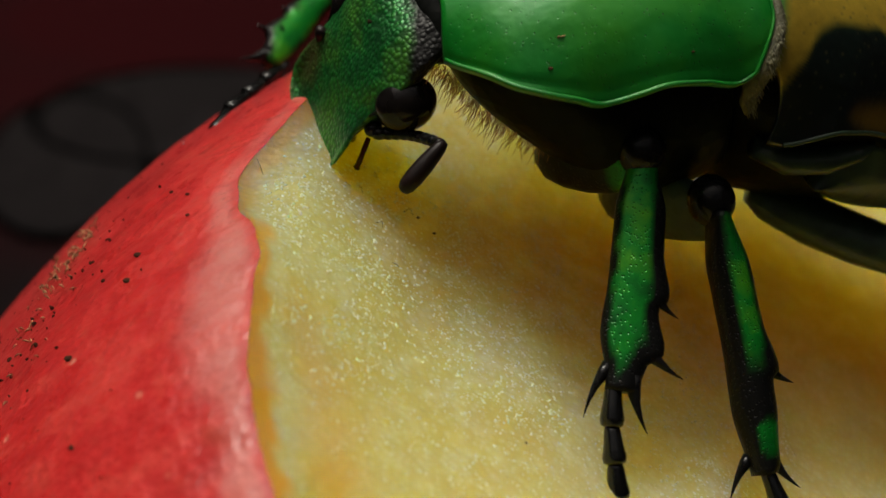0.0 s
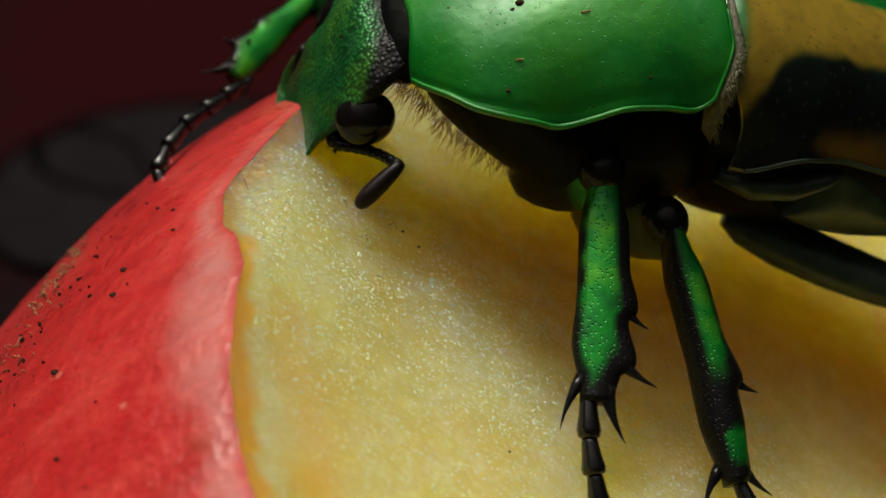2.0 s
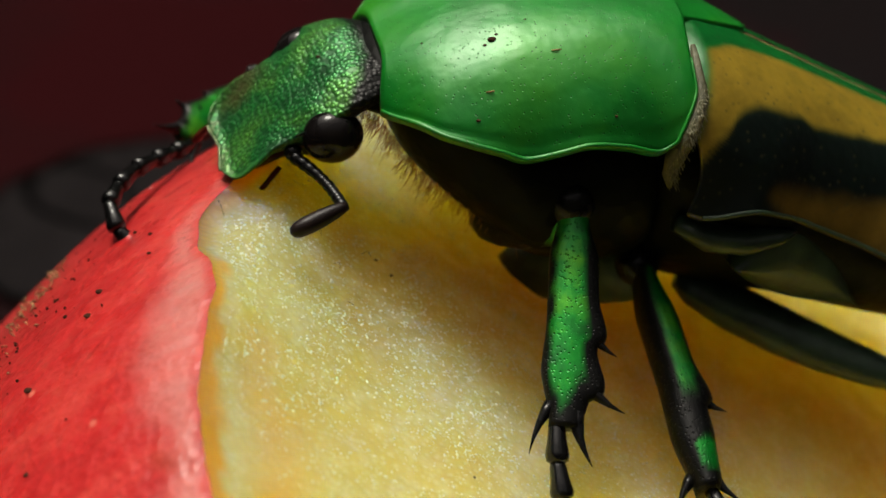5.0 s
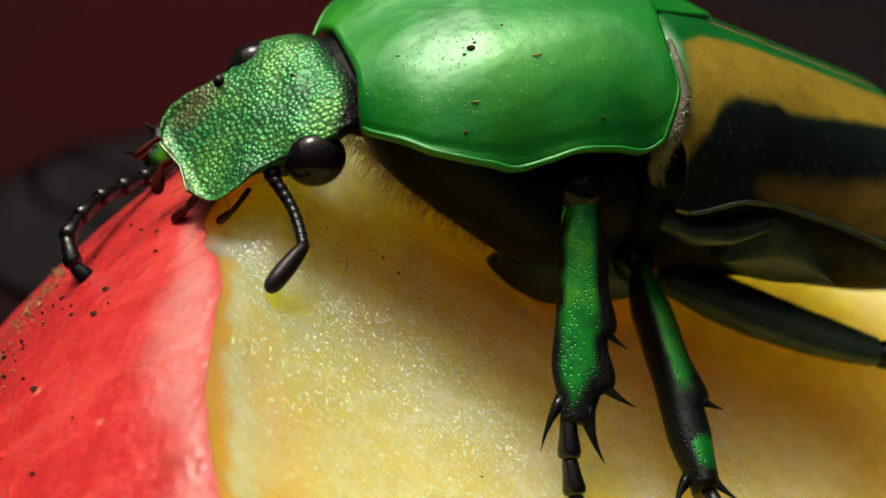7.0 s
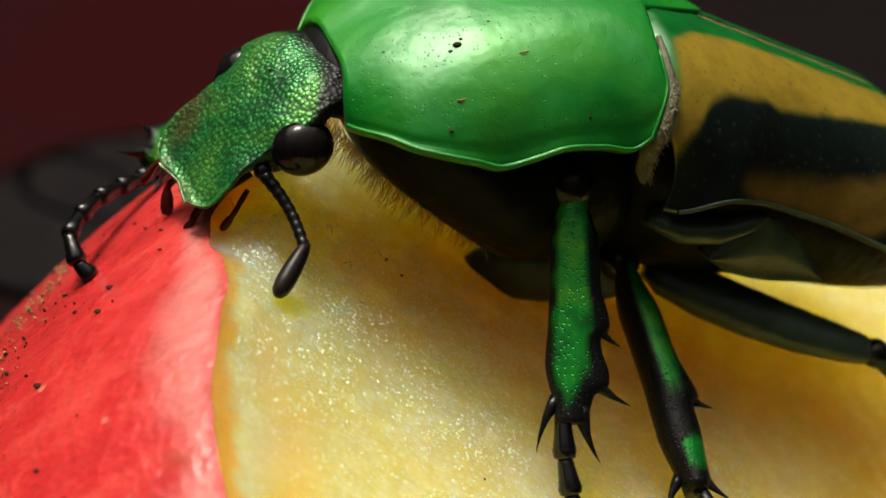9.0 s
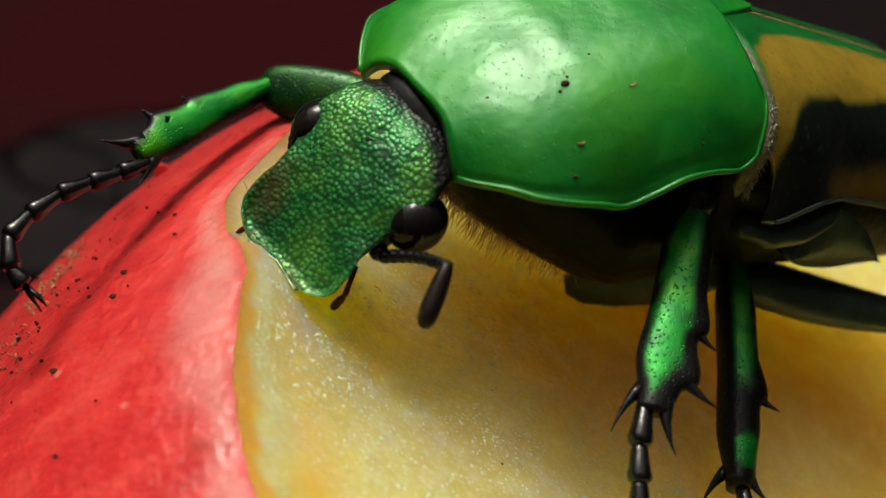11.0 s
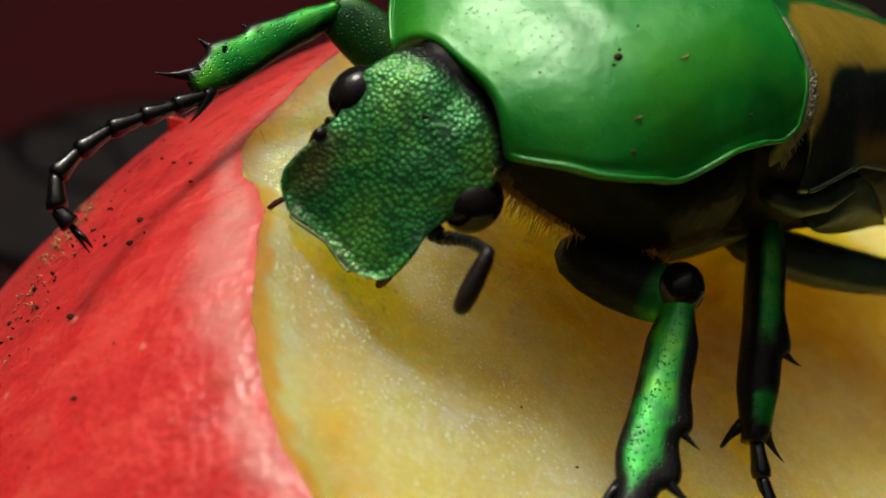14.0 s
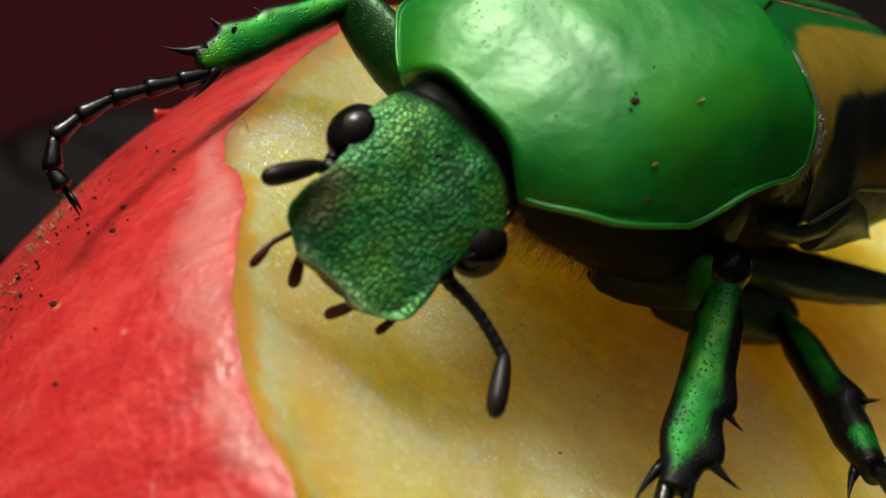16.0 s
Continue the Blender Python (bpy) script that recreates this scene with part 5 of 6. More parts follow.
    (9.25, pose(0.002677, 0.005254, -0.002661, 69.33, 16.71, 38.56)),
    (9.5, pose(0.002628, 0.005363, -0.002408, 70.80, 17.67, 37.89)),
    (9.75, pose(0.002566, 0.005479, -0.002026, 72.78, 19.10, 36.71)),
    (10, pose(0.002506, 0.005549, -0.001546, 75.05, 20.85, 35.19)),
    (10.25, pose(0.002456, 0.005537, -0.001018, 77.41, 22.75, 33.46)),
    (10.5, pose(0.002424, 0.005433, -0.000498, 79.73, 24.63, 31.70)),
    (10.75, pose(0.002412, 0.005259, -0.000042, 81.85, 26.35, 30.06)),
    (11, pose(0.002413, 0.005061, 0.000311, 83.66, 27.74, 28.74)),
    (11.25, pose(0.002418, 0.004899, 0.000537, 84.98, 28.67, 27.96)),
    (11.5, pose(0.002416, 0.004828, 0.000622, 85.61, 28.98, 27.93)),
    (11.625, pose(0.002582, 0.004770, 0.000729, 85.21, 27.88, 24.46)),
    (11.75, pose(0.002750, 0.004700, 0.000828, 84.99, 26.71, 21.04)),
    (11.875, pose(0.002918, 0.004620, 0.000917, 84.93, 25.50, 17.69)),
    (12, pose(0.003085, 0.004528, 0.000997, 85.02, 24.23, 14.39)),
    (12.125, pose(0.003184, 0.004717, 0.000818, 83.40, 26.72, 13.48)),
    (12.25, pose(0.003275, 0.004888, 0.000621, 81.69, 29.17, 12.45)),
    (12.375, pose(0.003357, 0.005042, 0.000405, 79.85, 31.61, 11.31)),
    (12.5, pose(0.003432, 0.005177, 0.000174, 77.90, 33.99, 10.05)),
    (12.625, pose(0.003540, 0.005167, 0.000155, 79.42, 28.51, 9.31)),
    (12.75, pose(0.003648, 0.005154, 0.000134, 80.72, 23.06, 8.36)),
    (12.875, pose(0.003755, 0.005137, 0.000112, 81.79, 17.64, 7.21)),
    (13, pose(0.003862, 0.005115, 0.000089, 82.67, 12.26, 5.87)),
    (13.125, pose(0.004040, 0.005117, -0.000041, 88.96, 19.96, 9.85)),
    (13.25, pose(0.004201, 0.005114, -0.000187, 95.35, 27.30, 14.61)),
    (13.375, pose(0.004345, 0.005106, -0.000347, 102.28, 34.16, 20.45)),
    (13.5, pose(0.004469, 0.005097, -0.000519, 110.13, 40.30, 27.74)),
    (13.625, pose(0.004366, 0.004984, -0.000095, 105.73, 38.89, 25.89)),
    (13.75, pose(0.004197, 0.004837, 0.000302, 101.46, 37.31, 24.13)),
    (13.875, pose(0.003971, 0.004652, 0.000661, 97.35, 35.61, 22.44)),
    (14, pose(0.003699, 0.004432, 0.000970, 93.42, 33.78, 20.87)),
    (14.125, pose(0.003890, 0.004395, 0.000933, 94.79, 31.29, 18.24)),
    (14.25, pose(0.004076, 0.004351, 0.000885, 95.94, 28.88, 15.45)),
    (14.375, pose(0.004258, 0.004304, 0.000824, 96.90, 26.55, 12.54)),
    (14.5, pose(0.004434, 0.004253, 0.000753, 97.66, 24.28, 9.53)),
    (14.625, pose(0.004454, 0.004580, 0.000422, 99.31, 20.01, 10.48)),
    (14.75, pose(0.004446, 0.004856, 0.000049, 100.96, 15.71, 11.30)),
    (14.875, pose(0.004413, 0.005073, -0.000359, 102.64, 11.40, 12.00)),
    (15, pose(0.004360, 0.005226, -0.000794, 104.42, 7.08, 12.60)),
    (15.125, pose(0.004298, 0.005277, -0.000916, 105.18, 4.71, 13.79)),
    (15.25, pose(0.004241, 0.005319, -0.001043, 106.16, 2.40, 15.11)),
    (15.375, pose(0.004189, 0.005352, -0.001171, 107.34, 0.14, 16.56)),
    (15.5, pose(0.004140, 0.005375, -0.001301, 108.74, -2.04, 18.14)),
    (15.625, pose(0.003996, 0.005428, -0.001387, 110.84, 2.19, 20.09)),
    (15.75, pose(0.003848, 0.005473, -0.001467, 112.90, 6.42, 22.05)),
    (15.875, pose(0.003694, 0.005509, -0.001542, 114.99, 10.63, 24.05)),
    (16, pose(0.003537, 0.005535, -0.001610, 117.11, 14.83, 26.10)),
    ])
    walk(far_stalk, [
    (0, pose(0.002700, -0.002600, -0.001000, 47.08, -33.01, 34.26)),
    (0.125, pose(0.002700, -0.002600, -0.001000, 51.36, -22.78, 29.92)),
    (0.25, pose(0.002700, -0.002600, -0.001000, 53.58, -12.51, 26.01)),
    (0.375, pose(0.002700, -0.002600, -0.001000, 54.30, -2.24, 22.22)),
    (0.5, pose(0.002700, -0.002600, -0.001000, 53.71, 7.98, 18.35)),
    (0.625, pose(0.002700, -0.002600, -0.001000, 53.81, 10.01, 19.61)),
    (0.75, pose(0.002700, -0.002600, -0.001000, 53.97, 12.07, 20.87)),
    (0.875, pose(0.002700, -0.002600, -0.001000, 54.20, 14.14, 22.13)),
    (1, pose(0.002700, -0.002600, -0.001000, 54.48, 16.21, 23.38)),
    (1.125, pose(0.002700, -0.002600, -0.001000, 54.95, 12.69, 20.48)),
    (1.25, pose(0.002700, -0.002600, -0.001000, 55.57, 9.24, 17.55)),
    (1.375, pose(0.002700, -0.002600, -0.001000, 56.33, 5.89, 14.56)),
    (1.5, pose(0.002700, -0.002600, -0.001000, 57.23, 2.64, 11.50)),
    (1.625, pose(0.002700, -0.002600, -0.001000, 55.52, 1.59, 13.04)),
    (1.75, pose(0.002700, -0.002600, -0.001000, 53.77, 0.61, 14.64)),
    (1.875, pose(0.002700, -0.002600, -0.001000, 51.98, -0.30, 16.27)),
    (2, pose(0.002700, -0.002600, -0.001000, 50.16, -1.13, 17.94)),
    (2.125, pose(0.002700, -0.002600, -0.001000, 49.97, 3.11, 20.99)),
    (2.25, pose(0.002700, -0.002600, -0.001000, 50.07, 7.37, 24.03)),
    (2.375, pose(0.002700, -0.002600, -0.001000, 50.47, 11.62, 27.11)),
    (2.5, pose(0.002700, -0.002600, -0.001000, 51.19, 15.85, 30.28)),
    (2.625, pose(0.002700, -0.002600, -0.001000, 53.80, 19.42, 34.34)),
    (2.75, pose(0.002700, -0.002600, -0.001000, 56.73, 22.84, 38.66)),
    (2.875, pose(0.002700, -0.002600, -0.001000, 59.95, 26.08, 43.25)),
    (3, pose(0.002700, -0.002600, -0.001000, 63.46, 29.11, 48.15)),
    (3.125, pose(0.002700, -0.002600, -0.001000, 61.69, 28.23, 44.66)),
    (3.25, pose(0.002700, -0.002600, -0.001000, 59.91, 27.24, 41.23)),
    (3.375, pose(0.002700, -0.002600, -0.001000, 58.13, 26.16, 37.87)),
    (3.5, pose(0.002700, -0.002600, -0.001000, 56.36, 24.98, 34.58)),
    (3.625, pose(0.002700, -0.002600, -0.001000, 54.61, 24.45, 31.97)),
    (3.75, pose(0.002700, -0.002600, -0.001000, 52.82, 23.83, 29.40)),
    (3.875, pose(0.002700, -0.002600, -0.001000, 50.99, 23.14, 26.86)),
    (4, pose(0.002700, -0.002600, -0.001000, 49.14, 22.38, 24.37)),
    (4.25, pose(0.002700, -0.002600, -0.001000, 49.22, 20.76, 22.44)),
    (4.5, pose(0.002700, -0.002600, -0.001000, 48.39, 16.71, 17.22)),
    (4.75, pose(0.002700, -0.002600, -0.001000, 46.92, 10.77, 9.78)),
    (5, pose(0.002700, -0.002600, -0.001000, 44.92, 3.53, 0.97)),
    (5.25, pose(0.002700, -0.002600, -0.001000, 42.61, -4.22, -8.65)),
    (5.5, pose(0.002700, -0.002600, -0.001000, 40.40, -11.65, -18.61)),
    (5.75, pose(0.002700, -0.002600, -0.001000, 38.86, -17.96, -28.38)),
    (6, pose(0.002700, -0.002600, -0.001000, 38.30, -22.59, -37.07)),
    (6.25, pose(0.002700, -0.002600, -0.001000, 38.52, -25.23, -43.45)),
    (6.5, pose(0.002700, -0.002600, -0.001000, 38.98, -25.82, -46.12)),
    (6.625, pose(0.002700, -0.002600, -0.001000, 30.96, -32.19, -25.98)),
    (6.75, pose(0.002700, -0.002600, -0.001000, 23.35, -35.04, -3.76)),
    (6.875, pose(0.002700, -0.002600, -0.001000, 23.81, -33.60, 18.85)),
    (7, pose(0.002700, -0.002600, -0.001000, 58.14, -28.04, 39.67)),
    (7.125, pose(0.002700, -0.002600, -0.001000, 26.20, -35.85, 43.10)),
    (7.25, pose(0.002700, -0.002600, -0.001000, -54.78, -43.55, 47.23)),
    (7.375, pose(0.002700, -0.002600, -0.001000, -84.98, -51.09, 52.47)),
    (7.5, pose(0.002700, -0.002600, -0.001000, -98.36, -58.33, 59.62)),
    (7.625, pose(0.002700, -0.002600, -0.001000, -142.85, -68.82, 97.07)),
    (7.75, pose(0.002700, -0.002600, -0.001000, 166.80, -65.35, 147.14)),
    (7.875, pose(0.002700, -0.002600, -0.001000, 142.99, -51.56, 173.50)),
    (8, pose(0.002700, -0.002600, -0.001000, 134.72, -34.73, -173.56)),
    (8.125, pose(0.002700, -0.002600, -0.001000, 136.32, -31.42, -176.70)),
    (8.25, pose(0.002700, -0.002600, -0.001000, 137.73, -28.08, -179.66)),
    (8.375, pose(0.002700, -0.002600, -0.001000, 138.98, -24.69, 177.52)),
    (8.5, pose(0.002700, -0.002600, -0.001000, 140.10, -21.27, 174.81)),
    (8.625, pose(0.002700, -0.002600, -0.001000, 140.46, -16.74, 171.54)),
    (8.75, pose(0.002700, -0.002600, -0.001000, 140.54, -12.15, 168.43)),
    (8.875, pose(0.002700, -0.002600, -0.001000, 140.38, -7.51, 165.43)),
    (9, pose(0.002700, -0.002600, -0.001000, 140.01, -2.84, 162.50)),
    (9.25, pose(0.002700, -0.002600, -0.001000, 138.96, -4.08, 164.06)),
    (9.5, pose(0.002700, -0.002600, -0.001000, 136.15, -7.22, 167.80)),
    (9.75, pose(0.002700, -0.002600, -0.001000, 131.49, -11.70, 173.28)),
    (10, pose(0.002700, -0.002600, -0.001000, 125.04, -16.95, -179.86)),
    (10.25, pose(0.002700, -0.002600, -0.001000, 117.26, -22.34, -171.97)),
    (10.5, pose(0.002700, -0.002600, -0.001000, 108.90, -27.31, -163.46)),
    (10.75, pose(0.002700, -0.002600, -0.001000, 100.89, -31.37, -154.93)),
    (11, pose(0.002700, -0.002600, -0.001000, 94.13, -34.25, -147.31)),
    (11.25, pose(0.002700, -0.002600, -0.001000, 89.44, -35.90, -141.71)),
    (11.5, pose(0.002700, -0.002600, -0.001000, 87.57, -36.38, -139.31)),
    (11.625, pose(0.002700, -0.002600, -0.001000, 96.06, -43.80, -157.74)),
    (11.75, pose(0.002700, -0.002600, -0.001000, 105.83, -47.73, -179.88)),
    (11.875, pose(0.002700, -0.002600, -0.001000, 114.52, -47.20, 156.55)),
    (12, pose(0.002700, -0.002600, -0.001000, 119.07, -42.34, 135.17)),
    (12.125, pose(0.002700, -0.002600, -0.001000, 135.33, -45.91, 90.82)),
    (12.25, pose(0.002700, -0.002600, -0.001000, 118.56, -32.68, 53.17)),
    (12.375, pose(0.002700, -0.002600, -0.001000, 89.20, -11.52, 27.52)),
    (12.5, pose(0.002700, -0.002600, -0.001000, 73.32, 11.07, 5.26)),
    (12.625, pose(0.002700, -0.002600, -0.001000, 68.22, -3.91, -0.77)),
    (12.75, pose(0.002700, -0.002600, -0.001000, 58.46, -18.58, -7.65)),
    (12.875, pose(0.002700, -0.002600, -0.001000, 40.56, -32.72, -16.37)),
    (13, pose(0.002700, -0.002600, -0.001000, 18.48, -45.83, -28.69)),
    (13.125, pose(0.002700, -0.002600, -0.001000, 16.43, -45.61, -31.70)),
    (13.25, pose(0.002700, -0.002600, -0.001000, 14.01, -45.39, -34.59)),
    (13.375, pose(0.002700, -0.002600, -0.001000, 11.24, -45.21, -37.38)),
    (13.5, pose(0.002700, -0.002600, -0.001000, 8.16, -45.08, -40.04)),
    (13.625, pose(0.002700, -0.002600, -0.001000, 28.21, -37.85, -24.18)),
    (13.75, pose(0.002700, -0.002600, -0.001000, 59.28, -29.41, -10.80)),
    (13.875, pose(0.002700, -0.002600, -0.001000, 78.29, -20.03, 0.65)),
    (14, pose(0.002700, -0.002600, -0.001000, 86.36, -9.90, 10.64)),
    (14.125, pose(0.002700, -0.002600, -0.001000, 88.77, -6.84, 9.23)),
    (14.25, pose(0.002700, -0.002600, -0.001000, 91.10, -3.74, 7.87)),
    (14.375, pose(0.002700, -0.002600, -0.001000, 93.36, -0.63, 6.56)),
    (14.5, pose(0.002700, -0.002600, -0.001000, 95.56, 2.48, 5.31)),
    (14.625, pose(0.002700, -0.002600, -0.001000, 80.27, 7.45, -11.05)),
    (14.75, pose(0.002700, -0.002600, -0.001000, 68.50, 12.47, -27.54)),
    (14.875, pose(0.002700, -0.002600, -0.001000, 59.48, 17.32, -44.40)),
    (15, pose(0.002700, -0.002600, -0.001000, 52.15, 21.63, -61.83)),
    (15.125, pose(0.002700, -0.002600, -0.001000, 55.82, 13.77, -50.84)),
    (15.25, pose(0.002700, -0.002600, -0.001000, 58.83, 5.52, -40.53)),
    (15.375, pose(0.002700, -0.002600, -0.001000, 61.85, -2.74, -30.38)),
    (15.5, pose(0.002700, -0.002600, -0.001000, 66.20, -10.67, -19.92)),
    (15.625, pose(0.002700, -0.002600, -0.001000, 69.31, -5.81, -17.59)),
    (15.75, pose(0.002700, -0.002600, -0.001000, 72.33, -0.88, -15.40)),
    (15.875, pose(0.002700, -0.002600, -0.001000, 75.24, 4.10, -13.34)),
    (16, pose(0.002700, -0.002600, -0.001000, 78.02, 9.13, -11.36)),
    ])
    walk(far_club, [
    (0, pose(0.003323, -0.002175, -0.000510, -76.72, 74.53, -75.45)),
    (0.125, pose(0.003419, -0.002186, -0.000652, -75.48, 74.35, -73.64)),
    (0.25, pose(0.003489, -0.002215, -0.000805, -74.27, 74.15, -71.87)),
    (0.375, pose(0.003533, -0.002260, -0.000965, -73.07, 73.94, -70.14)),
    (0.5, pose(0.003546, -0.002320, -0.001125, -71.92, 73.70, -68.45)),
    (0.625, pose(0.003535, -0.002303, -0.001156, -75.82, 74.12, -72.25)),
    (0.75, pose(0.003523, -0.002286, -0.001188, -79.97, 74.46, -76.29)),
    (0.875, pose(0.003509, -0.002272, -0.001220, -84.34, 74.71, -80.53)),
    (1, pose(0.003494, -0.002257, -0.001251, -88.86, 74.86, -84.94)),
    (1.125, pose(0.003523, -0.002293, -0.001198, -87.46, 76.03, -83.84)),
    (1.25, pose(0.003547, -0.002333, -0.001144, -85.88, 77.19, -82.56)),
    (1.375, pose(0.003567, -0.002375, -0.001093, -84.07, 78.35, -81.04)),
    (1.5, pose(0.003581, -0.002421, -0.001042, -81.92, 79.49, -79.18)),
    (1.625, pose(0.003576, -0.002397, -0.001025, -28.64, 77.16, -37.44)),
    (1.75, pose(0.003571, -0.002373, -0.001009, 0.83, 70.99, -15.36)),
    (1.875, pose(0.003564, -0.002348, -0.000996, 16.41, 63.59, -4.24)),
    (2, pose(0.003556, -0.002323, -0.000983, 25.55, 55.77, 2.52)),
    (2.125, pose(0.003539, -0.002278, -0.001048, 37.35, 51.72, 18.11)),
    (2.25, pose(0.003515, -0.002237, -0.001116, 46.42, 45.84, 30.50)),
    (2.375, pose(0.003485, -0.002198, -0.001181, 53.00, 38.75, 40.15)),
    (2.5, pose(0.003447, -0.002163, -0.001246, 57.65, 30.91, 47.81)),
    (2.625, pose(0.003400, -0.002121, -0.001299, 62.28, 33.97, 54.47)),
    (2.75, pose(0.003348, -0.002082, -0.001349, 67.39, 36.63, 61.62)),
    (2.875, pose(0.003289, -0.002046, -0.001396, 72.90, 38.85, 69.22)),
    (3, pose(0.003225, -0.002014, -0.001438, 78.71, 40.55, 77.25)),
    (3.125, pose(0.003264, -0.002043, -0.001425, 77.29, 44.53, 74.39)),
    (3.25, pose(0.003302, -0.002072, -0.001412, 75.47, 48.42, 71.09)),
    (3.375, pose(0.003338, -0.002104, -0.001397, 73.14, 52.18, 67.23)),
    (3.5, pose(0.003372, -0.002137, -0.001380, 70.16, 55.79, 62.65)),
    (3.625, pose(0.003395, -0.002167, -0.001373, 68.63, 52.84, 59.49)),
    (3.75, pose(0.003417, -0.002196, -0.001364, 67.27, 49.78, 56.80)),
    (3.875, pose(0.003438, -0.002226, -0.001354, 66.02, 46.66, 54.49)),
    (4, pose(0.003458, -0.002256, -0.001343, 64.81, 43.47, 52.49)),
    (4.25, pose(0.003477, -0.002279, -0.001319, 66.08, 45.42, 52.95)),
    (4.5, pose(0.003523, -0.002345, -0.001259, 68.62, 51.49, 54.10)),
    (4.75, pose(0.003571, -0.002449, -0.001168, 72.65, 60.62, 56.60)),
    (5, pose(0.003598, -0.002584, -0.001055, 80.17, 71.65, 62.88)),
    (5.25, pose(0.003587, -0.002735, -0.000933, 108.89, 82.67, 90.90)),
    (5.5, pose(0.003535, -0.002881, -0.000818, -150.60, 81.28, -168.56)),
    (5.75, pose(0.003453, -0.003007, -0.000723, -131.06, 70.92, -148.16)),
    (6, pose(0.003363, -0.003100, -0.000654, -127.68, 61.89, -143.07)),
    (6.25, pose(0.003291, -0.003160, -0.000616, -128.12, 55.83, -141.34)),
    (6.5, pose(0.003262, -0.003184, -0.000608, -129.32, 53.82, -141.40)),
    (6.625, pose(0.003384, -0.002933, -0.000521, -132.65, 54.22, -143.72)),
    (6.75, pose(0.003435, -0.002648, -0.000483, -135.91, 54.58, -146.08)),
    (6.875, pose(0.003409, -0.002358, -0.000502, -139.10, 54.94, -148.48)),
    (7, pose(0.003311, -0.002093, -0.000577, -142.23, 55.27, -150.92)),
    (7.125, pose(0.003233, -0.002102, -0.000473, -138.17, 54.14, -147.66)),
    (7.25, pose(0.003143, -0.002121, -0.000380, -134.29, 52.93, -144.56)),
    (7.375, pose(0.003045, -0.002152, -0.000300, -130.61, 51.65, -141.61)),
    (7.5, pose(0.002939, -0.002193, -0.000234, -127.11, 50.31, -138.84)),
    (7.625, pose(0.002660, -0.002277, -0.000160, -126.26, 50.78, -136.19)),
    (7.75, pose(0.002385, -0.002396, -0.000182, -125.38, 51.18, -133.49)),
    (7.875, pose(0.002144, -0.002537, -0.000296, -124.46, 51.50, -130.75)),
    (8, pose(0.001965, -0.002683, -0.000487, -123.53, 51.74, -127.98)),
    (8.125, pose(0.001933, -0.002644, -0.000531, -145.76, 48.62, -136.42)),
    (8.25, pose(0.001905, -0.002605, -0.000576, -164.08, 44.91, -143.75)),
    (8.375, pose(0.001883, -0.002565, -0.000625, -178.31, 40.74, -150.08)),
    (8.5, pose(0.001864, -0.002524, -0.000674, 170.86, 36.24, -155.58)),
    (8.625, pose(0.001847, -0.002473, -0.000741, -179.75, 41.78, -152.22)),
    (8.75, pose(0.001838, -0.002424, -0.000810, -167.54, 47.18, -148.13)),
    (8.875, pose(0.001836, -0.002375, -0.000883, -152.02, 52.36, -143.05)),
    (9, pose(0.001843, -0.002330, -0.000955, -133.24, 57.24, -136.58)),
    (9.25, pose(0.001836, -0.002354, -0.000936, -135.25, 56.95, -137.23)),
    (9.5, pose(0.001827, -0.002412, -0.000887, -140.51, 55.98, -138.94)),
    (9.75, pose(0.001825, -0.002497, -0.000818, -149.44, 54.47, -141.27)),
    (10, pose(0.001839, -0.002602, -0.000738, -163.22, 52.53, -143.85)),
    (10.25, pose(0.001876, -0.002716, -0.000658, 176.91, 50.35, -146.35)),
    (10.5, pose(0.001933, -0.002827, -0.000587, 153.13, 48.10, -148.58)),
    (10.75, pose(0.002004, -0.002926, -0.000532, 132.24, 45.99, -150.43)),
    (11, pose(0.002074, -0.003002, -0.000494, 118.16, 44.22, -151.81)),
    (11.25, pose(0.002128, -0.003052, -0.000472, 110.31, 43.02, -152.64)),
    (11.5, pose(0.002151, -0.003072, -0.000467, 107.56, 42.60, -152.87)),
    (11.625, pose(0.002099, -0.002846, -0.000377, 125.67, 51.43, -157.69)),
    (11.75, pose(0.002095, -0.002602, -0.000334, 168.83, 59.98, -164.72)),
    (11.875, pose(0.002139, -0.002356, -0.000340, -162.07, 67.94, -176.34)),
    (12, pose(0.002229, -0.002131, -0.000394, -166.83, 74.35, 161.92)),
    (12.125, pose(0.002691, -0.001974, -0.000353, -159.00, 71.99, 170.14)),
    (12.25, pose(0.003154, -0.001993, -0.000514, -153.14, 69.34, 176.33)),
    (12.375, pose(0.003482, -0.002193, -0.000820, -148.69, 66.51, -178.95)),
    (12.5, pose(0.003580, -0.002519, -0.001172, -145.24, 63.54, -175.30)),
    (12.625, pose(0.003597, -0.002612, -0.000938, -142.86, 62.86, -177.09)),
    (12.75, pose(0.003546, -0.002713, -0.000713, -140.19, 62.14, -178.82)),
    (12.875, pose(0.003427, -0.002813, -0.000513, -137.23, 61.41, 179.54)),
    (13, pose(0.003250, -0.002901, -0.000355, -134.03, 60.66, 177.97)),
    (13.125, pose(0.003236, -0.002931, -0.000357, -134.50, 59.34, 174.36)),
    (13.25, pose(0.003221, -0.002959, -0.000360, -134.53, 57.93, 171.03)),
    (13.375, pose(0.003204, -0.002985, -0.000362, -134.17, 56.47, 167.97)),
    (13.5, pose(0.003186, -0.003009, -0.000363, -133.43, 54.97, 165.14)),
    (13.625, pose(0.003348, -0.002891, -0.000448, -127.71, 59.17, 169.12)),
    (13.75, pose(0.003470, -0.002747, -0.000558, -121.02, 63.33, 174.00)),
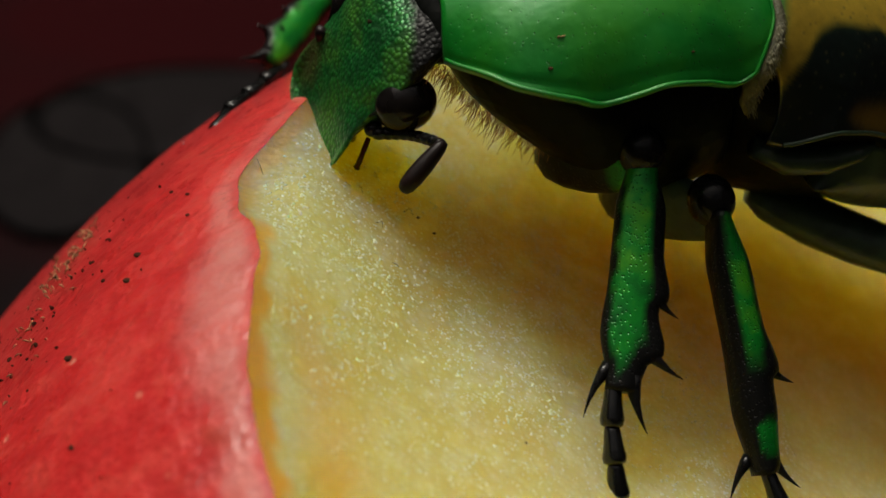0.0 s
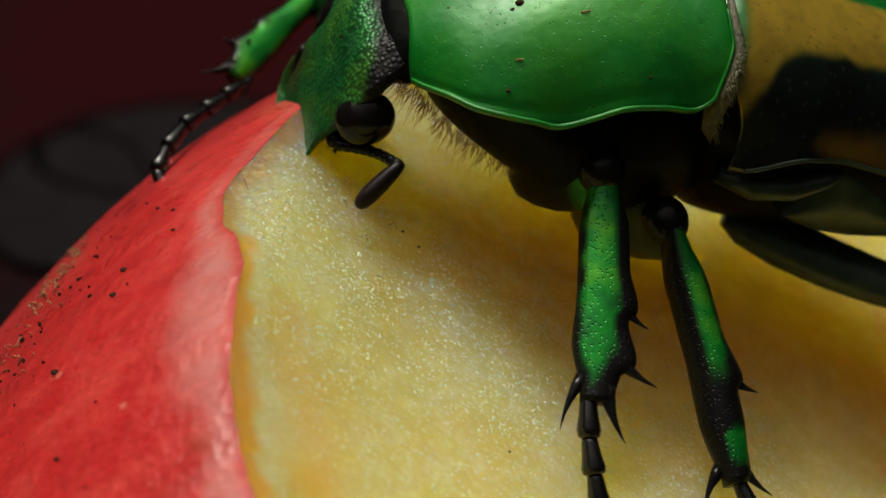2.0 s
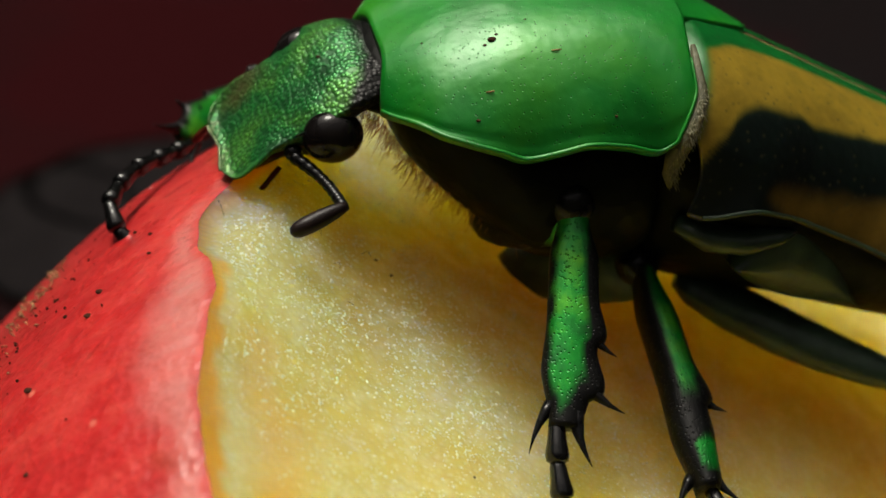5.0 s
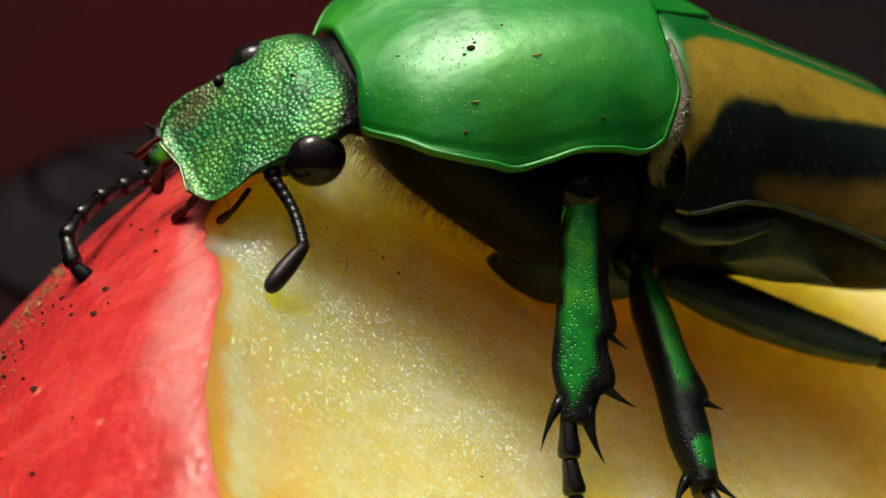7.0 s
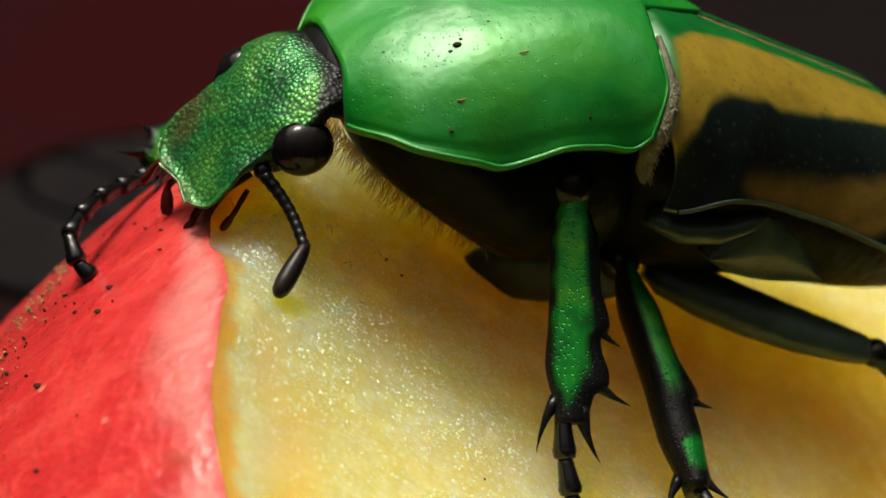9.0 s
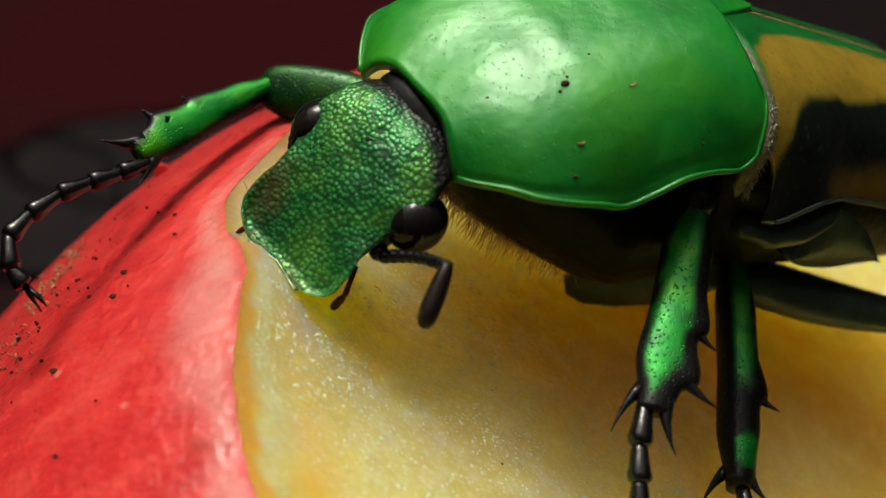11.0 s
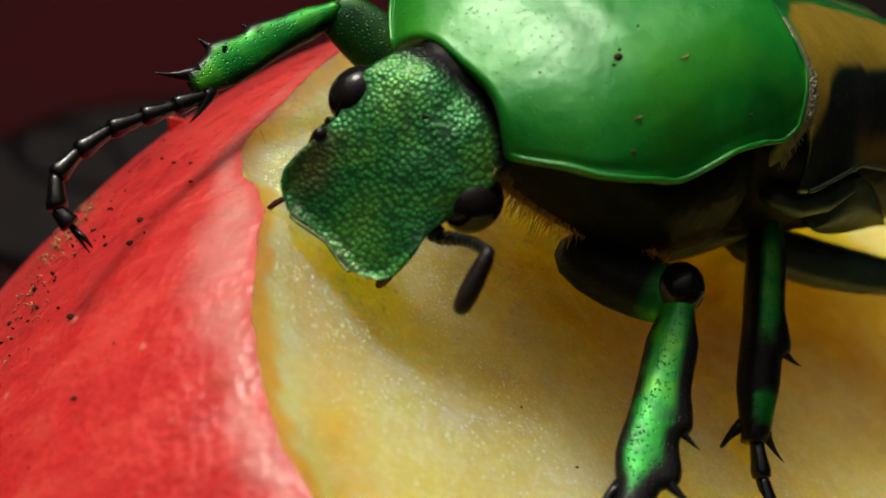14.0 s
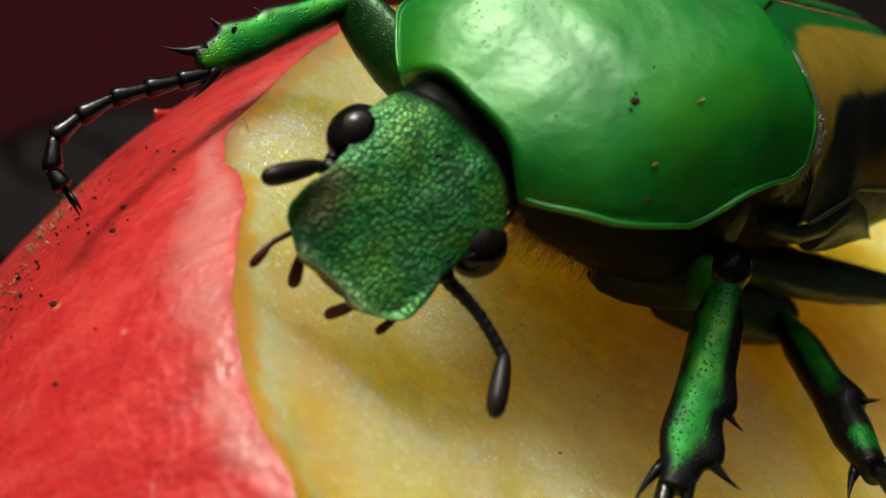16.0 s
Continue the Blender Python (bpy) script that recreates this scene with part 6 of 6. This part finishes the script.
    (13.875, pose(0.003545, -0.002590, -0.000692, -112.88, 67.33, -179.72)),
    (14, pose(0.003571, -0.002436, -0.000845, -102.55, 71.07, -171.25)),
    (14.125, pose(0.003582, -0.002456, -0.000892, -83.55, 68.86, -166.28)),
    (14.25, pose(0.003590, -0.002477, -0.000942, -67.15, 66.45, -162.31)),
    (14.375, pose(0.003594, -0.002497, -0.000990, -53.77, 63.90, -159.12)),
    (14.5, pose(0.003595, -0.002517, -0.001039, -43.18, 61.26, -156.51)),
    (14.625, pose(0.003576, -0.002771, -0.001116, 1.31, 64.14, -115.70)),
    (14.75, pose(0.003479, -0.003007, -0.001195, 34.06, 55.76, -81.89)),
    (14.875, pose(0.003313, -0.003201, -0.001268, 49.80, 41.53, -63.55)),
    (15, pose(0.003095, -0.003338, -0.001331, 56.58, 25.14, -53.08)),
    (15.125, pose(0.003252, -0.003277, -0.001215, 60.09, 22.35, -45.13)),
    (15.25, pose(0.003381, -0.003182, -0.001087, 63.66, 19.31, -37.47)),
    (15.375, pose(0.003476, -0.003055, -0.000957, 67.37, 16.16, -30.04)),
    (15.5, pose(0.003531, -0.002901, -0.000833, 71.38, 13.03, -22.76)),
    (15.625, pose(0.003554, -0.002870, -0.000909, 69.85, 13.10, -23.49)),
    (15.75, pose(0.003568, -0.002839, -0.000986, 68.24, 13.14, -24.22)),
    (15.875, pose(0.003574, -0.002807, -0.001064, 66.54, 13.16, -24.92)),
    (16, pose(0.003572, -0.002775, -0.001143, 64.76, 13.16, -25.62)),
    ])
    walk(fl_tibia, [
    (0, pose(0.001056, 0.006424, -0.003621, -6.57, 33.04, 64.74)),
    (0.5, pose(0.000932, 0.006230, -0.003756, -6.25, 30.43, 67.46)),
    (1, pose(0.000765, 0.005993, -0.003744, -5.64, 26.62, 70.26)),
    (1.5, pose(0.000713, 0.005817, -0.003955, -6.24, 25.14, 69.99)),
    (2, pose(0.001102, 0.006500, -0.003454, -5.60, 25.95, 72.52)),
    (2.5, pose(0.000936, 0.005911, -0.003989, -0.40, 28.62, 80.05)),
    (3, pose(0.000962, 0.005936, -0.004074, 0.36, 24.32, 83.48)),
    (3.5, pose(0.000999, 0.006038, -0.003775, 0.00, 24.57, 83.81)),
    (4, pose(0.000925, 0.006028, -0.003903, 0.85, 26.09, 81.25)),
    (6.5, pose(0.000170, 0.006147, -0.002677, -4.28, 37.12, 65.54)),
    (7, pose(-0.000060, 0.006048, -0.002786, -1.76, 37.71, 67.55)),
    (7.5, pose(-0.000316, 0.005644, -0.002984, -1.67, 37.02, 68.81)),
    (8, pose(-0.000369, 0.005588, -0.002993, -2.54, 37.44, 70.37)),
    (8.5, pose(-0.000616, 0.005150, -0.003418, -3.40, 31.36, 70.03)),
    (9, pose(-0.000295, 0.005802, -0.002959, -0.41, 39.34, 69.66)),
    (11.5, pose(-0.001286, 0.005707, -0.002788, -0.54, 14.33, 40.28)),
    (12, pose(-0.001274, 0.005797, -0.002698, -0.03, 15.25, 38.04)),
    (12.5, pose(-0.001210, 0.005990, -0.002691, -0.33, 18.99, 37.29)),
    (13, pose(-0.001760, 0.005508, -0.003296, -1.05, 19.45, 33.56)),
    (13.5, pose(-0.002990, 0.004761, -0.006498, 3.36, 12.96, 51.03)),
    (14, pose(0.002276, 0.007571, -0.005451, 4.69, 14.86, 38.18)),
    (14.5, pose(0.001001, 0.006980, -0.005298, 4.35, 12.21, 36.95)),
    (15, pose(0.000448, 0.006839, -0.005190, 3.97, 12.13, 35.03)),
    (15.5, pose(0.000565, 0.007187, -0.004964, 4.03, 12.03, 31.22)),
    (16, pose(0.000143, 0.007185, -0.004255, 6.35, 13.60, 35.53)),
    ])
    walk(fl_femur, [
    (0, pose(0.001056, 0.006424, -0.003621, -69.13, 22.48, -53.34)),
    (0.5, pose(0.000932, 0.006230, -0.003756, -68.11, 21.50, -50.96)),
    (1, pose(0.000765, 0.005993, -0.003744, -68.49, 21.89, -47.84)),
    (1.5, pose(0.000713, 0.005817, -0.003955, -66.90, 20.16, -46.05)),
    (2, pose(0.001102, 0.006500, -0.003454, -70.76, 23.88, -54.23)),
    (2.5, pose(0.000936, 0.005911, -0.003989, -66.81, 20.12, -48.67)),
    (3, pose(0.000962, 0.005936, -0.004074, -65.97, 19.24, -49.08)),
    (3.5, pose(0.000999, 0.006038, -0.003775, -68.69, 22.06, -50.17)),
    (4, pose(0.000925, 0.006028, -0.003903, -67.28, 20.63, -49.45)),
    (6.5, pose(0.000170, 0.006147, -0.002677, -74.80, 28.97, -44.40)),
    (7, pose(-0.000060, 0.006048, -0.002786, -73.08, 27.70, -42.09)),
    (7.5, pose(-0.000316, 0.005644, -0.002984, -70.95, 26.37, -37.33)),
    (8, pose(-0.000369, 0.005588, -0.002993, -70.71, 26.27, -36.56)),
    (8.5, pose(-0.000616, 0.005150, -0.003418, -67.54, 22.87, -31.49)),
    (9, pose(-0.000295, 0.005802, -0.002959, -71.15, 26.25, -38.71)),
    (11.5, pose(-0.001286, 0.005707, -0.002788, -68.91, 24.82, -32.59)),
    (12, pose(-0.001274, 0.005797, -0.002698, -69.39, 25.34, -33.31)),
    (12.5, pose(-0.001210, 0.005990, -0.002691, -69.64, 25.20, -35.01)),
    (13, pose(-0.001760, 0.005508, -0.003296, -65.71, 20.17, -29.03)),
    (13.5, pose(-0.002990, 0.004761, -0.006498, -58.30, -5.23, -19.61)),
    (14, pose(0.002276, 0.007571, -0.005451, -40.10, 3.50, -70.29)),
    (14.5, pose(0.001001, 0.006980, -0.005298, -51.54, 4.99, -56.21)),
    (15, pose(0.000448, 0.006839, -0.005190, -54.51, 5.84, -51.03)),
    (15.5, pose(0.000565, 0.007187, -0.004964, -54.74, 7.71, -53.91)),
    (16, pose(0.000143, 0.007185, -0.004255, -60.54, 13.52, -50.86)),
    ])
    walk(ml_tibia, [
    (0, pose(-0.001369, 0.007594, -0.005653, 5.55, 39.51, 84.86)),
    (0.5, pose(-0.001212, 0.007712, -0.005627, 4.22, 37.06, 85.67)),
    (1, pose(-0.001449, 0.007254, -0.005720, 3.09, 32.83, 87.02)),
    (1.5, pose(-0.001304, 0.007298, -0.005610, 3.17, 34.05, 87.74)),
    (2, pose(-0.001189, 0.007319, -0.005707, 3.28, 30.77, 90.43)),
    (2.5, pose(-0.001928, 0.006030, -0.006518, 8.27, 29.93, 97.31)),
    (3, pose(-0.002360, 0.005095, -0.007477, 5.46, 20.70, 97.38)),
    (3.5, pose(-0.002406, 0.005121, -0.007243, 4.70, 20.80, 96.64)),
    (4, pose(-0.002533, 0.005028, -0.007525, 6.34, 20.72, 95.82)),
    (6.5, pose(-0.002906, 0.004829, -0.007553, 2.78, 20.95, 81.76)),
    (7, pose(-0.003117, 0.004935, -0.007575, 4.89, 20.97, 83.36)),
    (7.5, pose(-0.003077, 0.004758, -0.007559, 5.01, 22.27, 84.93)),
    (8, pose(-0.003063, 0.004730, -0.007560, 4.12, 23.74, 86.23)),
    (8.5, pose(-0.002884, 0.004834, -0.007529, 3.62, 22.73, 87.59)),
    (9, pose(-0.003227, 0.004559, -0.008013, 5.81, 20.62, 85.52)),
    (11.5, pose(-0.004969, 0.004577, -0.007718, 10.92, 19.78, 53.99)),
    (12, pose(-0.004585, 0.004901, -0.007097, 15.18, 23.96, 56.22)),
    (12.5, pose(-0.004329, 0.005399, -0.006468, 14.40, 32.74, 54.78)),
    (13, pose(-0.005351, 0.004868, -0.007304, 8.30, 30.03, 47.15)),
    (13.5, pose(-0.005437, 0.004560, -0.007716, 9.85, 15.82, 46.73)),
    (14, pose(-0.005447, 0.004543, -0.006799, 12.12, 29.54, 49.17)),
    (14.5, pose(-0.005410, 0.004158, -0.006665, 17.27, 26.50, 50.95)),
    (15, pose(-0.005812, 0.003856, -0.007246, 13.80, 25.96, 51.45)),
    (15.5, pose(-0.008841, 0.003505, -0.009259, 28.08, 25.80, 63.42)),
    (16, pose(-0.007040, 0.006619, -0.011726, 38.10, -15.81, 59.04)),
    ])
    walk(ml_femur, [
    (0, pose(-0.001369, 0.007594, -0.005653, -75.40, 26.84, -67.14)),
    (0.5, pose(-0.001212, 0.007712, -0.005627, -75.37, 26.85, -68.78)),
    (1, pose(-0.001449, 0.007254, -0.005720, -76.37, 27.38, -65.28)),
    (1.5, pose(-0.001304, 0.007298, -0.005610, -78.12, 28.23, -66.64)),
    (2, pose(-0.001189, 0.007319, -0.005707, -77.00, 27.63, -67.68)),
    (2.5, pose(-0.001928, 0.006030, -0.006518, -71.27, 24.27, -55.37)),
    (3, pose(-0.002360, 0.005095, -0.007477, -64.10, 16.75, -45.28)),
    (3.5, pose(-0.002406, 0.005121, -0.007243, -65.90, 18.97, -45.12)),
    (4, pose(-0.002533, 0.005028, -0.007525, -63.68, 16.02, -43.38)),
    (6.5, pose(-0.002906, 0.004829, -0.007553, -63.45, 15.31, -39.03)),
    (7, pose(-0.003117, 0.004935, -0.007575, -62.96, 14.48, -38.51)),
    (7.5, pose(-0.003077, 0.004758, -0.007559, -63.32, 15.00, -37.30)),
    (8, pose(-0.003063, 0.004730, -0.007560, -63.36, 15.07, -37.15)),
    (8.5, pose(-0.002884, 0.004834, -0.007529, -63.62, 15.59, -39.23)),
    (9, pose(-0.003227, 0.004559, -0.008013, -60.98, 10.39, -34.64)),
    (11.5, pose(-0.004969, 0.004577, -0.007718, -61.43, 10.53, -26.51)),
    (12, pose(-0.004585, 0.004901, -0.007097, -63.71, 15.83, -30.45)),
    (12.5, pose(-0.004329, 0.005399, -0.006468, -66.62, 20.52, -35.19)),
    (13, pose(-0.005351, 0.004868, -0.007304, -62.35, 12.97, -27.21)),
    (13.5, pose(-0.005437, 0.004560, -0.007716, -61.24, 9.96, -24.75)),
    (14, pose(-0.005447, 0.004543, -0.006799, -63.68, 16.76, -24.60)),
    (14.5, pose(-0.005410, 0.004158, -0.006665, -63.86, 18.15, -21.91)),
    (15, pose(-0.005812, 0.003856, -0.007246, -61.97, 13.34, -18.57)),
    (15.5, pose(-0.008841, 0.003505, -0.009259, -59.55, -1.45, -11.29)),
    (16, pose(-0.007040, 0.006619, -0.011726, -53.19, -15.70, -31.85)),
    ])
    walk(fr_tibia, [
    (0, pose(0.007646, -0.012426, -0.006914, 141.22, -0.83, 51.29)),
    (0.5, pose(0.008104, -0.012247, -0.006910, 140.53, -2.88, 52.60)),
    (1, pose(0.008532, -0.011839, -0.006647, 139.31, -5.41, 55.57)),
    (1.5, pose(0.008527, -0.011268, -0.006336, 140.02, -4.98, 49.78)),
    (2, pose(0.009032, -0.010887, -0.005509, 140.70, -0.18, 50.23)),
    (2.5, pose(0.009955, -0.010261, -0.003612, 142.41, 15.30, 53.53)),
    (3, pose(0.010538, -0.009598, -0.006000, 139.46, -5.91, 60.94)),
    (3.5, pose(0.010610, -0.009709, -0.005885, 138.33, -8.63, 62.12)),
    (4, pose(0.010522, -0.009735, -0.006028, 139.38, -6.35, 60.35)),
    (6.5, pose(0.008962, -0.010179, -0.006042, 137.28, -10.01, 45.27)),
    (7, pose(0.008728, -0.009839, -0.006244, 139.31, -5.35, 44.19)),
    (7.5, pose(0.008640, -0.009814, -0.006071, 138.39, -4.95, 45.88)),
    (8, pose(0.008885, -0.009406, -0.005812, 137.15, -6.03, 47.59)),
    (8.5, pose(0.008954, -0.009402, -0.006066, 136.09, -9.24, 50.79)),
    (9, pose(0.008507, -0.010057, -0.007015, 139.32, -8.16, 47.03)),
    (11.5, pose(0.007947, -0.007909, -0.002813, 145.84, 6.47, 7.12)),
    (12, pose(0.007839, -0.007190, -0.002004, 144.04, 15.04, 0.82)),
    (12.5, pose(0.008222, -0.006778, -0.001698, 145.90, 11.70, 4.93)),
    (13, pose(0.007146, -0.007400, -0.001485, 145.61, 7.22, 3.52)),
    (13.5, pose(0.005850, -0.008005, -0.001560, 147.52, 2.28, 4.36)),
    (14, pose(0.006020, -0.008029, -0.001937, 148.34, 6.52, 5.24)),
    (14.5, pose(0.005319, -0.008279, -0.001974, 149.16, 4.36, 2.20)),
    (15, pose(0.004326, -0.009516, -0.002598, 150.07, 1.27, 4.28)),
    (15.5, pose(0.003773, -0.010444, -0.003992, 151.99, -1.12, 2.89)),
    (16, pose(0.003949, -0.009672, -0.002992, 153.02, 5.64, -2.90)),
    ])
    walk(fr_femur, [
    (0, pose(0.007646, -0.012426, -0.006914, 63.03, -20.00, 112.24)),
    (0.5, pose(0.008104, -0.012247, -0.006910, 60.36, -19.94, 115.33)),
    (1, pose(0.008532, -0.011839, -0.006647, 58.43, -18.79, 118.93)),
    (1.5, pose(0.008527, -0.011268, -0.006336, 57.37, -17.93, 120.77)),
    (2, pose(0.009032, -0.010887, -0.005509, 57.12, -12.78, 125.05)),
    (2.5, pose(0.009955, -0.010261, -0.003612, 61.85, -0.08, 132.59)),
    (3, pose(0.010538, -0.009598, -0.006000, 61.51, -15.84, 138.55)),
    (3.5, pose(0.010610, -0.009709, -0.005885, 61.49, -14.91, 138.31)),
    (4, pose(0.010522, -0.009735, -0.006028, 62.49, -15.88, 137.79)),
    (6.5, pose(0.008962, -0.010179, -0.006042, 60.02, -17.38, 127.62)),
    (7, pose(0.008728, -0.009839, -0.006244, 60.18, -19.69, 127.79)),
    (7.5, pose(0.008640, -0.009814, -0.006071, 60.24, -18.66, 127.37)),
    (8, pose(0.008885, -0.009406, -0.005812, 58.58, -17.18, 130.91)),
    (8.5, pose(0.008954, -0.009402, -0.006066, 57.27, -18.92, 131.35)),
    (9, pose(0.008507, -0.010057, -0.007015, 60.60, -24.68, 125.42)),
    (11.5, pose(0.007947, -0.007909, -0.002813, 46.57, 8.26, 133.79)),
    (12, pose(0.007839, -0.007190, -0.002004, 44.02, 18.25, 138.76)),
    (12.5, pose(0.008222, -0.006778, -0.001698, 44.22, 21.26, 145.36)),
    (13, pose(0.007146, -0.007400, -0.001485, 42.07, 25.18, 130.90)),
    (13.5, pose(0.005850, -0.008005, -0.001560, 39.19, 25.22, 112.40)),
    (14, pose(0.006020, -0.008029, -0.001937, 43.40, 20.61, 114.32)),
    (14.5, pose(0.005319, -0.008279, -0.001974, 43.82, 20.18, 104.66)),
    (15, pose(0.004326, -0.009516, -0.002598, 54.92, 10.29, 91.31)),
    (15.5, pose(0.003773, -0.010444, -0.003992, 64.86, -3.47, 86.21)),
    (16, pose(0.003949, -0.009672, -0.002992, 59.00, 6.11, 87.47)),
    ])
    for p in inner_palps:
        out, back = pose(0, 0, 0), pose(-1.3 * MM, 0, 1.0 * MM)
        mid_ = pose(-0.5 * MM, 0, 0.5 * MM)
        walk(p, [(0, back), (4, back), (6.3, out), (9.2, out), (11.3, mid_), (13.0, mid_), (13.6, back), (15, back), (15.5, out), (16, mid_)])
    root = Matrix.Translation(on_skin(67.2, -21.0, -0.12))
    flat_, up_, half_ = (root @ pose(0, 0, 0, a, -35, 20) for a in (95, 8, 45))
    walk(flap, [(0, flat_), (9.2, flat_), (11.3, up_), (14.5, up_), (15.3, half_), (16, half_)])


motions()
